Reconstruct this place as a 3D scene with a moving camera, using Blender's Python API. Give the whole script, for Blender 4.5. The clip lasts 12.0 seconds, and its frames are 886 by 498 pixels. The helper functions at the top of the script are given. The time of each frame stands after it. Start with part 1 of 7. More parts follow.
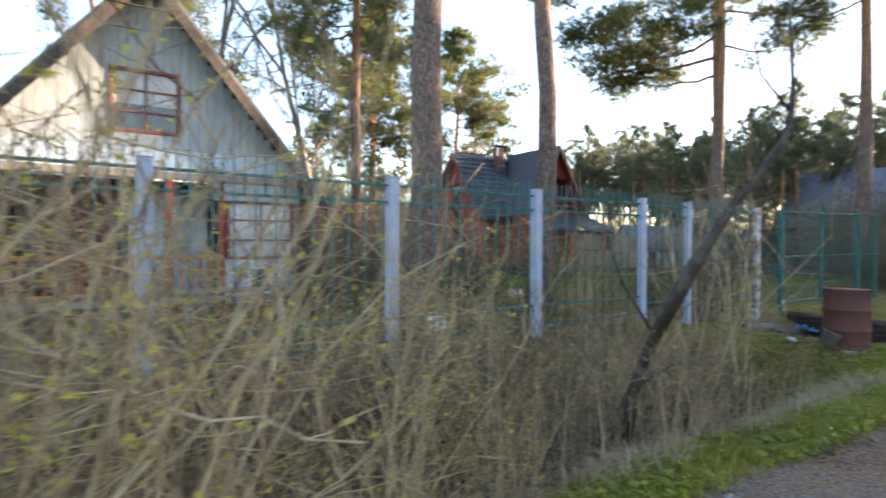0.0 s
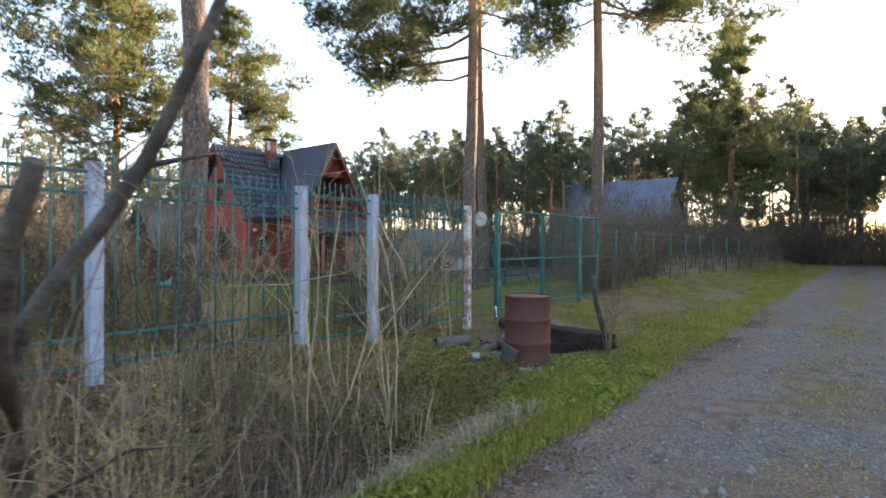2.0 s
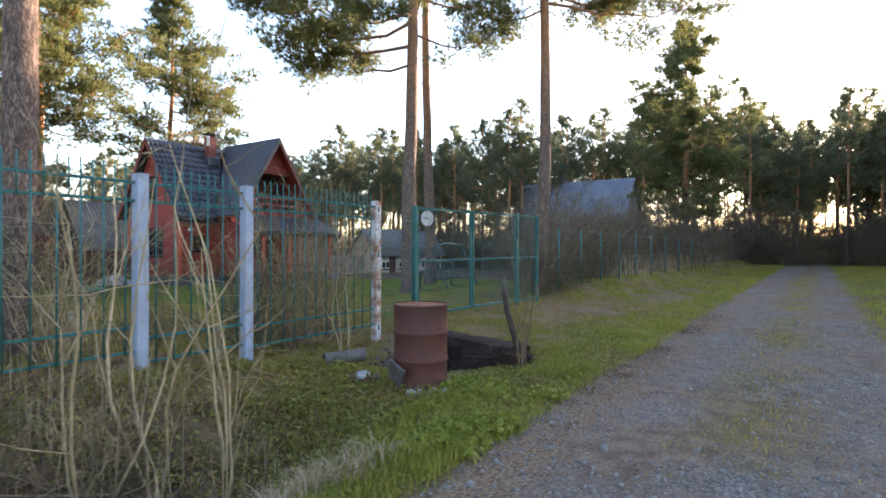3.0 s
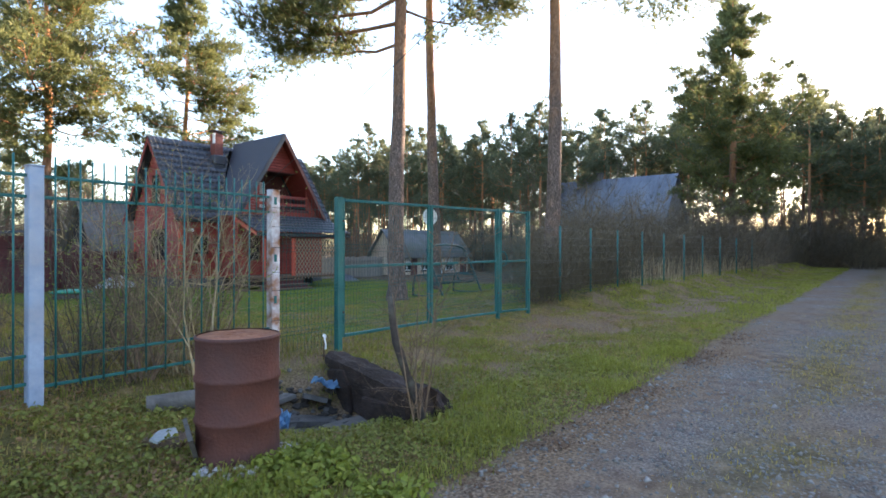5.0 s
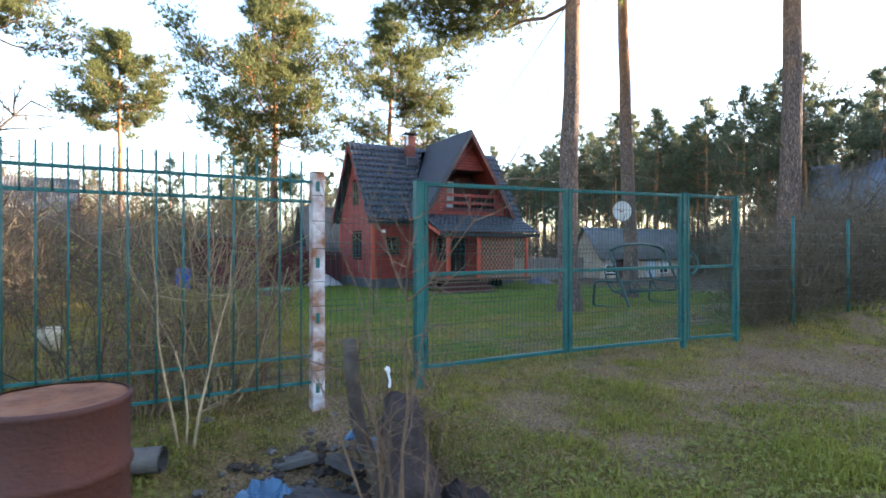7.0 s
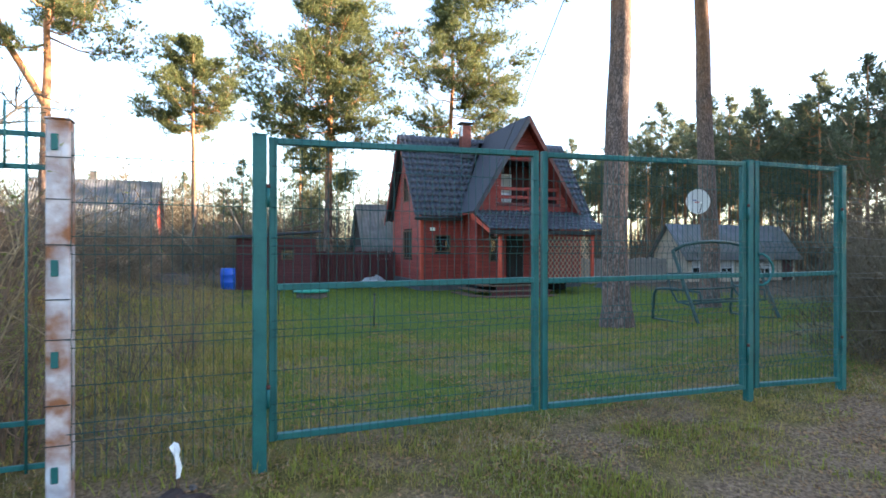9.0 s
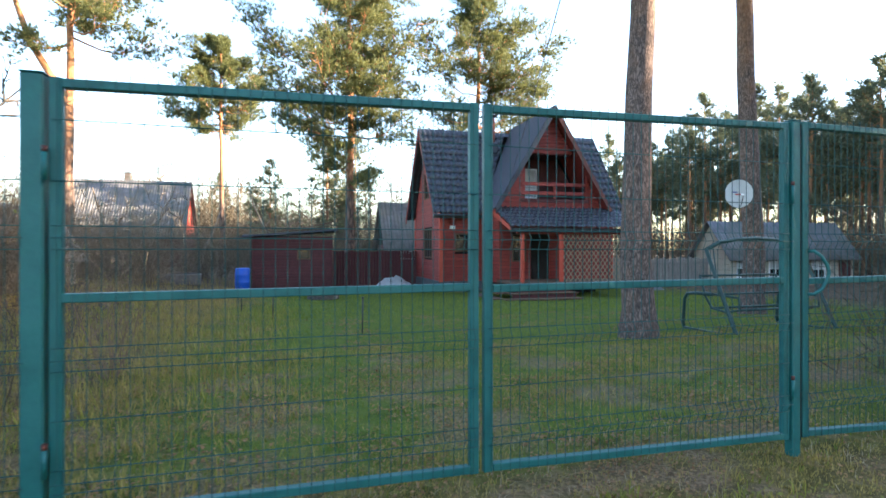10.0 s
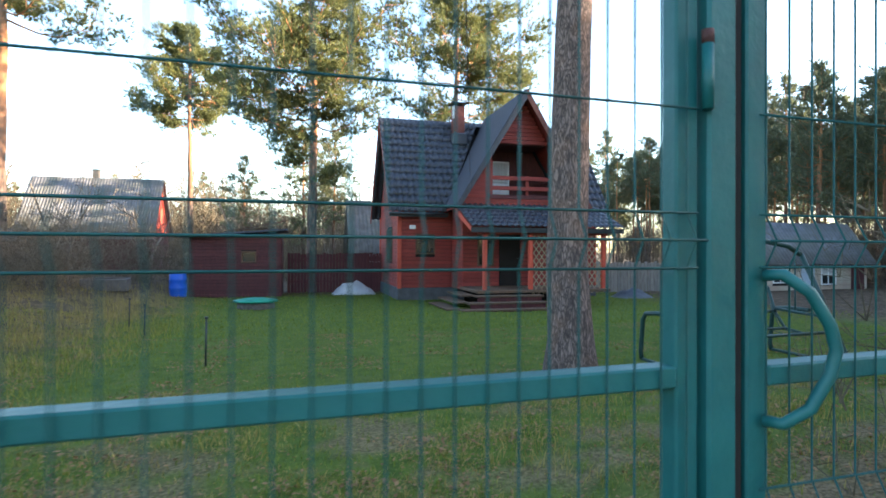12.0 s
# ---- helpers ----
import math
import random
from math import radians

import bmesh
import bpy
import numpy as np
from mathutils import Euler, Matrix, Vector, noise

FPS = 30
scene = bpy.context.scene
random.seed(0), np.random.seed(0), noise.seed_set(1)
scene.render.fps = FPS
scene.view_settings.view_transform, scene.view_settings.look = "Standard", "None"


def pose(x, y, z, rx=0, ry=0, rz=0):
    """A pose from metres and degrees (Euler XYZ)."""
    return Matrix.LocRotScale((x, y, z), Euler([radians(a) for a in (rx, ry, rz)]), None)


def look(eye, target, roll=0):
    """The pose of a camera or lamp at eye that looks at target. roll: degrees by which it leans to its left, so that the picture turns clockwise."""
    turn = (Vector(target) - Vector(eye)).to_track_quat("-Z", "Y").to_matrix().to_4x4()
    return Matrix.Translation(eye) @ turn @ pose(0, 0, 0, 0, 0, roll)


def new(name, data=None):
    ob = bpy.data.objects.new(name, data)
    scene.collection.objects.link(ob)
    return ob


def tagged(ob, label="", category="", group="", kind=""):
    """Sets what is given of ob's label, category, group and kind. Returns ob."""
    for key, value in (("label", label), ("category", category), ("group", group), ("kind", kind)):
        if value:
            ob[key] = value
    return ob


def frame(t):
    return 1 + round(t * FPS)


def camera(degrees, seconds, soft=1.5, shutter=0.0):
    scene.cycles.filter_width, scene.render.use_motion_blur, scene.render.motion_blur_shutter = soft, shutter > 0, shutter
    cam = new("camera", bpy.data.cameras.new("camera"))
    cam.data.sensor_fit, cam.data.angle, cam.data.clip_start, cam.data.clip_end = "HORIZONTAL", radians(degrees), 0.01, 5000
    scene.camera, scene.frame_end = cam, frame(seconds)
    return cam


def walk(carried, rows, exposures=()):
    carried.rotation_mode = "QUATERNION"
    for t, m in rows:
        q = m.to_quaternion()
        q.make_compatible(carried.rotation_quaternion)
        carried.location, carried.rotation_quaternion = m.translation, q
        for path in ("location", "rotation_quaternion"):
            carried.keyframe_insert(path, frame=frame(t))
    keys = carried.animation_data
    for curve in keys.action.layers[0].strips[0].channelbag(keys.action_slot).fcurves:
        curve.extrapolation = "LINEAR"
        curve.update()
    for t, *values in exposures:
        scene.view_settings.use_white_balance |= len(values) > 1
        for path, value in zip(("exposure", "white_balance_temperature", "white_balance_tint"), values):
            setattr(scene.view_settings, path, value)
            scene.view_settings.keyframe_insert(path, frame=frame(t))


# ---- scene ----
cam = camera(77.9, 12.0, soft=1.6, shutter=0.25)
ROWS = [
    (0.0, -0.06, 0.031, 1.5, -33.28, -0.63, -0.21),
    (0.3, 0.383, 0.055, 1.497, -41.26, -0.49, -0.1),
    (0.5, 0.691, 0.071, 1.495, -44.41, -0.39, -0.25),
    (0.6, 0.839, 0.07, 1.494, -45.27, -0.38, -0.1),
    (1.0, 1.459, 0.071, 1.488, -48.29, -0.36, -0.3),
    (1.5, 2.228, 0.057, 1.463, -50.36, -0.23, -0.23),
    (2.0, 2.95, 0.024, 1.471, -52.32, -0.16, -0.17),
    (2.5, 3.648, -0.046, 1.464, -54.2, -0.06, -0.12),
    (3.0, 4.345, -0.125, 1.466, -55.63, -0.06, -0.08),
    (5.0, 6.96, -0.238, 1.485, -50.8, 0.03, -0.09),
    (5.5, 7.538, -0.073, 1.488, -40.65, 0.04, -0.04),
    (6.0, 8.147, 0.18, 1.483, -32.79, -0.06, -0.13),
    (6.5, 8.792, 0.399, 1.503, -29.71, -0.03, -0.08),
    (8.5, 11.313, 1.494, 1.461, -22.6, 0.07, 0.03),
    (9.0, 11.829, 1.985, 1.481, -19.0, 0.01, -0.03),
    (9.5, 12.369, 2.404, 1.468, -17.19, 0.03, -0.0),
    (10.0, 12.932, 2.911, 1.451, -14.96, 0.01, 0.01),
    (10.5, 13.521, 3.393, 1.476, -14.48, 0.04, 0.04),
    (11.0, 14.09, 3.93, 1.468, -13.95, 0.06, -0.02),
    (11.5, 14.692, 4.402, 1.466, -13.82, 0.13, -0.06),
    (12.0, 15.302, 4.883, 1.48, -14.18, 0.19, -0.15),
]
walk(cam, [(t, pose(x, y, z, 90 + pitch, roll, yaw)) for t, x, y, z, yaw, pitch, roll in ROWS],
     exposures=[(0.0, 2.65, 6850, 19), (3.0, 2.75, 7000, 22), (5.0, 2.82, 6650, 19), (8.5, 2.86, 6450, 18), (12.0, 2.89, 6350, 13)])

# ---- world and sun ----
SUN_WAY = Vector((0.95, -0.3, 0.0)).normalized()      # towards the sun, over the far end of the road
SUN_UP = radians(11.5)
world = bpy.data.worlds.new("evening_sky")
scene.world = world
world.use_nodes = True
wn = world.node_tree
sky = wn.nodes.new("ShaderNodeTexSky")
sky.sky_type = 'NISHITA'
sky.sun_disc = False
sky.sun_elevation = SUN_UP
sky.sun_rotation = math.atan2(SUN_WAY.x, SUN_WAY.y)
sky.air_density, sky.dust_density, sky.ozone_density = 1.0, 0.8, 1.6
wn.nodes["Background"].inputs["Strength"].default_value = 0.15
wn.links.new(sky.outputs[0], wn.nodes["Background"].inputs["Color"])
sun_data = bpy.data.lights.new("sun", "SUN")
sun_data.energy, sun_data.angle, sun_data.color = 6.0, radians(0.6), (1.0, 0.8, 0.56)
sun = new("sun", sun_data)
sun.matrix_world = look(Vector((0, 0, 30)), Vector((0, 0, 30)) - Vector((SUN_WAY.x * math.cos(SUN_UP), SUN_WAY.y * math.cos(SUN_UP), math.sin(SUN_UP))))

# ---- materials ----
def mat(name, col, rough=0.7, metal=0.0, col2=None, scale=8.0, detail=6.0, bump=0.15, bump_scale=None, stretch=(1, 1, 1), spread=0.0, col3=None, scale3=1.2, amount3=0.5, emit=None):
    """A surface of col broken by col2 at the grain scale and by col3 at a larger one, with relief and, between copies, a spread of value."""
    m = bpy.data.materials.new(name)
    m.use_nodes = True
    nt = m.node_tree
    b = nt.nodes["Principled BSDF"]
    b.inputs["Roughness"].default_value = rough
    b.inputs["Metallic"].default_value = metal
    b.inputs["Specular IOR Level"].default_value = 0.3
    tc = nt.nodes.new("ShaderNodeTexCoord")
    mp = nt.nodes.new("ShaderNodeMapping")
    mp.inputs["Scale"].default_value = stretch
    nt.links.new(tc.outputs["Object"], mp.inputs[0])
    n1 = nt.nodes.new("ShaderNodeTexNoise")
    n1.inputs["Scale"].default_value, n1.inputs["Detail"].default_value = scale, detail
    nt.links.new(mp.outputs[0], n1.inputs["Vector"])
    r1 = nt.nodes.new("ShaderNodeValToRGB")
    c2 = col2 or tuple(c * 0.65 for c in col)
    r1.color_ramp.elements[0].position, r1.color_ramp.elements[1].position = 0.32, 0.68
    r1.color_ramp.elements[0].color, r1.color_ramp.elements[1].color = (*c2, 1), (*col, 1)
    nt.links.new(n1.outputs[0], r1.inputs[0])
    out = r1.outputs[0]
    if col3:
        n3 = nt.nodes.new("ShaderNodeTexNoise")
        n3.inputs["Scale"].default_value, n3.inputs["Detail"].default_value = scale3, 5
        nt.links.new(tc.outputs["Object"], n3.inputs["Vector"])
        r3 = nt.nodes.new("ShaderNodeValToRGB")
        r3.color_ramp.elements[0].position, r3.color_ramp.elements[1].position = 0.5 - 0.12 * amount3, 0.62
        r3.color_ramp.elements[0].color, r3.color_ramp.elements[1].color = (0, 0, 0, 1), (1, 1, 1, 1)
        nt.links.new(n3.outputs[0], r3.inputs[0])
        mx = nt.nodes.new("ShaderNodeMixRGB")
        mx.inputs[2].default_value = (*col3, 1)
        sc = nt.nodes.new("ShaderNodeMath")
        sc.operation = 'MULTIPLY'
        sc.inputs[1].default_value = amount3
        nt.links.new(r3.outputs[0], sc.inputs[0])
        nt.links.new(sc.outputs[0], mx.inputs[0])
        nt.links.new(out, mx.inputs[1])
        out = mx.outputs[0]
    if spread:
        oi = nt.nodes.new("ShaderNodeObjectInfo")
        gi = nt.nodes.new("ShaderNodeNewGeometry")
        ad = nt.nodes.new("ShaderNodeMath")
        ad.operation = 'ADD'
        nt.links.new(oi.outputs["Random"], ad.inputs[0])
        nt.links.new(gi.outputs["Random Per Island"], ad.inputs[1])
        mr = nt.nodes.new("ShaderNodeMapRange")
        mr.inputs[1].default_value, mr.inputs[2].default_value = 0, 2
        mr.inputs[3].default_value, mr.inputs[4].default_value = 1 - spread, 1 + spread
        nt.links.new(ad.outputs[0], mr.inputs[0])
        hs = nt.nodes.new("ShaderNodeHueSaturation")
        nt.links.new(mr.outputs[0], hs.inputs["Value"])
        nt.links.new(out, hs.inputs["Color"])
        out = hs.outputs[0]
    nt.links.new(out, b.inputs["Base Color"])
    if bump:
        bp = nt.nodes.new("ShaderNodeBump")
        bp.inputs["Strength"].default_value, bp.inputs["Distance"].default_value = min(1, bump * 3), 0.02
        n2 = nt.nodes.new("ShaderNodeTexNoise")
        n2.inputs["Scale"].default_value, n2.inputs["Detail"].default_value = bump_scale or scale * 2, 5
        nt.links.new(mp.outputs[0], n2.inputs["Vector"])
        nt.links.new(n2.outputs[0], bp.inputs["Height"])
        nt.links.new(bp.outputs[0], b.inputs["Normal"])
    if emit:
        b.inputs["Emission Color"].default_value, b.inputs["Emission Strength"].default_value = (*emit[:3], 1), emit[3]
    return m


def leafy(name, col, col2, through_part=0.35, rough=0.55, spread=0.35):
    """Thin leaves and needles: colour differs from blade to blade, and some light passes through."""
    m = bpy.data.materials.new(name)
    m.use_nodes = True
    nt = m.node_tree
    b = nt.nodes["Principled BSDF"]
    g = nt.nodes.new("ShaderNodeNewGeometry")
    r = nt.nodes.new("ShaderNodeValToRGB")
    r.color_ramp.elements[0].color, r.color_ramp.elements[1].color = (*col, 1), (*col2, 1)
    tc = nt.nodes.new("ShaderNodeTexCoord")
    n = nt.nodes.new("ShaderNodeTexNoise")
    n.inputs["Scale"].default_value = 0.7
    nt.links.new(tc.outputs["Object"], n.inputs["Vector"])
    mx = nt.nodes.new("ShaderNodeMath")
    mx.operation = 'MULTIPLY_ADD'
    mx.inputs[1].default_value = 0.6
    nt.links.new(g.outputs["Random Per Island"], mx.inputs[0])
    nm = nt.nodes.new("ShaderNodeMath")
    nm.operation = 'MULTIPLY'
    nm.inputs[1].default_value = 0.5
    nt.links.new(n.outputs[0], nm.inputs[0])
    nt.links.new(nm.outputs[0], mx.inputs[2])
    nt.links.new(mx.outputs[0], r.inputs[0])
    nt.links.new(r.outputs[0], b.inputs["Base Color"])
    b.inputs["Roughness"].default_value = rough
    b.inputs["Specular IOR Level"].default_value = 0.25
    tr = nt.nodes.new("ShaderNodeBsdfTranslucent")
    nt.links.new(r.outputs[0], tr.inputs[0])
    ms = nt.nodes.new("ShaderNodeMixShader")
    ms.inputs[0].default_value = through_part
    out = nt.nodes["Material Output"]
    nt.links.new(b.outputs[0], ms.inputs[1])
    nt.links.new(tr.outputs[0], ms.inputs[2])
    nt.links.new(ms.outputs[0], out.inputs[0])
    return m


def bark_material(name, low, low2, high, z0, z1, scale=6.0, stretch=(1, 1, 0.25)):
    """Plated bark, grey-brown at the foot and turning orange higher up the trunk."""
    m = bpy.data.materials.new(name)
    m.use_nodes = True
    nt = m.node_tree
    b = nt.nodes["Principled BSDF"]
    b.inputs["Roughness"].default_value = 0.85
    b.inputs["Specular IOR Level"].default_value = 0.15
    tc = nt.nodes.new("ShaderNodeTexCoord")
    mp = nt.nodes.new("ShaderNodeMapping")
    mp.inputs["Scale"].default_value = stretch
    nt.links.new(tc.outputs["Object"], mp.inputs[0])
    nz = nt.nodes.new("ShaderNodeTexNoise")
    nz.inputs["Scale"].default_value = scale * 1.3
    nt.links.new(mp.outputs[0], nz.inputs["Vector"])
    mixv = nt.nodes.new("ShaderNodeMixRGB")
    mixv.inputs[0].default_value = 0.22
    nt.links.new(mp.outputs[0], mixv.inputs[1])
    nt.links.new(nz.outputs[1], mixv.inputs[2])
    vo = nt.nodes.new("ShaderNodeTexVoronoi")
    vo.feature = 'DISTANCE_TO_EDGE'
    vo.inputs["Scale"].default_value = scale * 2.6
    nt.links.new(mixv.outputs[0], vo.inputs["Vector"])
    r = nt.nodes.new("ShaderNodeValToRGB")
    r.color_ramp.elements[0].position, r.color_ramp.elements[1].position = 0.0, 0.3
    r.color_ramp.elements[0].color, r.color_ramp.elements[1].color = (*low2, 1), (*low, 1)
    nt.links.new(vo.outputs["Distance"], r.inputs[0])
    sp = nt.nodes.new("ShaderNodeSeparateXYZ")
    nt.links.new(tc.outputs["Object"], sp.inputs[0])
    mr = nt.nodes.new("ShaderNodeMapRange")
    mr.inputs[1].default_value, mr.inputs[2].default_value = z0, z1
    nt.links.new(sp.outputs["Z"], mr.inputs[0])
    ad = nt.nodes.new("ShaderNodeMath")
    ad.operation = 'MULTIPLY_ADD'
    ad.use_clamp = True
    ad.inputs[1].default_value = 1.0
    n2 = nt.nodes.new("ShaderNodeTexNoise")
    n2.inputs["Scale"].default_value, n2.inputs["Detail"].default_value = 3.0, 5
    nt.links.new(tc.outputs["Object"], n2.inputs["Vector"])
    sb = nt.nodes.new("ShaderNodeMath")
    sb.operation = 'MULTIPLY_ADD'
    sb.inputs[1].default_value, sb.inputs[2].default_value = 0.8, -0.4
    nt.links.new(n2.outputs[0], sb.inputs[0])
    nt.links.new(mr.outputs[0], ad.inputs[0])
    nt.links.new(sb.outputs[0], ad.inputs[2])
    mx = nt.nodes.new("ShaderNodeMixRGB")
    mx.inputs[2].default_value = (*high, 1)
    nt.links.new(ad.outputs[0], mx.inputs[0])
    nt.links.new(r.outputs[0], mx.inputs[1])
    n4 = nt.nodes.new("ShaderNodeTexNoise")
    n4.inputs["Scale"].default_value, n4.inputs["Detail"].default_value = 22, 6
    nt.links.new(mp.outputs[0], n4.inputs["Vector"])
    m2 = nt.nodes.new("ShaderNodeMixRGB")
    m2.blend_type = 'OVERLAY'
    m2.inputs[0].default_value = 0.7
    nt.links.new(mx.outputs[0], m2.inputs[1])
    nt.links.new(n4.outputs[0], m2.inputs[2])
    nt.links.new(m2.outputs[0], b.inputs["Base Color"])
    bp = nt.nodes.new("ShaderNodeBump")
    bp.inputs["Strength"].default_value, bp.inputs["Distance"].default_value = 1.0, 0.03
    nt.links.new(r.outputs[0], bp.inputs["Height"])
    b2 = nt.nodes.new("ShaderNodeBump")
    b2.inputs["Strength"].default_value, b2.inputs["Distance"].default_value = 0.6, 0.01
    nt.links.new(n4.outputs[0], b2.inputs["Height"])
    nt.links.new(bp.outputs[0], b2.inputs["Normal"])
    nt.links.new(b2.outputs[0], b.inputs["Normal"])
    return m


def glass_material(name, tint=(0.55, 0.62, 0.65)):
    m = mat(name, (0.02, 0.025, 0.03), rough=0.06, col2=(0.015, 0.02, 0.022), scale=1.5, bump=0.01)
    m.node_tree.nodes["Principled BSDF"].inputs["Specular IOR Level"].default_value = 0.8
    return m


TEAL = mat("teal_paint", (0.008, 0.105, 0.1), rough=0.45, col2=(0.006, 0.082, 0.082), scale=14, bump=0.05, col3=(0.018, 0.13, 0.128), scale3=3, amount3=0.5)
TEAL_WIRE = mat("teal_wire", (0.008, 0.075, 0.07), rough=0.6, col2=(0.006, 0.055, 0.055), scale=20, bump=0)
POST_BLUE = mat("pale_blue_paint", (0.29, 0.36, 0.47), rough=0.6, col2=(0.21, 0.275, 0.38), scale=10, bump=0.1, col3=(0.24, 0.2, 0.17), scale3=2.5, amount3=0.35)
POST_WHITE = mat("peeling_white_paint", (0.62, 0.63, 0.66), rough=0.65, col2=(0.42, 0.42, 0.46), scale=9, bump=0.15, col3=(0.24, 0.1, 0.045), scale3=5.5, amount3=1.0)
RUST = mat("rusty_drum_steel", (0.1, 0.033, 0.023), rough=0.7, col2=(0.068, 0.024, 0.019), scale=5, bump=0.14, bump_scale=45, col3=(0.06, 0.028, 0.026), scale3=2.2, amount3=0.8)
RUST_TOP = mat("rust_crust", (0.25, 0.1, 0.05), rough=0.9, col2=(0.14, 0.055, 0.032), scale=7, bump=0.3, bump_scale=30, col3=(0.32, 0.15, 0.085), scale3=5, amount3=0.6)
STEEL_DARK = mat("dark_steel", (0.05, 0.055, 0.06), rough=0.45, metal=0.6, bump=0.03)
WIRE_GREY = mat("weathered_wire", (0.2, 0.18, 0.16), rough=0.6, metal=0.4, bump=0)
RED_WALL = mat("red_stained_boards", (0.27, 0.045, 0.034), rough=0.6, col2=(0.18, 0.03, 0.024), scale=4, stretch=(1, 1, 9), bump=0.12, spread=0.22, col3=(0.2, 0.03, 0.025), scale3=1.1, amount3=0.5)
RED_TRIM = mat("bright_red_trim", (0.48, 0.08, 0.045), rough=0.55, col2=(0.35, 0.05, 0.03), scale=6, stretch=(8, 8, 1), bump=0.08, spread=0.15)
MAROON = mat("maroon_boards", (0.1, 0.03, 0.03), rough=0.75, col2=(0.06, 0.02, 0.022), scale=5, stretch=(6, 6, 0.6), bump=0.15, spread=0.25)
ROOF_DARK = mat("charcoal_roof_sheet", (0.055, 0.06, 0.075), rough=0.36, col2=(0.035, 0.04, 0.05), scale=6, bump=0.06, col3=(0.08, 0.085, 0.1), scale3=0.8, amount3=0.4)
ROOF_SOFT = mat("charcoal_roll_roof", (0.06, 0.065, 0.085), rough=0.7, col2=(0.045, 0.05, 0.065), scale=30, bump=0.1)
SLATE = mat("grey_corrugated_sheet", (0.17, 0.17, 0.175), rough=0.85, col2=(0.11, 0.11, 0.112), scale=3, bump=0.1, col3=(0.12, 0.12, 0.1), scale3=0.9, amount3=0.7)
TIN = mat("dull_grey_tin", (0.16, 0.175, 0.2), rough=0.65, metal=0.2, col2=(0.11, 0.125, 0.15), scale=3, bump=0.05, col3=(0.2, 0.22, 0.25), scale3=0.7, amount3=0.6)
PALE_BOARD = mat("weathered_white_boards", (0.31, 0.34, 0.35), rough=0.75, col2=(0.22, 0.25, 0.26), scale=5, stretch=(6, 6, 0.7), bump=0.1, spread=0.12, col3=(0.36, 0.38, 0.36), scale3=1.2, amount3=0.6)
PALE_BLUE = mat("faded_blue_boards", (0.42, 0.5, 0.56), rough=0.7, col2=(0.33, 0.41, 0.48), scale=5, stretch=(6, 6, 0.7), bump=0.1, spread=0.1)
BROWN_WOOD = mat("weathered_brown_wood", (0.13, 0.08, 0.05), rough=0.85, col2=(0.07, 0.045, 0.03), scale=4, stretch=(8, 8, 0.8), bump=0.25, spread=0.2)
GREY_WOOD = mat("silvered_wood", (0.25, 0.23, 0.2), rough=0.85, col2=(0.15, 0.135, 0.12), scale=4, stretch=(8, 8, 0.8), bump=0.25, spread=0.25)
OCHRE = mat("ochre_rail_paint", (0.36, 0.17, 0.05), rough=0.7, col2=(0.25, 0.11, 0.04), scale=8, bump=0.1)
SLEEPER = mat("charred_timber", (0.04, 0.024, 0.017), rough=0.95, col2=(0.013, 0.008, 0.006), scale=6, stretch=(1, 7, 7), bump=0.5, col3=(0.065, 0.045, 0.042), scale3=3, amount3=0.5)
CONCRETE = mat("broken_concrete", (0.14, 0.128, 0.118), rough=0.9, col2=(0.07, 0.062, 0.056), scale=9, bump=0.4, spread=0.35, col3=(0.12, 0.11, 0.1), scale3=3, amount3=0.6)
CREAM = mat("cream_plaster", (0.5, 0.43, 0.33), rough=0.8, col2=(0.42, 0.36, 0.28), scale=4, bump=0.1, col3=(0.33, 0.2, 0.16), scale3=1.0, amount3=0.5)
BLUE_PLASTIC = mat("blue_plastic", (0.015, 0.1, 0.5), rough=0.35, col2=(0.012, 0.085, 0.43), scale=3, bump=0.02)
BLUE_BAG = mat("pale_blue_plastic_sheet", (0.19, 0.38, 0.56), rough=0.4, col2=(0.12, 0.26, 0.42), scale=6, bump=0.3)
WHITE_PAINT = mat("white_paint", (0.75, 0.76, 0.75), rough=0.5, col2=(0.66, 0.67, 0.66), scale=5, bump=0.03)
WHITE_FILM = mat("white_film", (0.78, 0.79, 0.8), rough=0.45, col2=(0.62, 0.64, 0.67), scale=4, bump=0.4)
CURTAIN = mat("white_curtain_cloth", (0.52, 0.52, 0.52), rough=0.9, col2=(0.4, 0.4, 0.4), scale=3, stretch=(9, 9, 0.5), bump=0.1)
GLASS = glass_material("window_glass")
# Near-black, mostly for unlit interiors: their shade is in the colour.
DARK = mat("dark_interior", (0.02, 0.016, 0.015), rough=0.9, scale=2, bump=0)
GREEN_LID = mat("green_plastic_lid", (0.015, 0.26, 0.17), rough=0.45, scale=4, bump=0.03)
BRICK = mat("chimney_metal_red", (0.2, 0.06, 0.045), rough=0.6, col2=(0.13, 0.04, 0.03), scale=9, bump=0.15)
GRATE = mat("grey_foundation", (0.1, 0.1, 0.105), rough=0.9, scale=5, bump=0.2)
LATTICE = mat("pale_lattice_wood", (0.34, 0.25, 0.17), rough=0.75, col2=(0.26, 0.19, 0.13), scale=8, bump=0.1)
SWING_TUBE = mat("grey_green_tube_paint", (0.02, 0.06, 0.055), rough=0.4, col2=(0.014, 0.04, 0.038), scale=8, bump=0.05)
BARK = bark_material("pine_bark", (0.19, 0.14, 0.12), (0.055, 0.042, 0.038), (0.36, 0.18, 0.09), 5.0, 11.0, scale=9.0, stretch=(1, 1, 0.3))
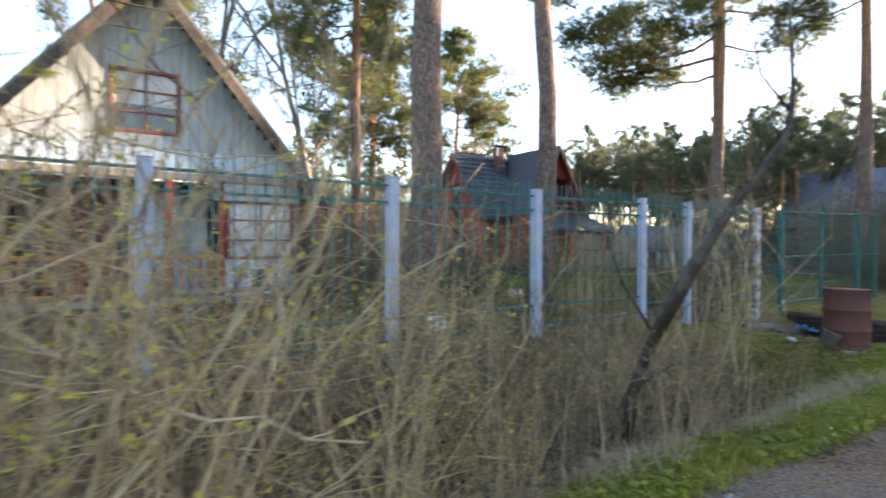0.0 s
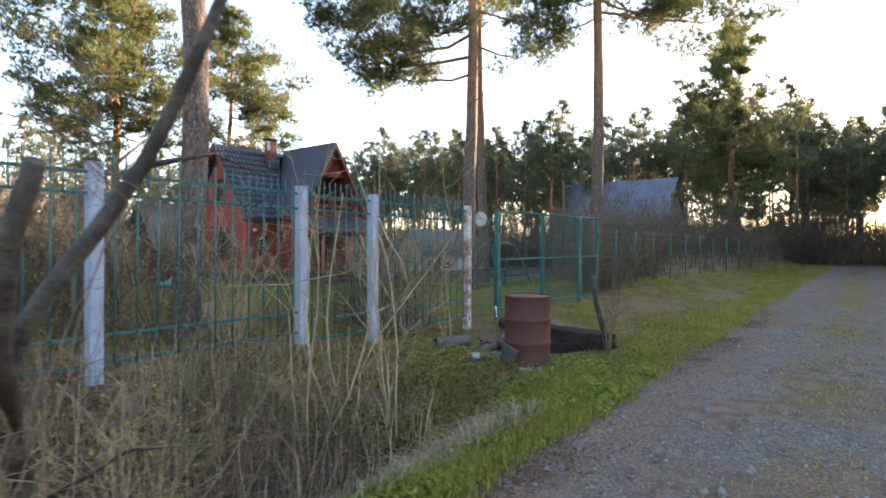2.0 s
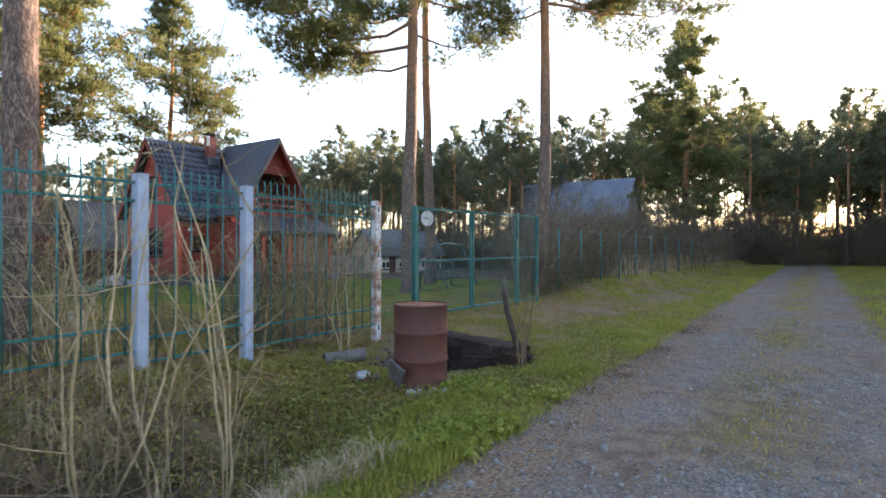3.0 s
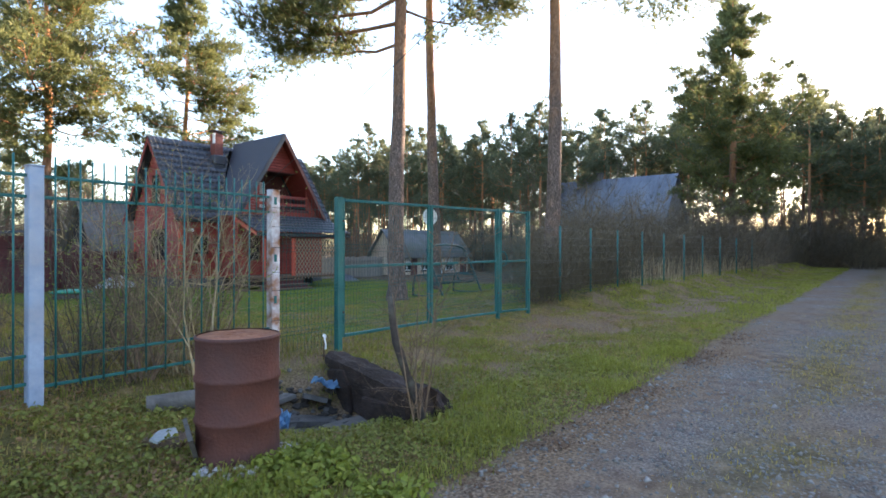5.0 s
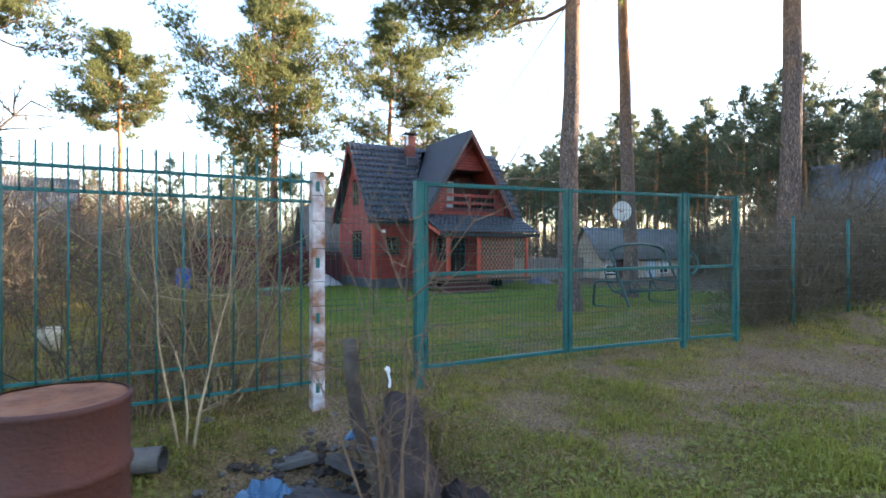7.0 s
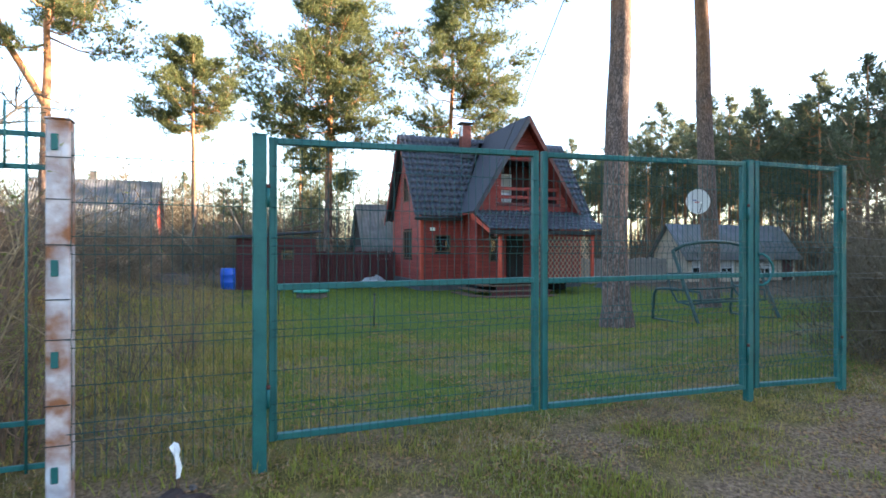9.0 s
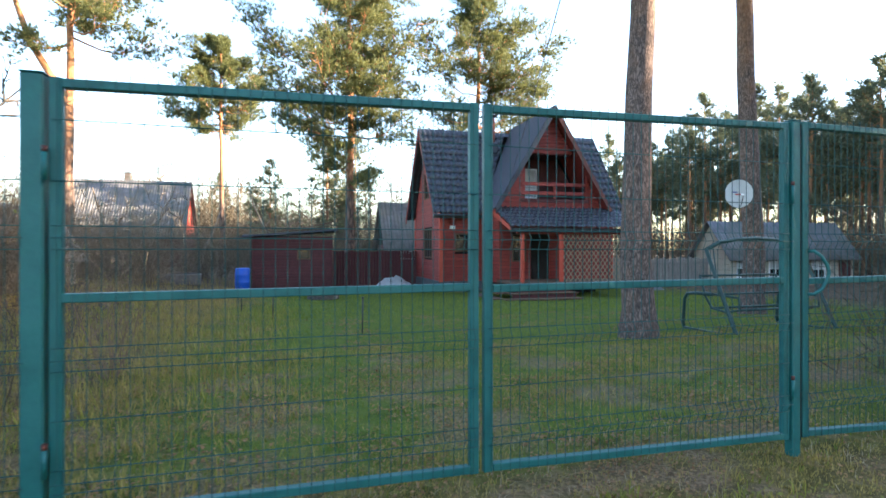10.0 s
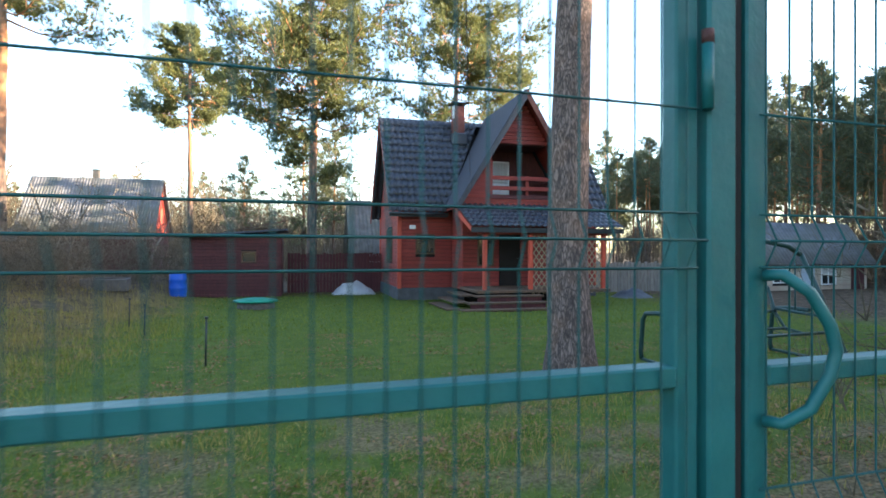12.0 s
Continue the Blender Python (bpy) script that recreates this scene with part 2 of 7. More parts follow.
BARK_FAR = bark_material("far_pine_bark", (0.15, 0.105, 0.085), (0.05, 0.038, 0.034), (0.4, 0.19, 0.09), 4.0, 9.0, scale=3)
TWIG_DARK = mat("dark_bark", (0.055, 0.042, 0.036), rough=0.85, col2=(0.03, 0.024, 0.022), scale=14, bump=0.3, col3=(0.13, 0.12, 0.09), scale3=6, amount3=0.4)
TWIG_BROWN = mat("brown_twig", (0.22, 0.145, 0.095), rough=0.8, col2=(0.12, 0.08, 0.055), scale=12, bump=0.1, spread=0.3)
TWIG_GARDEN = mat("olive_brown_twig", (0.12, 0.098, 0.062), rough=0.85, col2=(0.075, 0.06, 0.04), scale=8, bump=0, spread=0.3)
TWIG_PALE = mat("pale_twig", (0.4, 0.305, 0.18), rough=0.75, col2=(0.22, 0.165, 0.095), scale=12, bump=0.1, spread=0.25)
TWIG_THICKET = mat("thicket_twig", (0.15, 0.118, 0.08), rough=0.85, col2=(0.09, 0.07, 0.05), scale=3, bump=0, spread=0.35)
TWIG_FAR = mat("bare_crown_twig", (0.2, 0.165, 0.13), rough=0.85, col2=(0.13, 0.108, 0.085), scale=3, bump=0, spread=0.25)
NEEDLE = leafy("pine_needles", (0.055, 0.09, 0.055), (0.2, 0.2, 0.06), 0.42)
# Paler than NEEDLE: distance haze is put into the colour.
NEEDLE_FAR = leafy("hazed_far_needles", (0.075, 0.1, 0.07), (0.19, 0.2, 0.1), 0.5)
GRASS = leafy("green_grass", (0.115, 0.135, 0.018), (0.32, 0.31, 0.055), 0.4)
GRASS_LAWN = leafy("lawn_grass", (0.08, 0.13, 0.014), (0.22, 0.245, 0.035), 0.35)
GRASS_DRY = leafy("dry_grass", (0.22, 0.16, 0.09), (0.47, 0.38, 0.25), 0.3)
WEED = leafy("weed_leaves", (0.1, 0.115, 0.02), (0.26, 0.25, 0.055), 0.3)
WEED_LUSH = leafy("lush_weed_leaves", (0.095, 0.13, 0.018), (0.28, 0.3, 0.05), 0.4, rough=0.55)
LITTER_DARK = leafy("leaf_mould", (0.05, 0.028, 0.018), (0.17, 0.095, 0.055), 0.1, rough=0.85)
LITTER = leafy("dead_leaves", (0.13, 0.062, 0.028), (0.36, 0.21, 0.1), 0.1, rough=0.8)
BUD = leafy("yellow_buds", (0.36, 0.32, 0.04), (0.55, 0.48, 0.09), 0.4)

# ---- builders ----
def box(bm, x0, y0, z0, x1, y1, z1, m=None):
    vs = [bm.verts.new(p) for p in ((x0, y0, z0), (x1, y0, z0), (x1, y1, z0), (x0, y1, z0), (x0, y0, z1), (x1, y0, z1), (x1, y1, z1), (x0, y1, z1))]
    for f in ((0, 3, 2, 1), (4, 5, 6, 7), (0, 1, 5, 4), (1, 2, 6, 5), (2, 3, 7, 6), (3, 0, 4, 7)):
        bm.faces.new([vs[i] for i in f])
    if m is not None:
        for v in vs:
            v.co = m @ v.co
    return vs


def bevelled(x0, y0, z0, x1, y1, z1, w=0.006, m=None):
    bm = bmesh.new()
    box(bm, x0, y0, z0, x1, y1, z1)
    w = min(w, abs(x1 - x0) * 0.3, abs(y1 - y0) * 0.3, abs(z1 - z0) * 0.3)
    bmesh.ops.bevel(bm, geom=bm.edges[:], offset=w, segments=1, affect='EDGES')
    if m is not None:
        bm.transform(m)
    return bm


def tube(bm, pts, radii, sides=6, cap=True):
    """A tube along pts whose radius runs through radii."""
    pts = [Vector(p) for p in pts]
    if not hasattr(radii, "__len__"):
        radii = [radii] * len(pts)
    rings = []
    side = None
    for i, p in enumerate(pts):
        d = (pts[min(i + 1, len(pts) - 1)] - pts[max(i - 1, 0)])
        d = d.normalized() if d.length > 1e-9 else Vector((0, 0, 1))
        if side is None:
            side = d.orthogonal().normalized()
        side = (side - d * side.dot(d))
        side = side.normalized() if side.length > 1e-6 else d.orthogonal().normalized()
        other = d.cross(side)
        rings.append([bm.verts.new(p + (side * math.cos(a) + other * math.sin(a)) * radii[i]) for a in (2 * math.pi * k / sides for k in range(sides))])
    for a, b in zip(rings, rings[1:]):
        for k in range(sides):
            f = bm.faces.new((a[k], a[(k + 1) % sides], b[(k + 1) % sides], b[k]))
            f.smooth = True
    if cap:
        bm.faces.new(rings[0][::-1])
        bm.faces.new(rings[-1])
    return rings


def done(name, bm, material):
    me = bpy.data.meshes.new(name)
    bmesh.ops.recalc_face_normals(bm, faces=bm.faces[:])
    bm.to_mesh(me)
    bm.free()
    for m in (material if isinstance(material, (list, tuple)) else [material]):
        me.materials.append(m)
    return me


def part(name, bm, material, parent=None, label=""):
    """One mesh object, linked under its thing."""
    ob = new(name, done(name, bm, material) if isinstance(bm, bmesh.types.BMesh) else bm)
    if parent is not None:
        ob.parent = parent
    if label:
        ob["label"] = label
    return ob


def thing(name, at=(0, 0, 0), rz=0.0, label="", category="", group="", kind=""):
    e = new(name)
    e.empty_display_size = 0.1
    e.matrix_world = pose(*at, 0, 0, rz)
    return tagged(e, label, category, group, kind)


def from_arrays(name, verts, faces, material, smooth=False):
    me = bpy.data.meshes.new(name)
    verts, faces = np.asarray(verts, dtype=np.float32), np.asarray(faces, dtype=np.int32)
    k = faces.shape[1]
    me.vertices.add(len(verts))
    me.vertices.foreach_set("co", verts.ravel())
    me.loops.add(faces.size)
    me.loops.foreach_set("vertex_index", faces.ravel())
    me.polygons.add(len(faces))
    me.polygons.foreach_set("loop_start", np.arange(0, faces.size, k, dtype=np.int32))
    if smooth:
        me.polygons.foreach_set("use_smooth", np.ones(len(faces), dtype=bool))
    me.update(calc_edges=True)
    me.materials.append(material)
    return me


def ss(a, b, x):
    t = np.clip((np.asarray(x, dtype=float) - a) / (b - a), 0, 1)
    return t * t * (3 - 2 * t)


WAVES = [(rng_k[0], rng_k[1], rng_k[2]) for rng_k in np.random.RandomState(5).uniform(-1, 1, (14, 3))]


def rough_field(x, y, size=1.0):
    """Smooth uneven field between about -1 and 1 over features of that size."""
    out = 0
    for i, (a, b, c) in enumerate(WAVES):
        f = (0.6 + 0.22 * i) / size
        out = out + np.sin(f * (a * 2.2 * x + b * 2.2 * y) + c * 9) / (1 + 0.25 * i)
    return out / 4.2


def fence_y(x):
    return 5.24 + 0.041 * (x - 3.0)


def terrain(x, y):
    x, y = np.asarray(x, dtype=float), np.asarray(y, dtype=float)
    h = 0.03 * rough_field(x, y, 0.9) * ss(1.9, 2.6, y) + 0.01 * rough_field(x * 3, y * 3, 0.5)
    left = 1 - ss(6.3, 9.0, x)
    ditch = np.exp(-((y - 3.45) / 0.75) ** 2)
    h = h - 0.62 * ditch * left
    h = h - 0.46 * np.exp(-(((x - 10.5) / 0.75) ** 2 + ((y - 4.35) / 0.85) ** 2))
    rise = ss(4.0, 5.6, y)
    h = h + rise * (0.32 * left + 0.1 * (1 - left))
    h = h - ss(6.5, 22, y) * ss(8, 12, x) * 0.42
    h = h - ss(24, 60, y) * 0.3
    h = h + 0.06 * ss(-0.9, -2.2, y)
    h = h + 0.3 * ss(17.2, 20.5, x) * ss(4.5, 6.0, y) * (1 - ss(7, 11, y))
    return h


def ground_at(x, y):
    return float(terrain(x, y))


# ---- ground ----
def grown(a0, a1, step, far, ratio=1.35):
    mid = list(np.arange(a0, a1 + 1e-6, step))
    lo, hi, s = [a0], [a1], step
    while hi[-1] < far:
        s *= ratio
        hi.append(hi[-1] + s)
        lo.append(lo[-1] - s)
    return np.array(lo[:0:-1] + mid + hi[1:])


def road_mask(x, y):
    edge = 1.88 + 0.12 * rough_field(x, y * 0 + 3, 0.8) + 0.006 * (x - 8)
    low = -1.0 + 0.12 * rough_field(x, y * 0 - 7, 1.1)
    return ss(edge + 0.12, edge - 0.12, y) * ss(low - 0.2, low + 0.2, y)


def strip_mask(x, y):
    """The grassy strip between the wheel tracks."""
    return np.exp(-((y - 0.35 - 0.1 * rough_field(x, y, 2)) / 0.42) ** 2) * ss(4, 10, x) * np.clip(0.65 + 0.9 * rough_field(x, y, 0.6), 0, 1)


def bare_mask(x, y):
    a = 1.5 * np.exp(-(((x - 16.6) / 1.9) ** 2 + ((y - 4.45 - 0.2 * rough_field(x, y, 0.5)) / 0.85) ** 2) ** 2)
    b = np.exp(-(((x - 22.0) / 3.2) ** 2 + ((y - 3.7) / 0.7) ** 2) ** 2)
    c = np.exp(-(((x - 20.5) / 5) ** 2 + ((y - 7.2) / 1.0) ** 2) ** 2) * 0.25
    edge = np.exp(-((y - 1.62 - 0.1 * rough_field(x, y * 0, 0.7)) / 0.3) ** 2) * 0.95 * ss(30, 14, x)
    edge = edge + 0.55 * np.exp(-((y - 0.2 - 0.25 * rough_field(x, y * 0 + 9, 1.5)) / 0.45) ** 2) * np.clip(0.4 + 1.3 * rough_field(x, y, 0.8), 0, 1) + 0.5 * np.exp(-((y + 0.85) / 0.3) ** 2) * np.clip(0.5 + rough_field(x, y, 0.9), 0, 1)
    spots = ss(0.03, 0.28, rough_field(x + 31, y * 1.6, 0.36)) * ss(2.6, 3.2, y) * ss(9, 11, x) * (1 - 0.25 * ss(5.4, 6.2, y)) * (1 - ss(9, 12, y)) * 0.85
    pit = np.exp(-(((x - 10.45) / 0.72) ** 2 + ((y - 4.4) / 0.68) ** 2) ** 2)
    edge = edge + pit
    return np.clip((a + b + c) * np.clip(0.75 + 0.6 * rough_field(x, y, 0.5), 0, 1) + edge + spots, 0, 1)


def lawn_mask(x, y):
    return ss(10.4, 12.6, x + 0.5 * rough_field(x, y, 0.8)) * ss(5.6, 6.6, y) * (1 - ss(26, 30, y)) * ss(31, 27, x)


def litter_mask(x, y):
    a = (1 - ss(6.0, 9.0, x)) * ss(2.5, 3.1, y) * (1 - 0.35 * ss(4.6, 5.6, y))
    b = ss(12.0, 9.6, x + 0.6 * rough_field(x + 5, y, 0.7)) * ss(5.6, 7, y) * 0.7
    c = ss(26, 31, x) * ss(6, 8, y) + ss(26, 30, y)
    return np.clip(a + b + c, 0, 1)


gx, gy = grown(-6, 34, 0.16, 620), grown(-5, 30, 0.16, 620)
GX, GY = np.meshgrid(gx, gy, indexing="ij")
GZ = terrain(GX, GY)
gn = len(gy)
gi = np.arange(len(gx) * gn).reshape(len(gx), gn)
ground_me = from_arrays("ground", np.stack([GX, GY, GZ], -1).reshape(-1, 3),
                        np.stack([gi[:-1, :-1], gi[1:, :-1], gi[1:, 1:], gi[:-1, 1:]], -1).reshape(-1, 4), GRASS, smooth=True)
cover = ground_me.attributes.new("cover", 'FLOAT_COLOR', 'POINT')
RM, LM, BM_, TM = road_mask(GX, GY), lawn_mask(GX, GY), bare_mask(GX, GY), litter_mask(GX, GY)
ST = strip_mask(GX, GY)
cover.data.foreach_set("color", np.stack([RM * (1 - 0.8 * ST), np.clip(LM, 0, 1), np.clip(TM, 0, 1), np.clip(BM_, 0, 1)], -1).astype(np.float32).ravel())


def ground_material():
    m = bpy.data.materials.new("ground_cover")
    m.use_nodes = True
    nt = m.node_tree
    b = nt.nodes["Principled BSDF"]
    b.inputs["Roughness"].default_value = 0.95
    b.inputs["Specular IOR Level"].default_value = 0.12
    at = nt.nodes.new("ShaderNodeAttribute")
    at.attribute_name = "cover"
    sp = nt.nodes.new("ShaderNodeSeparateColor")
    nt.links.new(at.outputs["Color"], sp.inputs[0])
    tc = nt.nodes.new("ShaderNodeTexCoord")

    def noise_node(scale, detail=6):
        n = nt.nodes.new("ShaderNodeTexNoise")
        n.inputs["Scale"].default_value, n.inputs["Detail"].default_value = scale, detail
        nt.links.new(tc.outputs["Object"], n.inputs["Vector"])
        return n

    def ramp(src, stops):
        r = nt.nodes.new("ShaderNodeValToRGB")
        els = r.color_ramp.elements
        while len(els) < len(stops):
            els.new(0.5)
        for e, (p, c) in zip(els, stops):
            e.position, e.color = p, (*c, 1)
        nt.links.new(src, r.inputs[0])
        return r.outputs[0]

    def mix(fac, a, c):
        x = nt.nodes.new("ShaderNodeMixRGB")
        nt.links.new(fac, x.inputs[0])
        nt.links.new(a, x.inputs[1])
        nt.links.new(c, x.inputs[2])
        return x.outputs[0]

    fine, mid, big = noise_node(38, 8), noise_node(5, 7), noise_node(0.8, 5)
    vor = nt.nodes.new("ShaderNodeTexVoronoi")
    vor.inputs["Scale"].default_value = 75
    nt.links.new(tc.outputs["Object"], vor.inputs["Vector"])
    moss = ramp(mid.outputs[0], [(0.3, (0.06, 0.05, 0.018)), (0.5, (0.115, 0.095, 0.026)), (0.7, (0.19, 0.13, 0.062))])
    stones = ramp(vor.outputs["Color"], [(0.1, (0.075, 0.068, 0.064)), (0.5, (0.128, 0.12, 0.118)), (0.92, (0.31, 0.29, 0.28))])
    earth = ramp(mid.outputs[0], [(0.35, (0.11, 0.07, 0.048)), (0.65, (0.21, 0.15, 0.105))])
    patch = ramp(big.outputs[0], [(0.34, (0.15, 0.15, 0.15)), (0.58, (0.9, 0.9, 0.9))])
    gravel = mix(patch, stones, earth)
    lawn = ramp(mid.outputs[0], [(0.3, (0.05, 0.085, 0.014)), (0.55, (0.085, 0.125, 0.02)), (0.75, (0.12, 0.12, 0.04))])
    litter = ramp(mid.outputs[0], [(0.3, (0.035, 0.025, 0.018)), (0.5, (0.085, 0.06, 0.04)), (0.7, (0.17, 0.12, 0.075))])
    bare = ramp(fine.outputs[0], [(0.3, (0.09, 0.057, 0.034)), (0.7, (0.25, 0.172, 0.11))])
    c = mix(sp.outputs["Green"], moss, lawn)
    c = mix(sp.outputs["Blue"], c, litter)
    c = mix(sp.outputs["Red"], c, gravel)
    c = mix(at.outputs["Alpha"], c, bare)
    g = nt.nodes.new("ShaderNodeMixRGB")
    g.blend_type = 'OVERLAY'
    g.inputs[0].default_value = 0.55
    nt.links.new(c, g.inputs[1])
    nt.links.new(fine.outputs[0], g.inputs[2])
    nt.links.new(g.outputs[0], b.inputs["Base Color"])
    bp = nt.nodes.new("ShaderNodeBump")
    bp.inputs["Strength"].default_value, bp.inputs["Distance"].default_value = 0.9, 0.03
    hh = nt.nodes.new("ShaderNodeMixRGB")
    hh.inputs[0].default_value = 0.72
    nt.links.new(vor.outputs["Distance"], hh.inputs[1])
    nt.links.new(fine.outputs[0], hh.inputs[2])
    nt.links.new(hh.outputs[0], bp.inputs["Height"])
    nt.links.new(bp.outputs[0], b.inputs["Normal"])
    return m


ground_me.materials.clear()
ground_me.materials.append(ground_material())
tagged(new("ground", ground_me), "gravel lane, mossy verge, leaf-strewn ditch and green lawn", "ground", kind="structure")

# ---- fence and gate ----
def square_post(name, x, z0, z1, w, material, label, cap=True, brackets=(), group=""):
    y = fence_y(x)
    e = thing(name, (x, y, 0), 2.3, label, "fence post", group)
    part("shaft", bevelled(-w / 2, -w / 2, z0, w / 2, w / 2, z1, 0.008), material, e)
    part("foot", bevelled(-w * 0.75, -w * 0.75, z0, w * 0.75, w * 0.75, z0 + 0.05, 0.02), CONCRETE, e, "rough concrete footing")
    part("cap", bevelled(-w / 2 - 0.004, -w / 2 - 0.004, z1, w / 2 + 0.004, w / 2 + 0.004, z1 + 0.012, 0.004), material, e)
    for z in brackets:
        part("bracket", bevelled(-0.03, -w / 2 - 0.012, z, 0.005, -w / 2, z + 0.09, 0.003), TEAL, e, "small green steel bracket")
    return e


POSTS = [0.36, 2.7, 4.86, 7.13, 8.39]
for px in POSTS:
    square_post("fence_post", px, ground_at(px, 5.3) - 0.1, 2.19, 0.115, POST_BLUE, "pale blue painted square steel fence post", group="blue fence posts")
square_post("fence_post", 10.81, ground_at(10.81, 5.5) - 0.1, 2.19, 0.115, POST_WHITE, "white fence post with peeling paint and rust stains",
            brackets=(2.02, 1.33, 0.83, 0.2))

rod_bm = bmesh.new()
tube(rod_bm, [(0, 0, 0), (0, 0, 1.98)], 0.0085, 6)
ROD = done("picket_rod", rod_bm, TEAL)
rod_bm = bmesh.new()
tube(rod_bm, [(0, 0, 0), (0, 0, 0.36)], 0.0075, 6)
SHORT_ROD = done("short_rod", rod_bm, TEAL)


def picket_panel(xa, xb, zlow):
    """Green rod railing between two posts: four rails, long rods and short ones between the top rails."""
    ya, yb = fence_y(xa), fence_y(xb)
    n = Vector((xb - xa, yb - ya, 0))
    e = thing("picket_fence", (xa, ya, 0), math.degrees(math.atan2(n.y, n.x)), "green painted steel railing panel with round pickets", "fence", "railing panels")
    w = n.length - 0.115
    for z in (zlow + 0.03, zlow + 0.27, 1.93, 2.11):
        part("rail", bevelled(0.058, -0.012, z - 0.014, 0.058 + w, 0.012, z + 0.014, 0.003), TEAL, e)
    k = max(2, round(w / 0.19))
    for i in range(k):
        x = 0.058 + (i + 0.5) * w / k
        o = part("picket", ROD, None, e)
        o.location = (x, -0.02, zlow)
        o.scale = (1, 1, (2.29 - zlow) / 1.98)
        o.rotation_euler = (0, random.uniform(-0.004, 0.004), 0)
        if i:
            o = part("short_picket", SHORT_ROD, None, e)
            o.location = (0.058 + i * w / k, -0.02, 1.92)
    return e


for a, b in zip([-2.1] + POSTS, POSTS + [10.81]):
    if b <= 10.81 and a < b:
        picket_panel(a, b, 0.42 if b < 8 else (0.3 if b < 9 else 0.26))


def wire_mesh(e, x0, x1, z0, z1, depth, step=0.055, material=TEAL_WIRE, zfolds=(1.5, 0.98, 0.46), zplain=(2.0, 1.74, 0.72), r=0.0022):
    """Welded panel: upright wires kinked at the folds, crossed by level wires."""
    zs = [z0]
    pts = []
    for zf in sorted(z for z in zfolds if z0 + 0.08 < z < z1 - 0.08):
        pts += [(0, zf - 0.05), (-0.025, zf), (0, zf + 0.05)]
    line = [(0, z0)] + pts + [(0, z1)]
    bm = bmesh.new()
    tube(bm, [(0, dy, z) for dy, z in line], r, 5, cap=False)
    up = done("upright_wire", bm, material)
    k = int((x1 - x0) / step)
    for i in range(k + 1):
        o = part("upright_wire", up, None, e)
        o.location = (x0 + (x1 - x0) * i / k, depth, 0)
    levels = [z for z in zplain if z0 < z < z1]
    bm = bmesh.new()
    tube(bm, [(x0 - 0.02, 0, 0), (x1 + 0.02, 0, 0)], r * 1.15, 5)
    lv = done("level_wire", bm, material)
    for zf in zfolds:
        if z0 < zf < z1:
            levels += [zf - 0.05, zf + 0.05]
            o = part("level_wire", lv, None, e)
            o.location = (0, depth - 0.03, zf)
    for z in levels:
        o = part("level_wire", lv, None, e)
        o.location = (0, depth - 0.005, z)


def leaf(name, xa, xb, za, zb, zlow_a, zlow_b, label, handle=False, hinge_side=0):
    """A gate leaf of square tube with a middle bar, filled with welded mesh."""
    ya, yb = fence_y(xa), fence_y(xb)
    ang = math.atan2(yb - ya, xb - xa)
    w = math.hypot(xb - xa, yb - ya)
    e = thing(name, (xa, ya, 0), math.degrees(ang), label, "gate")
    t = 0.025

    def bar(nm, x0, z0, x1, z1, half=t):
        m = look((x0, 0, z0), (x1, 0, z1))
        ln = math.hypot(x1 - x0, z1 - z0)
        part(nm, bevelled(-half, -half * 0.8, -ln, half, half * 0.8, 0, 0.004, m), TEAL, e)

    bar("stile", t, zlow_a, t, za)
    bar("stile", w - t, zlow_b, w - t, zb)
    bar("top_rail", 2 * t, za - t, w - 2 * t, zb - t)
    bar("bottom_rail", 2 * t, zlow_a + t, w - 2 * t, zlow_b + t)
    bar("middle_rail", 2 * t, 1.24, w - 2 * t, 1.25)
    wire_mesh(e, 0.035, w - 0.035, max(zlow_a, zlow_b) + 0.0, min(za, zb) + 0.025, -t - 0.006)
    return e, w


leaf("gate_leaf", 11.915, 13.865, 2.185, 2.225, 0.27, 0.26, "green steel gate leaf filled with welded wire mesh, closed")
g2, g2w = leaf("gate_leaf", 13.895, 16.01, 2.225, 2.27, 0.26, 0.22, "green steel gate leaf filled with welded wire mesh, closed")
wk, wkw = leaf("wicket_gate", 16.122, 17.28, 2.285, 2.29, 0.22, 0.18, "narrow green mesh wicket gate with a bowed tube handle, closed")
bm = bmesh.new()
tube(bm, [(0.03, -0.03, 1.435), (0.045, -0.06, 1.437), (0.08, -0.085, 1.405), (0.11, -0.1, 1.345), (0.122, -0.102, 1.3), (0.11, -0.1, 1.255), (0.08, -0.085, 1.19), (0.045, -0.06, 1.158), (0.03, -0.03, 1.158)], 0.0115, 10)
part("handle", bm, TEAL, wk, "bowed green tube handle")
bm = bmesh.new()
tube(bm, [(0.03, 0.03, 1.43), (0.06, 0.075, 1.42), (0.09, 0.1, 1.31), (0.06, 0.075, 1.2), (0.03, 0.03, 1.19)], 0.0115, 10)
part("handle", bm, TEAL, wk, "bowed green tube handle")

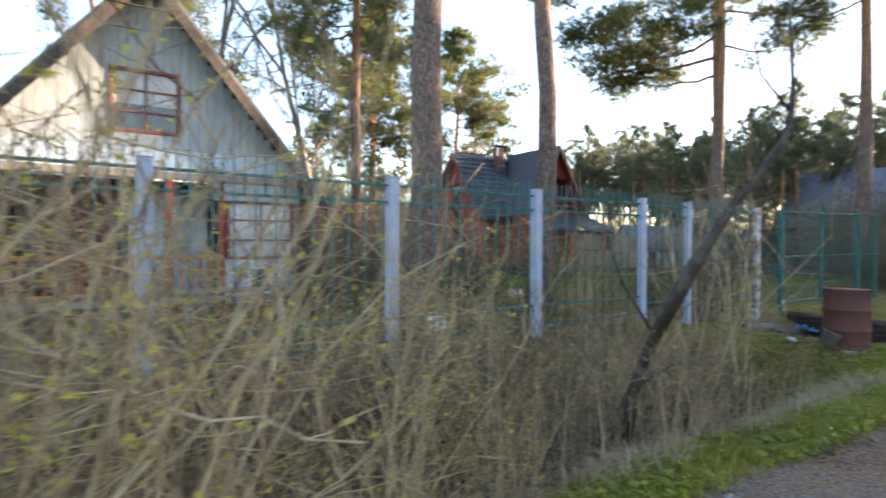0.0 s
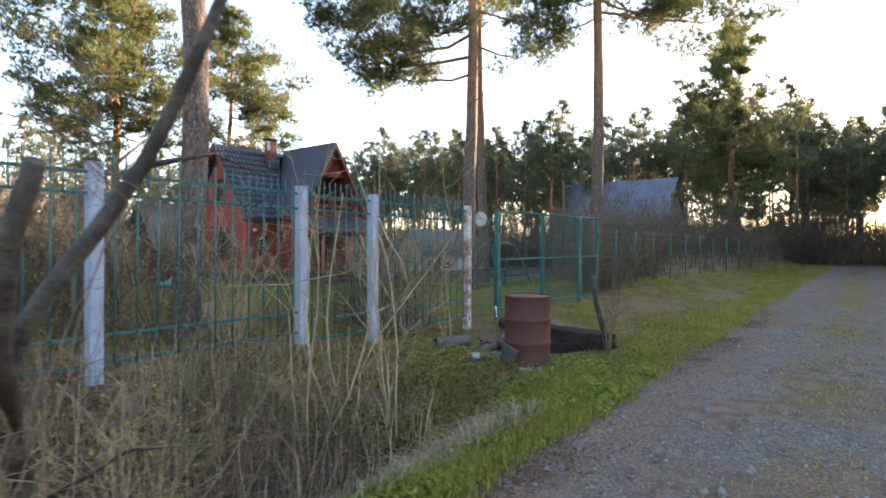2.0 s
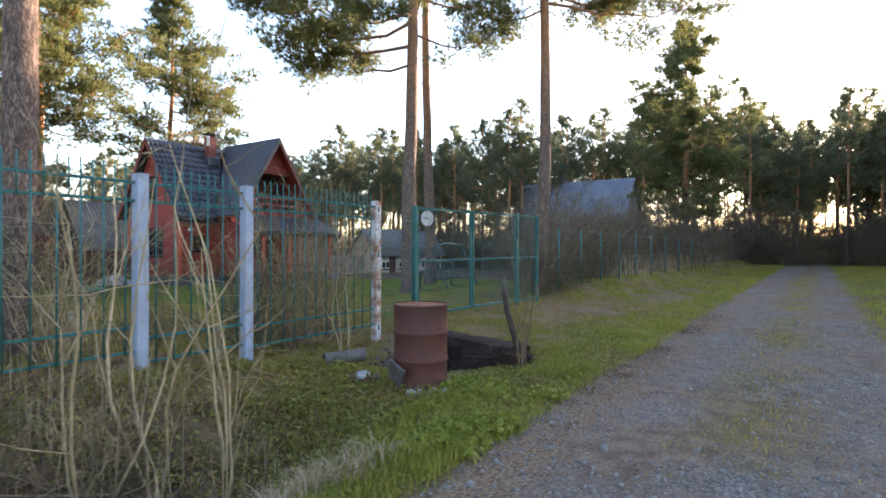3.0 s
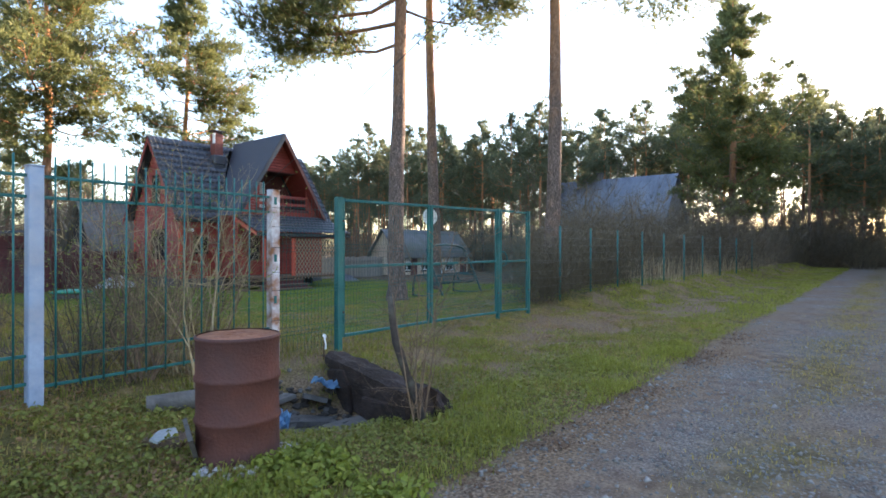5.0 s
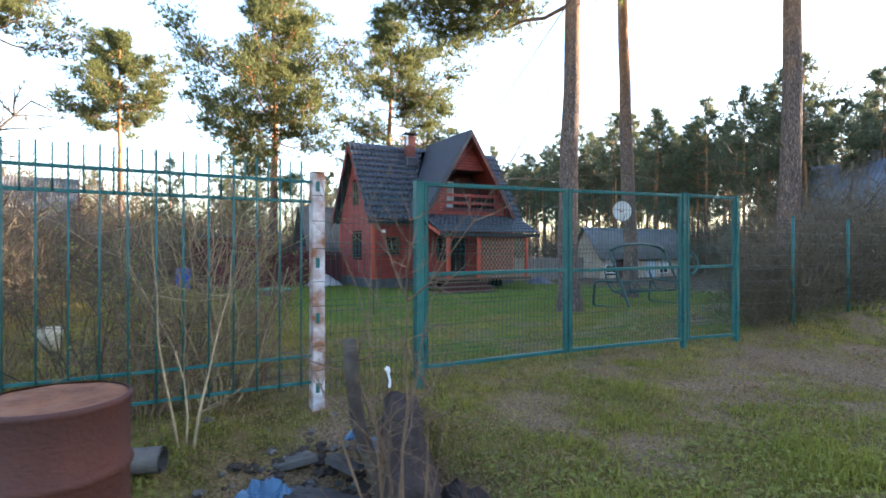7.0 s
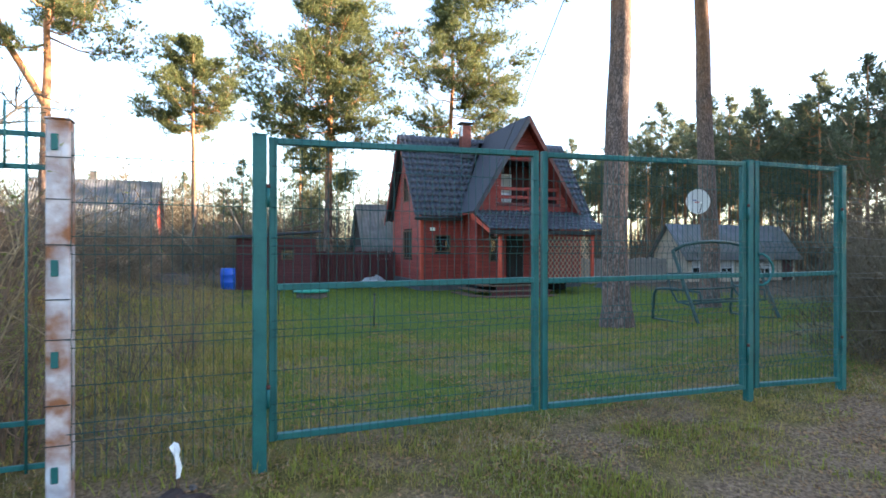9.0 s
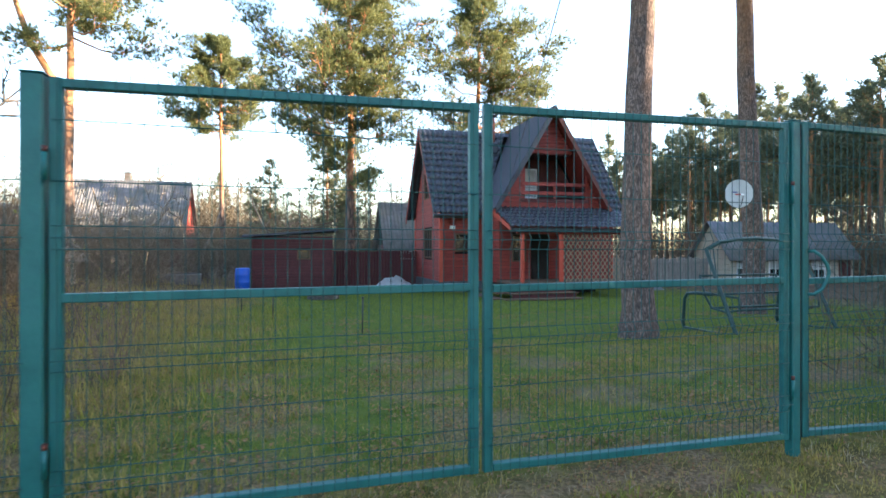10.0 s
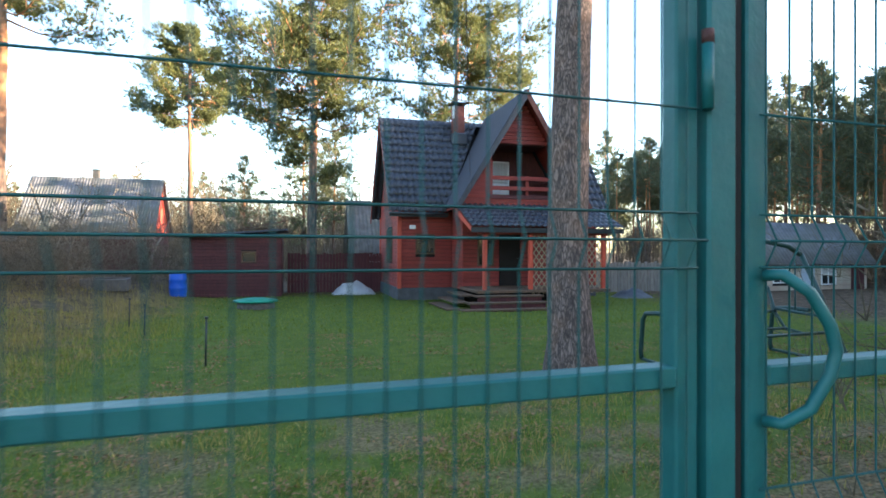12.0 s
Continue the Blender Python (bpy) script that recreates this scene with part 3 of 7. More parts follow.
for gx_, ztop, w_ in ((11.86, 2.19, 0.085), (16.055, 2.28, 0.066), (17.31, 2.3, 0.07)):
    e = thing("gate_post", (gx_, fence_y(gx_), 0), 2.3, "green painted square steel gate post", "gate post", "gate posts")
    part("shaft", bevelled(-w_ / 2, -w_ / 2, ground_at(gx_, 5.7) - 0.15, w_ / 2, w_ / 2, ztop, 0.006), TEAL, e)
    part("cap", bevelled(-w_ / 2 - 0.003, -w_ / 2 - 0.003, ztop, w_ / 2 + 0.003, w_ / 2 + 0.003, ztop + 0.008, 0.003), TEAL, e)
    if gx_ == 16.055:
        # Near-black strip paints the shade of the gap between post and wicket.
        part("gap_shade_strip", bevelled(w_ / 2, -0.014, 0.2, w_ / 2 + 0.03, 0.03, ztop - 0.01, 0.003), DARK, e, "black strip standing in for the shaded gap beside the post")
    sides = {11.86: (w_ / 2 + 0.008,), 16.055: (-w_ / 2 - 0.008,), 17.31: (-w_ / 2 - 0.008,)}[gx_]
    for sx in sides:
        for z in (1.81, 0.56):
            bm = bmesh.new()
            tube(bm, [(sx, -w_ / 2 - 0.006, z - 0.07), (sx, -w_ / 2 - 0.006, z + 0.05)], 0.011, 10)
            part("hinge", bm, TEAL, e)
            bm = bmesh.new()
            tube(bm, [(sx, -w_ / 2 - 0.006, z + 0.05), (sx, -w_ / 2 - 0.006, z + 0.075)], 0.0115, 10)
            part("hinge_collar", bm, RUST, e, "rusty hinge collar")

# mesh panel between the white post and the gate
e = thing("mesh_panel", (10.87, fence_y(10.87), 0), 2.3, "dark green welded wire mesh fence panel", "fence")
wire_mesh(e, 0.0, 0.95, 0.2, 2.13, -0.03)
wire_loops = []
for z in (1.98, 1.75, 1.5, 1.2, 0.98, 0.62, 0.4):
    bm = bmesh.new()
    box(bm, -0.12, -0.062, z, 0.0, -0.058, z + 0.006)
    part("tie_wire", bm, STEEL_DARK, e)

# strained wire fence past the wicket
wf = [18.9, 20.55, 22.3, 24.2, 26.2, 28.4, 30.8, 33.5, 36.5, 40]
for i, x in enumerate(wf):
    y = 5.9 - 0.02 * (x - 18)
    e = thing("wire_fence_post", (x, y, 0), 0, "thin dark green steel post of a wire fence", "fence post", "wire fence posts")
    bm = bmesh.new()
    tube(bm, [(0, 0, ground_at(x, y) - 0.1), (0, 0, 2.02)], 0.026, 8)
    part("shaft", bm, TEAL, e)
    bm = bmesh.new()
    tube(bm, [(0, 0, 2.02), (0, 0, 2.045)], [0.03, 0.02], 8)
    part("cap", bm, TEAL, e)
e = thing("wire_fence", (17.4, 5.91, 0), 0, "rusty strained wires strung between thin posts", "fence")
for z in (2.0, 1.95, 1.78, 1.6, 1.42, 1.24, 1.2, 1.0, 0.85, 0.66):
    pts = []
    xs = [17.4] + wf
    for a, b in zip(xs, xs[1:]):
        for u in (0, 0.33, 0.67):
            x = a + (b - a) * u
            pts.append((x - 17.4, -0.02 * (x - 18) - 0.04, z - 0.06 * u * (1 - u) + random.uniform(-0.012, 0.012)))
    bm = bmesh.new()
    tube(bm, pts, 0.0028, 4)
    part("strand", bm, WIRE_GREY, e)

# ---- red house ----
def corrugated(bm, x0, x1, a, b, pitch=0.24, amp=0.03, rows=1, thick=0.025, skew0=None, skew1=None, step_up=0.02, only=None):
    """Profiled sheet between the lines (x, a) and (x, b); a and b are (y, z). It is stepped in rows like pressed roof tiles. skew0 and skew1 shift its ends at b."""
    a, b = Vector((0, *a)), Vector((0, *b))
    d = b - a
    nrm = Vector((0, -d.z, d.y)).normalized()
    if nrm.z < 0:
        nrm = -nrm
    cols = max(2, int((x1 - x0) / pitch * 6))
    for r in (range(rows) if only is None else [only]):
        lines = []
        for u, lift in ((r / rows, step_up if rows > 1 else 0), ((r + 1) / rows, 0.0)):
            row = []
            for i in range(cols + 1):
                s = i / cols
                xa = x0 + (x1 - x0) * s
                if skew0 is not None:
                    xl, xr = x0 + (skew0 - x0) * u, x1 + (skew1 - x1) * u
                    xa = xl + (xr - xl) * s
                p = a + d * u + nrm * (amp * (0.5 + 0.5 * math.sin(2 * math.pi * xa / pitch)) + lift)
                row.append((Vector((xa, p.y, p.z)), nrm))
            lines.append(row)
        top = [[bm.verts.new(p) for p, _ in row] for row in lines]
        bot = [[bm.verts.new(p - n * thick) for p, n in row] for row in lines]
        for i in range(cols):
            f = bm.faces.new((top[0][i], top[0][i + 1], top[1][i + 1], top[1][i]))
            f.smooth = True
            bm.faces.new((bot[0][i + 1], bot[0][i], bot[1][i], bot[1][i + 1]))
            bm.faces.new((top[0][i + 1], top[0][i], bot[0][i], bot[0][i + 1]))
            bm.faces.new((top[1][i], top[1][i + 1], bot[1][i + 1], bot[1][i]))
        for i in (0, cols):
            bm.faces.new((top[0][i], top[1][i], bot[1][i], bot[0][i]))
    return bm


def slab(bm, pts, n):
    """A flat slab: polygon pts, thickened by the vector n."""
    n = Vector(n)
    a = [bm.verts.new(p) for p in pts]
    b = [bm.verts.new(Vector(p) + n) for p in pts]
    bm.faces.new(a)
    bm.faces.new(b[::-1])
    for i in range(len(a)):
        j = (i + 1) % len(a)
        bm.faces.new((a[j], a[i], b[i], b[j]))


def board_wall_x(e, x0, x1, y, z0, z1, out=-1, h=0.145, thick=0.03, holes=(), top=None, name="board", material=None):
    """Level boards on a wall along x at y, one object each, cut round holes (x0, z0, x1, z1) and by top(x) under a gable."""
    k = max(1, round((z1 - z0) / h))
    h = (z1 - z0) / k
    for i in range(k):
        za, zb = z0 + i * h + 0.006, z0 + (i + 1) * h - 0.004
        spans = [(x0, x1)]
        if top:
            spans = [top(zb)]
            if spans[0][1] - spans[0][0] < 0.1:
                continue
            spans = [(max(x0, spans[0][0]), min(x1, spans[0][1]))]
        for hx0, hz0, hx1, hz1 in holes:
            if zb > hz0 + 0.02 and za < hz1 - 0.02:
                spans = [s for a, b in spans for s in ((a, min(b, hx0)), (max(a, hx1), b)) if s[1] - s[0] > 0.03]
        for a, b in spans:
            bm = bevelled(a, min(y, y + out * thick), za, b, max(y, y + out * thick), zb, 0.01)
            part(name, bm, material or RED_WALL, e)


def board_wall_y(e, y0, y1, x, z0, z1, out=-1, h=0.145, thick=0.03, holes=(), top=None, name="board", material=None):
    k = max(1, round((z1 - z0) / h))
    h = (z1 - z0) / k
    for i in range(k):
        za, zb = z0 + i * h + 0.006, z0 + (i + 1) * h - 0.004
        spans = [(y0, y1)]
        if top:
            a, b = top(zb)
            if b - a < 0.1:
                continue
            spans = [(max(y0, a), min(y1, b))]
        for hy0, hz0, hy1, hz1 in holes:
            if zb > hz0 + 0.02 and za < hz1 - 0.02:
                spans = [s for a, b in spans for s in ((a, min(b, hy0)), (max(a, hy1), b)) if s[1] - s[0] > 0.03]
        for a, b in spans:
            part(name, bevelled(min(x, x + out * thick), a, za, max(x, x + out * thick), b, zb, 0.01), material or RED_WALL, e)


def window_unit(e, m, w, h, frame_mat, bars=(1, 1), deep=0.08, curtain=False, name="window", glass=None):
    """A window in its local x-z plane, facing -y: frame, glazing bars, pane, and cloth behind where it shows."""
    f = new(name)
    f.parent = e
    f.matrix_local = m
    t = 0.055
    for x0, z0, x1, z1 in ((0, 0, w, t), (0, h - t, w, h), (0, t, t, h - t), (w - t, t, w, h - t)):
        part("frame", bevelled(x0, -0.03, z0, x1, deep, z1, 0.006), frame_mat, f)
    for i in range(bars[0]):
        x = w * (i + 1) / (bars[0] + 1)
        part("glazing_bar", bevelled(x - 0.016, -0.005, t, x + 0.016, 0.03, h - t, 0.004), frame_mat, f)
    for i in range(bars[1]):
        z = h * (i + 1) / (bars[1] + 1)
        part("glazing_bar", bevelled(t, -0.003, z - 0.014, w - t, 0.028, z + 0.014, 0.004), frame_mat, f)
    part("pane", bevelled(t, 0.032, t, w - t, 0.04, h - t, 0.001), glass or GLASS, f)
    if curtain:
        bm = bmesh.new()
        n = 24
        vs = [[bm.verts.new((t + (w - 2 * t) * i / n, 0.026 + 0.004 * math.sin(i * 1.9), z)) for i in range(n + 1)] for z in (h * 0.45, h - t)]
        for i in range(n):
            bm.faces.new((vs[0][i], vs[0][i + 1], vs[1][i + 1], vs[1][i]))
        part("curtain", bm, CURTAIN, f)
    return f


HX0, HX1, HY0, HY1, HZ0 = 18.6, 26.55, 24.6, 29.4, -0.35
RY, RZ, EZ = 27.0, 6.8, 2.9
DX, DZ, DY0 = 22.8, 7.1, 22.7


def red_house():
    e = thing("red_house", (0, 0, 0), 0, "red board summer house with a steep charcoal roof and gabled balcony", "house")
    slope = (RZ - EZ) / (RY - 24.2)
    core = bmesh.new()
    box(core, HX0 + 0.1, HY0 + 0.1, HZ0, HX1 - 0.1, HY1 - 0.1, 2.75)
    slab(core, [(HX0 + 0.12, HY0 + 0.1, 2.7), (HX0 + 0.12, HY1 - 0.1, 2.7), (HX0 + 0.12, RY, RZ - 0.45)], (HX1 - HX0 - 0.24, 0, 0))
    part("core", core, DARK, e)
    bm = bevelled(HX0 - 0.03, HY0 - 0.03, HZ0, HX1 + 0.03, HY1 + 0.03, 0.12, 0.02)
    part("foundation", bm, GRATE, e, "dark grey foundation band")
    win_f = (19.25, 1.35, 19.98, 2.1)
    board_wall_x(e, HX0, 20.62, HY0 + 0.05, 0.12, 2.95, holes=[win_f])
    board_wall_x(e, 25.0, HX1, HY0 + 0.05, 0.12, 2.95)
    side_holes = [(26.05, 1.05, 27.5, 2.35), (26.55, 3.7, 27.45, 4.9)]
    def gable(z):
        if z < 2.95:
            return (HY0, HY1)
        d = (RZ - 0.1 - z) / slope
        return (RY - d, RY + d)
    board_wall_y(e, HY0, HY1, HX0 + 0.05, 0.12, RZ - 0.35, out=-1, holes=side_holes, top=gable)
    board_wall_y(e, HY0, HY1, HX1 - 0.05, 0.12, RZ - 0.35, out=1, top=gable, h=0.29)
    board_wall_x(e, HX0, HX1, HY1 - 0.05, 0.12, 2.95, out=1, h=0.4)
    for x, y in ((HX0, HY0), (HX1, HY0), (HX0, HY1)):
        part("corner_board", bevelled(x - 0.03, y - 0.03, 0.1, x + 0.12 if x < 20 else x + 0.03, y + 0.1 if y < 26 else y + 0.03, 2.95, 0.008), RED_TRIM, e)
    window_unit(e, pose(win_f[0], HY0 + 0.02, win_f[1]), win_f[2] - win_f[0], win_f[3] - win_f[1], BROWN_WOOD, (0, 0))
    window_unit(e, pose(HX0 + 0.02, 27.5, 1.05, 0, 0, -90), 1.45, 1.3, BROWN_WOOD, (2, 0))
    window_unit(e, pose(HX0 + 0.02, 27.45, 3.7, 0, 0, -90), 0.9, 1.2, BROWN_WOOD, (1, 1))
    plate = bevelled(19.02, HY0 - 0.004, 2.28, 19.25, HY0 + 0.014, 2.42, 0.004)
    part("house_number_plate", plate, WHITE_PAINT, e, "small white number plate")
    # main roof, the front slope in two pieces beside the gable
    xa, xb = 18.2, 26.95
    for nm, x0, x1, s0, s1 in (("roof_sheet", xa, 20.3, xa, 22.35), ("roof_sheet", 25.3, xb, 23.25, xb)):
        for r in range(13):
            part(nm, corrugated(bmesh.new(), x0, x1, (24.2, EZ - 0.02), (RY, RZ), 0.23, 0.085, 13, 0.02, s0, s1, 0.008, r), ROOF_DARK, e)
    for r in range(13):
        part("roof_sheet", corrugated(bmesh.new(), xa, xb, (29.8, EZ - 0.02), (RY, RZ), 0.23, 0.085, 13, 0.02, step_up=0.008, only=r), ROOF_DARK, e)
    bm = bmesh.new()
    slab(bm, [(xa - 0.02, RY - 0.16, RZ - 0.12), (xa - 0.02, RY, RZ + 0.07), (xa - 0.02, RY + 0.16, RZ - 0.12), (xa - 0.02, RY, RZ + 0.02)], (xb - xa + 0.04, 0, 0))
    part("ridge_cap", bm, ROOF_DARK, e)
    for x in (xa, xb - 0.04):
        for ye in (24.15, 29.85):
            bm = bmesh.new()
            slab(bm, [(x, ye, EZ - 0.2), (x, ye, EZ - 0.02), (x, RY, RZ - 0.02), (x, RY, RZ - 0.24)], (0.035, 0, 0))
            part("bargeboard", bm, RED_WALL if x < 20 else ROOF_DARK, e)
    part("eave_board", bevelled(xa, 24.16, EZ - 0.2, 20.35, 24.19, EZ - 0.03, 0.004), STEEL_DARK, e)
    gut = bmesh.new()
    tube(gut, [(xa, 24.12, EZ - 0.08), (20.35, 24.12, EZ - 0.1)], 0.055, 8)
    part("gutter", gut, STEEL_DARK, e, "dark eaves gutter")
    # gable roof over the balcony
    w, zl = 2.5, 3.02
    for s in (-1, 1):
        bm = bmesh.new()
        n = Vector((s * (DZ - zl), 0, w)).normalized() * 0.05
        slab(bm, [(DX, DY0 - 0.05, DZ), (DX + s * w, DY0 - 0.05, zl), (DX + s * w, 24.35, zl), (DX, 27.25, DZ)], n)
        part("gable_roof", bm, ROOF_SOFT, e, "smooth dark gable roof slope")
        bm = bmesh.new()
        slab(bm, [(DX, DY0 - 0.08, DZ + 0.02), (DX + s * w, DY0 - 0.08, zl + 0.02), (DX + s * w, DY0 - 0.08, zl - 0.22), (DX, DY0 - 0.08, DZ - 0.3)], (0, 0.035, 0))
        part("bargeboard", bm, mat("brown_bargeboard", (0.16, 0.06, 0.05), rough=0.7) if s == 1 else ROOF_DARK, e)
        bm = bmesh.new()
        slab(bm, [(DX, DY0, DZ - 0.06), (DX + s * w, DY0, zl - 0.06), (DX + s * w, 24.4, zl - 0.06), (DX, 24.4, DZ - 0.06)], (0, 0, -0.03))
        part("soffit", bm, RED_WALL, e)
    sl = (DZ - zl) / w
    fy = DY0 + 0.4
    def dgable(z):
        d = (DZ - 0.15 - z) / sl
        return (DX - d, DX + d)
    hole = (21.65, 3.35, 24.35, 5.25)
    board_wall_x(e, 20.5, 25.1, fy, 3.05, DZ - 0.3, holes=[hole], top=dgable, h=0.14)
    # balcony: floor, back and side walls, rails
    part("balcony_floor", bevelled(20.7, fy - 0.02, 3.12, 24.9, fy + 1.5, 3.22, 0.01), BROWN_WOOD, e)
    bm = bmesh.new()
    slab(bm, [(21.0, fy + 1.35, 3.22), (24.6, fy + 1.35, 3.22), (24.6, fy + 1.35, 3.9), (DX + 0.95, fy + 1.35, 5.3), (DX - 0.95, fy + 1.35, 5.3), (21.0, fy + 1.35, 3.9)], (0, 0.07, 0))
    part("balcony_back", bm, MAROON, e)
    for s in (-1, 1):
        bm = bmesh.new()
        slab(bm, [(DX + s * 1.75, fy + 0.05, 3.22), (DX + s * 1.75, fy + 1.35, 3.22), (DX + s * 1.75, fy + 1.35, 4.02), (DX + s * 1.75, fy + 0.05, 4.02)], (-0.05 * s, 0, 0))
        part("balcony_side", bm, MAROON, e)
    part("balcony_ceiling", bevelled(DX - 0.92, fy + 0.05, 5.24, DX + 0.92, fy + 1.35, 5.3, 0.01), MAROON, e)
    # White pane and blind stand in for bright sky at this window.
    window_unit(e, pose(22.05, fy + 1.3, 3.35), 0.75, 1.5, WHITE_PAINT, (0, 1), curtain=True, name="sky_white_window", glass=WHITE_FILM)
    for z in (3.32, 3.62, 3.98):
        part("balcony_rail", bevelled(21.5, fy - 0.07, z, 24.5, fy - 0.03, z + 0.14, 0.008), MAROON if z < 3.4 else RED_WALL, e)
    for x in (21.6, 22.95, 24.36):
        part("balcony_post", bevelled(x, fy - 0.028, 3.2, x + 0.09, fy + 0.05, 4.15 if x == 22.95 else 4.7, 0.006), RED_WALL, e)
    # porch
    px0, px1, py = 20.3, 25.6, 21.05
    for r in range(6):
        part("porch_roof_sheet", corrugated(bmesh.new(), px0, px1, (py, 2.25), (fy - 0.04, 3.1), 0.2, 0.055, 6, 0.02, step_up=0.012, only=r), ROOF_DARK, e)
    part("porch_eave_board", bevelled(px0, py + 0.03, 2.06, px1, py + 0.06, 2.22, 0.005), STEEL_DARK, e)
    bm = bmesh.new()
    slab(bm, [(px0 + 0.02, py + 0.04, 2.06), (px0 + 0.02, py + 0.04, 2.2), (px0 + 0.02, fy, 3.02), (px0 + 0.02, fy, 2.8)], (0.03, 0, 0))
    part("porch_bargeboard", bm, RED_TRIM, e)
    for x in (20.75, 22.3, 24.9):
        part("porch_post", bevelled(x, py + 0.2, 0.2, x + 0.13, py + 0.33, 2.1 + 0.05, 0.01), RED_TRIM, e)
    part("porch_beam", bevelled(20.6, py + 0.2, 2.0, 25.1, py + 0.33, 2.14, 0.01), RED_WALL, e)
    part("porch_floor", bevelled(20.5, py + 0.02, 0.15, 25.1, fy, 0.25, 0.01), BROWN_WOOD, e)
    for i, (d, z) in enumerate(((0.0, 0.06), (0.32, -0.12), (0.64, -0.29))):
        part("step_tread", bevelled(20.35 - d, py - 0.36 - d, z, 22.55 + 0.02 * i, py + 0.02 - d + 0.05, z + 0.05, 0.008), BROWN_WOOD, e)
        part("step_tread", bevelled(19.95 - d + 0.05, py - d + 0.03 + 0.06, z, 20.45 - d, fy - 0.2, z + 0.05, 0.008), BROWN_WOOD, e)
        part("step_riser", bevelled(20.4 - d, py - 0.3 - d, HZ0 - 0.1, 22.5, py - 0.27 - d, z, 0.004), MAROON, e)
    holes = [(21.15, 0.95, 21.75, 2.05), (21.95, 0.25, 22.75, 2.2)]
    board_wall_x(e, 20.6, 25.0, fy + 0.05, 0.25, 3.1, holes=holes)
    board_wall_y(e, fy + 0.05, HY0, 20.64, 0.12, 3.1)
    board_wall_y(e, fy + 0.05, HY0, 24.96, 0.12, 3.1, out=1)
    ext = bmesh.new()
    box(ext, 20.7, fy + 0.1, HZ0, 24.9, HY0 + 0.05, 3.05)
    part("extension_core", ext, DARK, e)
    window_unit(e, pose(21.15, fy + 0.02, 0.95), 0.6, 1.1, BROWN_WOOD, (0, 0))
    d = new("porch_door")
    d.parent = e
    part("door_leaf", bevelled(21.97, fy + 0.03, 0.26, 22.73, fy + 0.07, 2.18, 0.006), DARK, d, "dark porch doorway leaf")
    part("door_handle", bevelled(22.62, fy - 0.01, 1.2, 22.7, fy + 0.03, 1.24, 0.004), STEEL_DARK, d)
    # lattice between two porch posts
    lat = thing("trellis", (22.43, py + 0.26, 0), 0, "pale wooden diamond trellis filling a porch bay", "trellis")
    W, Z0, Z1 = 2.47, 0.1, 2.0
    step = 0.19
    for s in (-1, 1):
        k = -12
        while k * step < W + 2.2:
            c = k * step
            p = []
            for z in (Z0, Z1):
                p.append(Vector((c + (z - Z0) * 0.75 * s + (0 if s == 1 else 1.4), 0, z)))
            a, b = p
            u0, u1 = 0.0, 1.0
            for lim, sign in ((0, 1), (W, -1)):
                da, db = sign * (a.x - lim), sign * (b.x - lim)
                if da < 0 and db < 0:
                    u0, u1 = 1, 0
                elif da < 0:
                    u0 = max(u0, -da / (db - da))
                elif db < 0:
                    u1 = min(u1, da / (da - db))
            if u1 - u0 > 0.03:
                q0, q1 = a.lerp(b, u0), a.lerp(b, u1)
                bm = bmesh.new()
                n = Vector((-(q1 - q0).z, 0, (q1 - q0).x)).normalized() * 0.014
                slab(bm, [q0 - n, q1 - n, q1 + n, q0 + n], (0, 0.009 * s, 0))
                part("slat", bm, LATTICE, lat)
            k += 1
    # chimney
    ch = bevelled(21.15, 26.25, 5.6, 21.6, 26.7, 7.35, 0.015)
    part("chimney", ch, BRICK, e, "rust-red square chimney")
    part("chimney_flashing", bevelled(21.05, 26.1, 5.75, 21.7, 26.8, 6.25, 0.05), ROOF_DARK, e)
    part("chimney_pipe", bevelled(21.13, 26.23, 6.85, 21.17, 26.45, 7.36, 0.006), mat("bright_steel_sheet", (0.55, 0.56, 0.58), rough=0.35, metal=0.8), e, "bright steel chimney sheathing")
    part("chimney_cap", bevelled(21.03, 26.15, 7.46, 21.72, 26.8, 7.5, 0.01), STEEL_DARK, e)
    for x in (21.18, 21.54):
        part("cap_leg", bevelled(x, 26.3, 7.34, x + 0.03, 26.33, 7.47, 0.003), STEEL_DARK, e)
    return e


red_house()

# ---- trees ----
def tufts(rng, centers, dirs, n=8, length=0.3, width=0.03, open_=0.9):
    """Needle tufts: n narrow blades fanning round each direction."""
    c = np.repeat(np.asarray(centers), n, 0)
    d = np.repeat(np.asarray(dirs), n, 0) + rng.normal(0, open_ * 0.6, (len(c), 3))
    d /= np.linalg.norm(d, axis=1, keepdims=True) + 1e-9
    side = np.cross(d, rng.normal(0, 1, (len(c), 3)))
    side /= np.linalg.norm(side, axis=1, keepdims=True) + 1e-9
    L = (length * rng.uniform(0.6, 1.25, (len(c), 1)))
    W = width * rng.uniform(0.7, 1.3, (len(c), 1))
    v = np.stack([c - side * W * 0.5, c + side * W * 0.5, c + d * L], 1).reshape(-1, 3)
    f = np.arange(len(v)).reshape(-1, 3)
    return v, f


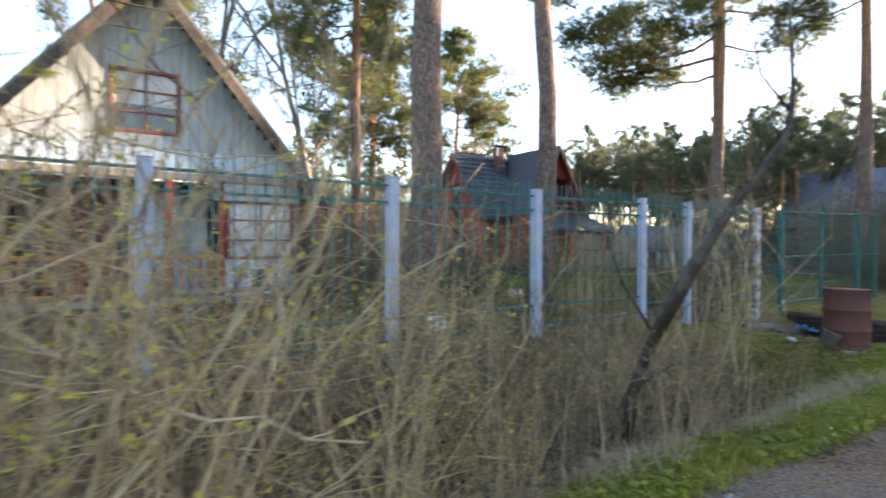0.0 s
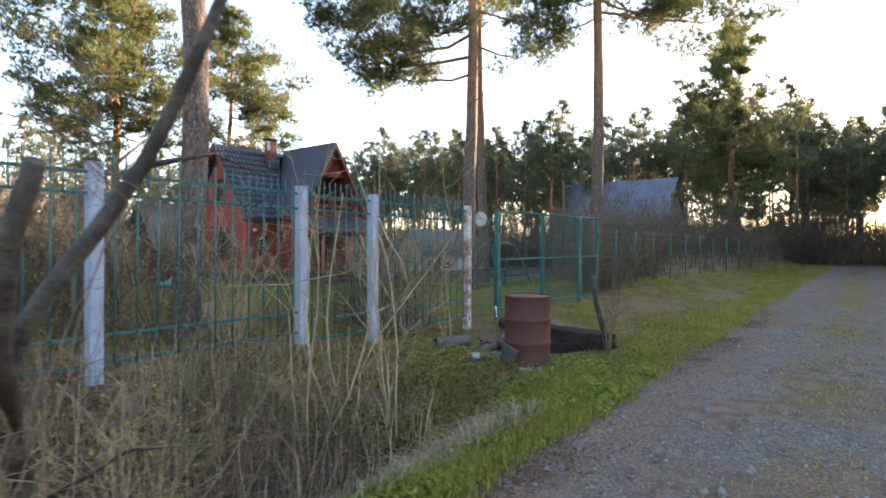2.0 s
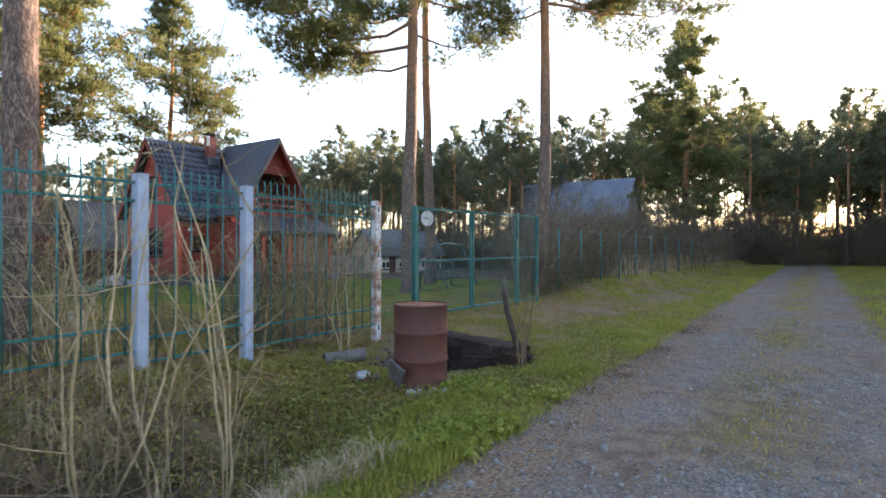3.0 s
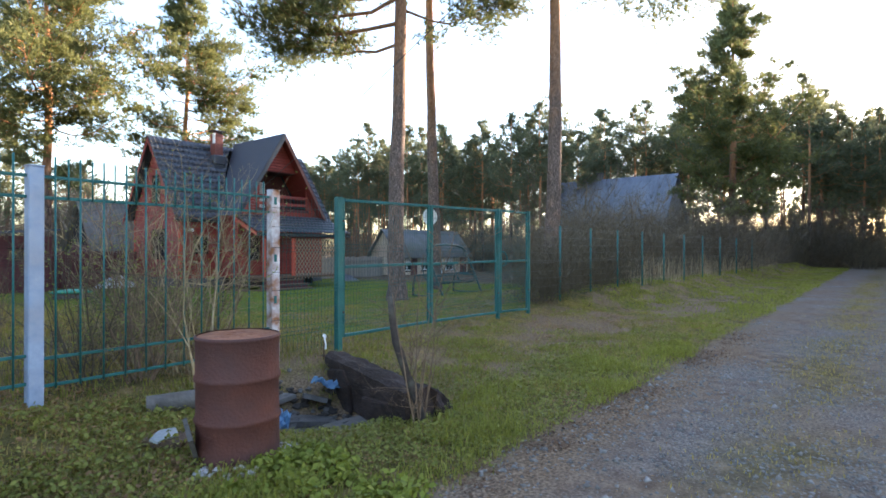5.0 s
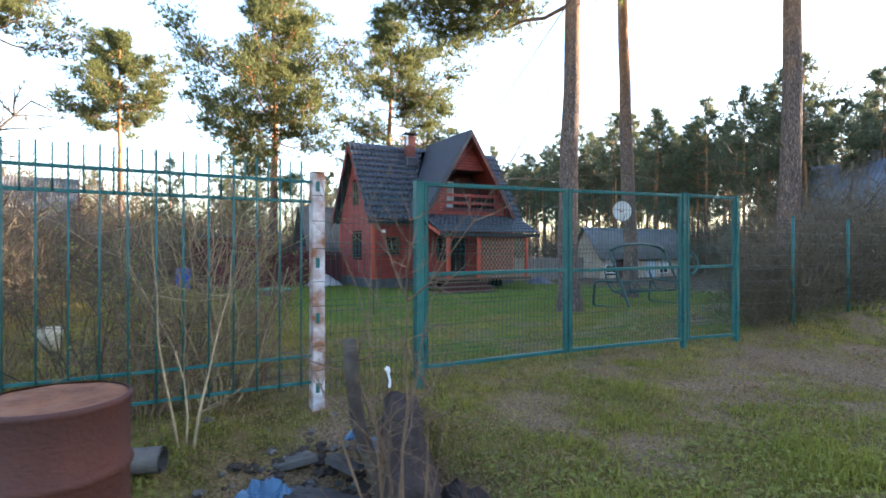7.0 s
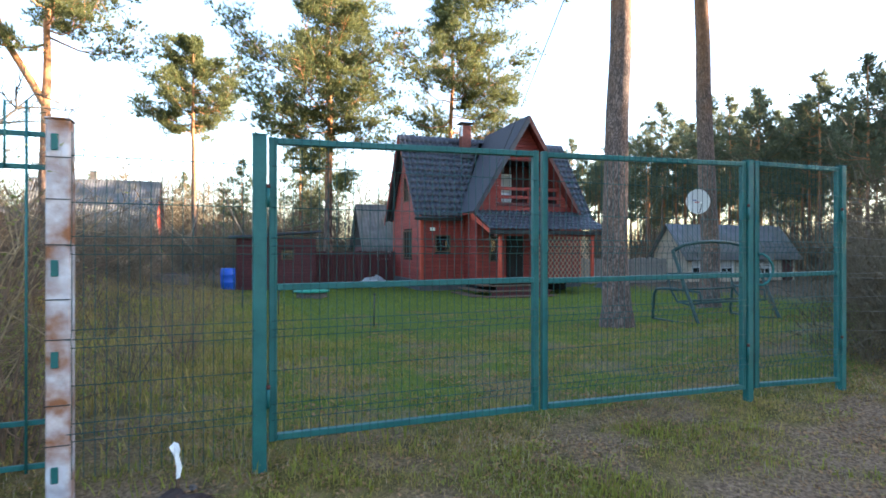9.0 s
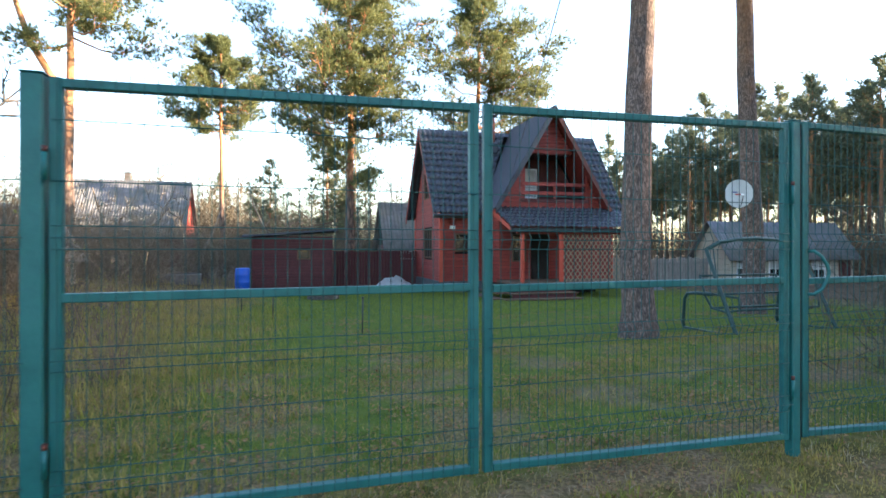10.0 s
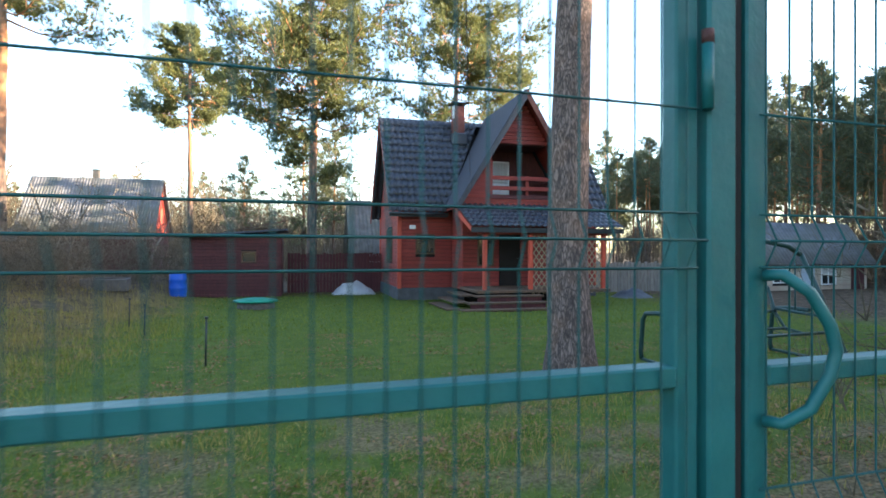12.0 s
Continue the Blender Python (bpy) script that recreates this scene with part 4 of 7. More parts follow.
def arrays_tube(V, Fc, pts, radii, sides=5):
    """Adds a tube to the growing vertex and face lists."""
    pts = np.asarray(pts, dtype=float)
    base = sum(len(a) for a in V)
    d = np.gradient(pts, axis=0)
    d /= np.linalg.norm(d, axis=1, keepdims=True) + 1e-9
    ref = np.array([0.31, 0.77, 0.55])
    s = np.cross(d, ref)
    s /= np.linalg.norm(s, axis=1, keepdims=True) + 1e-9
    o = np.cross(d, s)
    a = np.linspace(0, 2 * math.pi, sides, endpoint=False)
    ring = pts[:, None, :] + (s[:, None, :] * np.cos(a)[None, :, None] + o[:, None, :] * np.sin(a)[None, :, None]) * np.asarray(radii, dtype=float)[:, None, None]
    V.append(ring.reshape(-1, 3))
    i = np.arange(len(pts) - 1)[:, None] * sides
    k = np.arange(sides)[None, :]
    k2 = (k + 1) % sides
    Fc.append((base + np.stack([i + k, i + k2, i + sides + k2, i + sides + k], -1)).reshape(-1, 4))


def pine_meshes(name, seed, height, crown_base, spread, r0, tuft_count=1500, lean=(0, 0), bark=None, needle=None, low_limbs=(), sides=12, tuft_len=0.23, tuft_w=0.026, top_flat=0.5, blades=10, pads=15, fork=None, limb_rate=2.4):
    """Scots pine: bare tapered trunk, uneven limbs bending up at their ends, needle tufts in clumps along the outer limbs."""
    rng = np.random.RandomState(seed)
    V, Fc = [], []
    n = 16
    u = np.linspace(0, 1, n)
    wob = np.cumsum(rng.normal(0, 0.035, (n, 2)), 0) * (height / 18)
    tr = np.stack([lean[0] * u * height + wob[:, 0], lean[1] * u * height + wob[:, 1], u * height], -1)
    tr[0, :2] = 0
    flare = 1 + 0.45 * np.exp(-u * height / 0.35)
    arrays_tube(V, Fc, np.vstack([[tr[0] + (0, 0, -0.3)], [tr[0] + (0, 0, 0.12)], [tr[0] + (0, 0, 0.45)], tr[1:]]),
                np.concatenate([[r0 * 1.5], [r0 * 1.3], [r0 * 1.08], (r0 * (1 - 0.8 * u ** 1.1) * flare)[1:]]), sides)
    cen, dr = [], []
    LV, LF = [], []
    if fork:
        zf, way, up_ = fork
        q0 = np.array([np.interp(zf / height, u, tr[:, j]) for j in range(3)])
        side_ = np.array([math.cos(way), math.sin(way), 0])
        arrays_tube(V, Fc, [q0 + side_ * up_ * a + np.array([0, 0, up_ * b]) for a, b in ((0, -0.1), (0.1, 0.1), (0.24, 0.35), (0.33, 0.65), (0.38, 1.0))], r0 * np.array([0.6, 0.58, 0.5, 0.4, 0.25]), sides)
    limbs = []
    k = int(12 + (1 - crown_base) * height * limb_rate)
    for i in range(k):
        s = crown_base + (1 - crown_base) * ((i + rng.uniform(0, 1)) / k) ** 0.9
        q = (s - crown_base) / (1 - crown_base)
        prof = (0.45 + 0.75 * math.sin(math.pi * min(1, q * 0.9 + 0.18))) * (1 - top_flat * q ** 3)
        limbs.append((s, rng.uniform(0, 2 * math.pi), spread * prof * rng.uniform(0.45, 1.15), rng.uniform(-0.1, 0.35) + 0.5 * q, 1.0))
    for z, az, ln, el, dens in low_limbs:
        limbs.append((z / height, az, ln, el, dens))
    for s, az, ln, el, dens in limbs:
        p0 = np.array([np.interp(s, u, tr[:, j]) for j in range(3)])
        h = np.array([math.cos(az), math.sin(az), 0])
        m = 7
        t = np.linspace(0, 1, m)
        sag = -0.18 * math.sin(rng.uniform(0.3, 2.5))
        pts = p0 + h[None] * (ln * t)[:, None] + np.array([0, 0, 1.0])[None] * (ln * (el * t + sag * np.sin(math.pi * t) + 0.15 * t ** 3))[:, None]
        pts[1:] += np.cumsum(rng.normal(0, 0.05 * ln / 3, (m - 1, 3)), 0)
        rr = r0 * 0.24 * (1 - s * 0.5) * (0.5 + ln / spread * 0.6)
        arrays_tube(LV, LF, pts, rr * (1 - 0.85 * t), 5)
        nsub = int(4 + ln * 3.2)
        for j in range(nsub):
            a = rng.uniform(0.3, 1.0)
            b0 = np.array([np.interp(a, t, pts[:, c]) for c in range(3)])
            dd = h * rng.uniform(0.2, 0.9) + rng.normal(0, 0.6, 3) + np.array([0, 0, 0.3])
            dd /= np.linalg.norm(dd)
            l2 = ln * rng.uniform(0.12, 0.32) + 0.15
            pp = b0 + dd[None] * (l2 * np.linspace(0, 1, 3))[:, None]
            pp[2, 2] += 0.12 * l2
            if pads > 8:
                arrays_tube(LV, LF, pp, [rr * 0.35, rr * 0.22, rr * 0.08], 3)
            cnt = rng.poisson(pads * dens)
            w = rng.uniform(0.55, 1.05, cnt)[:, None]
            pad = rng.normal(0, 1, (cnt, 3)) * np.array([0.2, 0.2, 0.1]) * (0.7 + 0.5 * l2)
            cen.extend(b0 + dd * l2 * w + pad)
            dr.extend(dd * 0.5 + np.array([0, 0, 0.5]) + h * 0.25 + pad)
    cen, dr = np.array(cen), np.array(dr)
    if len(cen) > tuft_count:
        pick = rng.permutation(len(cen))[:tuft_count]
        cen, dr = cen[pick], dr[pick]
    tv, tf = tufts(rng, cen, dr, blades, tuft_len, tuft_w)
    trunk = from_arrays("trunk", np.vstack(V), np.vstack(Fc), bark or BARK, True)
    limb = from_arrays("branchwork", np.vstack(LV), np.vstack(LF), bark or BARK, True)
    crown = from_arrays("crown", tv, tf, needle or NEEDLE)
    return trunk, limb, crown


def pine(meshes, at, rz, label, scale=1.0, group="pines"):
    e = thing("pine_tree", at, rz, label, "tree", group)
    e.scale = (scale, scale, scale)
    for nm, me in zip(("trunk", "branchwork", "crown"), meshes):
        o = part(nm, me, None, e)
        if nm == "branchwork":
            tagged(o, "bare crooked limbs under the needles", kind="stuff")
    return e


def place_pine(x, y, seed, height, crown_base, spread, r0, label, **kw):
    return pine(pine_meshes("pine", seed, height, crown_base, spread, r0, **kw), (x, y, ground_at(x, y)), 0, label)


TALL = "tall Scots pine with a bare plated trunk and high crown"
# the big trunks along the fence and on the lawn
place_pine(4.37, 7.43, 11, 19, 0.55, 3.4, 0.27, TALL, tuft_count=5000, sides=20)
place_pine(6.6, 7.13, 12, 19, 0.6, 3.2, 0.18, TALL, tuft_count=5000, sides=18)
place_pine(18.31, 10.71, 13, 20, 0.5, 3.6, 0.245, TALL, tuft_count=15000, sides=20,
           low_limbs=[(8.0, 2.2, 5.2, 0.0, 3.6), (8.8, 2.5, 5.4, 0.05, 3.6), (7.4, 2.0, 3.6, -0.02, 3.4), (9.3, 1.8, 4.3, 0.1, 3.6), (9.0, 3.2, 4.3, 0.05, 3.6), (8.4, -0.6, 2.8, 0.05, 2.6), (9.6, -0.9, 3.3, 0.1, 2.6)])
place_pine(23.28, 13.48, 14, 21, 0.58, 3.4, 0.235, TALL, tuft_count=5000, sides=18, lean=(-0.006, 0.0))
place_pine(22.32, 7.94, 15, 20, 0.5, 3.8, 0.24, TALL, tuft_count=15000, sides=20, lean=(0.012, 0),
           low_limbs=[(9.8, -0.9, 5.6, -0.02, 3.6), (10.3, -0.7, 4.8, 0.05, 3.6), (9.6, 2.2, 3.4, 0.0, 3.2), (10.4, 2.5, 3.5, 0.1, 3.2), (10.8, -0.4, 4.8, 0.1, 3.2)])
# pines behind the plot
LIT = "sunlit Scots pine with layered bushy crown"
place_pine(15.6, 32.55, 21, 17.5, 0.42, 3.9, 0.26, LIT, tuft_count=26000, bark=BARK_FAR, pads=24, tuft_w=0.045, tuft_len=0.26, blades=7, limb_rate=4.6, top_flat=0.75,
           low_limbs=[(5.6, 0.6, 1.6, 0.2, 1.0), (6.2, 2.4, 1.8, 0.15, 1.0), (6.6, 4.2, 1.7, 0.2, 1.0), (5.0, 5.6, 1.3, 0.2, 0.8)])
place_pine(23.18, 33.88, 22, 17.5, 0.4, 3.9, 0.23, LIT, tuft_count=24000, bark=BARK_FAR, pads=22, tuft_w=0.045, tuft_len=0.26, blades=7, limb_rate=3.8, top_flat=0.7)
place_pine(7.7, 45.67, 23, 16.5, 0.6, 3.0, 0.22, LIT, tuft_count=12000, bark=BARK_FAR, pads=24, tuft_w=0.05, tuft_len=0.28, blades=7, limb_rate=4.6, top_flat=0.6)
place_pine(2.45, 32.76, 24, 17.5, 0.6, 3.6, 0.3, "forked Scots pine with orange upper bark", tuft_count=12000, bark=BARK_FAR, pads=22, tuft_w=0.035, fork=(8.6, 3.3, 6.5))

PROTO = [pine_meshes("far_pine", 40 + i, h, cb, sp, 0.17, tuft_count=1000, bark=BARK_FAR, needle=NEEDLE_FAR, sides=7, tuft_len=0.45, tuft_w=0.1, blades=5, pads=7, top_flat=tf)
         for i, (h, cb, sp, tf) in enumerate(((16, 0.45, 2.4, 0.8), (17.5, 0.52, 2.2, 0.75), (15, 0.36, 2.5, 0.9), (18, 0.57, 2.5, 0.65), (13, 0.2, 2.4, 0.95)))]
rng = random.Random(77)
FOREST = []


def stand(x0, x1, y0, y1, count, gap, s0=0.8, s1=1.1, kinds=(0, 1, 2, 3, 4), keep=None):
    tries = 0
    made = 0
    while made < count and tries < count * 30:
        tries += 1
        x, y = rng.uniform(x0, x1), rng.uniform(y0, y1)
        if any((x - a) ** 2 + (y - b) ** 2 < gap * gap for a, b in FOREST) or (keep and not keep(x, y)):
            continue
        FOREST.append((x, y))
        made += 1
        pine(PROTO[rng.choice(kinds)], (x, y, ground_at(x, y) - 0.05), rng.uniform(0, 360), "Scots pine of the dense wood, including stands added out of view for shade", rng.uniform(s0, s1), "woodland pines")


clear_road = lambda x, y: not (-4.5 < y < 5.0 and x < 64)
stand(42, 62, 20, 62, 82, 2.3, 0.56, 0.82, kinds=(0, 1, 3, 3, 2))
stand(62, 84, 24, 62, 26, 2.8, 0.85, 1.05, kinds=(0, 1, 3, 3))              # wood beyond the lawn
stand(60, 78, 5, 24, 30, 2.6, 0.75, 1.0, kinds=(0, 1, 3, 3), keep=clear_road)
# Stand beside the lane, mostly out of view, added to block low sun.
stand(36, 62, -13, -6.5, 30, 2.0, 0.85, 1.0, kinds=(2, 4, 0))
stand(64, 90, -22, 8, 80, 2.1, 0.7, 1.02, kinds=(0, 1, 2, 3, 2, 1, 0, 4))              # end of the lane, thickened and widened past the view for shade
stand(26, 68, -34, -9, 62, 2.8, 0.8, 0.98)          # sunward side of the lane, out of view, added as shade casters
stand(-20, 40, 66, 90, 14, 4.5, 0.45, 0.75, kinds=(2, 4, 0))
place_pine(46.0, 7.6, 31, 17.0, 0.2, 3.6, 0.26, "large spreading Scots pine beside the lane", tuft_count=20000, bark=BARK_FAR, tuft_len=0.32, tuft_w=0.06, pads=22, blades=6, limb_rate=3.6, top_flat=0.8)
place_pine(5.4, 12.2, 32, 13.5, 0.38, 2.2, 0.15, "slim pine behind the railing", tuft_count=9000, bark=BARK_FAR, blades=8, pads=18, limb_rate=3.4, tuft_w=0.03)
stand(70, 100, 26, 70, 10, 3.0, 0.9, 1.1, kinds=(1, 3))
pine(PROTO[4], (10.9, 48.5, -0.6), 40, "short bushy pine added to shade the far cottage roof", 0.7)
# Added half hidden behind a nearer pine, to shade the cottage roof.
pine(PROTO[4], (15.2, 46.0, -0.6), 200, "bushy pine added to shade the far cottage roof", 0.85)
# Next three pines added on the sun's line to shade the cottage roof.
pine(PROTO[4], (29.5, 39.0, -0.6), 10, "bushy pine behind the red house", 0.72)
pine(PROTO[2], (33.5, 41.0, -0.6), 130, "bushy pine behind the red house", 0.66)
pine(PROTO[0], (26.5, 43.0, -0.6), 70, "bushy pine behind the red house", 0.6)
pine(PROTO[2], (17.5, 47.9, -0.6), 90, "bushy pine behind the red house", 0.78)
FAR = pine_meshes("distant_pine", 60, 17, 0.48, 3.0, 0.2, tuft_count=420, bark=BARK_FAR, needle=NEEDLE_FAR, sides=5, tuft_len=0.9, tuft_w=0.3, blades=5, pads=4)
spots = []
for i in range(46):
    a = math.radians(-24 + 100 * (i + rng.uniform(-0.4, 0.4)) / 46)
    d = rng.uniform(92, 128)
    spots.append((10 + d * math.cos(a), d * math.sin(a), rng.uniform(0, 6.28), rng.uniform(0.7, 1.0)))
for nm, me, lab in zip(("distant_trunks", "distant_branches", "distant_wood"), FAR, ("distant pine trunks closing the view", "distant pine branches closing the view", "distant pine crowns closing the view")):
    co = np.empty(len(me.vertices) * 3, dtype=np.float32)
    me.vertices.foreach_get("co", co)
    co = co.reshape(-1, 3)
    k = len(me.polygons[0].vertices)
    fi = np.empty(len(me.polygons) * k, dtype=np.int32)
    me.loops.foreach_get("vertex_index", fi)
    V, Fc = [], []
    for j, (x, y, a, sc) in enumerate(spots):
        c_, s_ = math.cos(a), math.sin(a)
        V.append(np.stack([(co[:, 0] * c_ - co[:, 1] * s_) * sc + x, (co[:, 0] * s_ + co[:, 1] * c_) * sc + y, co[:, 2] * sc - 0.5], -1))
        Fc.append(fi.reshape(-1, k) + j * len(co))
    tagged(new(nm, from_arrays(nm, np.vstack(V), np.vstack(Fc), me.materials[0])), lab, "wood", kind="stuff")

# ---- the white-boarded house behind the railing ----
def upright_boards(e, x0, x1, y, zlow, top, w=0.13, out=-0.03, material=None, name="board", gap=0.006):
    """Upright boards on a wall along x; top is a height or a function of x."""
    k = max(1, round((x1 - x0) / w))
    for i in range(k):
        a, b = x0 + (x1 - x0) * i / k + gap / 2, x0 + (x1 - x0) * (i + 1) / k - gap / 2
        zt = top((a + b) / 2) if callable(top) else top
        if zt - zlow < 0.05:
            continue
        part(name, bevelled(a, min(y, y + out), zlow, b, max(y, y + out), zt, 0.006), material or PALE_BOARD, e)


BARGE = mat("dark_weathered_board", (0.075, 0.058, 0.048), rough=0.9, col2=(0.045, 0.035, 0.03), scale=5, stretch=(6, 6, 0.8), bump=0.2)


def white_house():
    ax, ya, gz = 0.78, 9.85, 0.2
    apex, half, ez = 5.65, 2.7, 2.33
    e = thing("white_house", (0, 0, 0), 0, "weathered white gabled summer house with a dark open veranda", "house")
    sl = (apex - ez) / half
    # Near-black core stands in for the deep shade behind the open veranda.
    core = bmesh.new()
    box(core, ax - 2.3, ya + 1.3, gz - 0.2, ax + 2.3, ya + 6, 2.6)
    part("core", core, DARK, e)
    win = (0.27, 3.2, 1.27, 4.2)
    for x0, x1, zl in ((ax - 2.35, win[0], None), (win[0], win[2], win[3]), (win[0], win[2], None), (win[2], ax + 2.35, None)):
        if zl:
            upright_boards(e, x0, x1, ya, zl, lambda x: apex - 0.04 - abs(x - ax) * sl)
        elif x0 == win[0]:
            upright_boards(e, x0, x1, ya, 2.95, win[1])
        else:
            upright_boards(e, x0, x1, ya, 2.95, lambda x: apex - 0.04 - abs(x - ax) * sl)
    upright_boards(e, ax - 2.4, ax + 2.4, ya - 0.02, 2.62, 2.97, 0.1, material=PALE_BLUE)
    part("fascia", bevelled(ax - 2.5, ya - 0.09, 2.5, ax + 2.5, ya - 0.03, 2.62, 0.01), GREY_WOOD, e)
    part("lower_fascia", bevelled(ax + 1.0, ya - 0.06, 2.2, ax + 2.45, ya - 0.02, 2.5, 0.01), PALE_BOARD, e)
    # Near-black sheet stands in for the unlit room behind the gable.
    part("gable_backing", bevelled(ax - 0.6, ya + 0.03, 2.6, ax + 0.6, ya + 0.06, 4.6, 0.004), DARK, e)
    window_unit(e, pose(win[0], ya - 0.02, win[1]), 1.0, 1.0, mat("red_brown_frame", (0.2, 0.06, 0.045), rough=0.6), (1, 2), curtain=True)
    for s in (-1, 1):
        n = Vector((s * (apex - ez), 0, half)).normalized() * 0.05
        bm = bmesh.new()
        slab(bm, [(ax, ya - 0.45, apex), (ax + s * (half + 0.12), ya - 0.45, ez - 0.15), (ax + s * (half + 0.12), ya + 6.5, ez - 0.15), (ax, ya + 6.5, apex)], n)
        part("roof", bm, SLATE, e)
        bm = bmesh.new()
        slab(bm, [(ax, ya - 0.47, apex), (ax + s * (half + 0.12), ya - 0.47, ez - 0.15), (ax + s * (half + 0.12), ya - 0.47, ez - 0.36), (ax, ya - 0.47, apex - 0.26)], (0, 0.03, 0))
        part("bargeboard", bm, BARGE, e)
    # side wall
    for i in range(14):
        z = gz + 0.3 + i * 0.16
        if z < 2.3:
            part("side_board", bevelled(ax + 2.36, ya, z, ax + 2.4, ya + 6, z + 0.15, 0.008), PALE_BOARD, e)
    # veranda
    part("veranda_floor", bevelled(ax - 2.4, ya - 0.15, 0.5, ax + 2.4, ya + 1.3, 0.6, 0.01), GREY_WOOD, e)
    for x in (-1.55, -0.3, 1.05, 1.85):
        part("veranda_post", bevelled(x, ya - 0.06, 0.3, x + 0.09, ya + 0.03, 2.52, 0.008), RED_WALL if x > 1 else BROWN_WOOD, e)
    part("rail", bevelled(-1.55, ya - 0.08, 1.22, 1.9, ya - 0.02, 1.29, 0.008), OCHRE, e)
    part("rail", bevelled(-1.55, ya - 0.08, 0.66, 1.9, ya - 0.02, 0.71, 0.008), OCHRE, e)
    for i in range(24):
        x = -1.4 + i * 0.14
        part("baluster", bevelled(x, ya - 0.07, 0.7, x + 0.045, ya - 0.03, 1.23, 0.005), OCHRE if i % 3 else RED_WALL, e)
    # glazed bay beside the veranda
    upright_boards(e, 1.95, ax + 2.4, ya, 0.45, 1.2, 0.17, material=PALE_BLUE)
    window_unit(e, pose(1.98, ya, 1.2), 1.15, 1.02, mat("red_post_frame", (0.22, 0.07, 0.055), rough=0.6), (1, 2), curtain=True, name="bay_window", glass=mat("clouded_pane", (0.4, 0.41, 0.42), rough=0.3, col2=(0.3, 0.31, 0.33), scale=2, bump=0.02))
    upright_boards(e, 0.6, 1.9, ya + 1.28, 0.6, 2.4, 0.2, material=PALE_BLUE)
    part("veranda_door", bevelled(-0.5, ya + 1.22, 0.6, 0.35, ya + 1.28, 2.4, 0.01), mat("dark_red_door", (0.11, 0.02, 0.02), rough=0.6), e)
    part("plinth", bevelled(ax - 2.35, ya + 0.1, gz - 0.3, ax + 2.35, ya + 1.2, 0.5, 0.02), GRATE, e)
    part("corner_post", bevelled(ax + 2.32, ya - 0.05, 0.4, ax + 2.44, ya + 0.05, 2.4, 0.01), mat("brown_corner_post", (0.2, 0.08, 0.06), rough=0.7), e)
    return e


white_house()

# bench and planks before the veranda
bn = thing("plank_bench", (1.9, 8.9, ground_at(1.9, 8.9)), 4, "grey plank bench standing before the veranda", "bench")
part("seat", bevelled(-0.9, -0.18, 0.42, 0.9, 0.18, 0.48, 0.01), GREY_WOOD, bn)
for x in (-0.7, 0.62):
    part("leg", bevelled(x, -0.14, -0.03, x + 0.08, 0.14, 0.42, 0.008), GREY_WOOD, bn)
pot = thing("plastic_bucket", (2.3, 8.9, ground_at(2.3, 8.9) + 0.48), 0, "dark green plastic bucket on a plank bench", "bucket")
bm = bmesh.new()
tube(bm, [(0, 0, 0), (0, 0, 0.26), (0, 0, 0.27), (0, 0, 0.24)], [0.12, 0.16, 0.14, 0.12], 16)
part("body", bm, mat("dark_green_plastic", (0.02, 0.05, 0.045), rough=0.4, bump=0.02), pot)
bk = thing("blue_tub", (4.3, 13.2, ground_at(4.3, 13.2)), 0, "blue plastic tub on the ground behind the railing", "tub")
bm = bmesh.new()
tube(bm, [(0, 0, -0.02), (0, 0, 0.55), (0, 0, 0.57), (0, 0, 0.5)], [0.28, 0.32, 0.29, 0.27], 18)
part("body", bm, BLUE_PLASTIC, bk)
can = thing("white_canister", (3.9, 6.2, ground_at(3.9, 6.2)), 20, "white plastic canister lying by a pine", "canister")
part("body", bevelled(-0.12, -0.08, -0.01, 0.12, 0.08, 0.24, 0.03), WHITE_PAINT, can)
bm = bmesh.new()
tube(bm, [(0.06, 0, 0.24), (0.06, 0, 0.29)], 0.03, 10)
part("cap", bm, BLUE_PLASTIC, can)

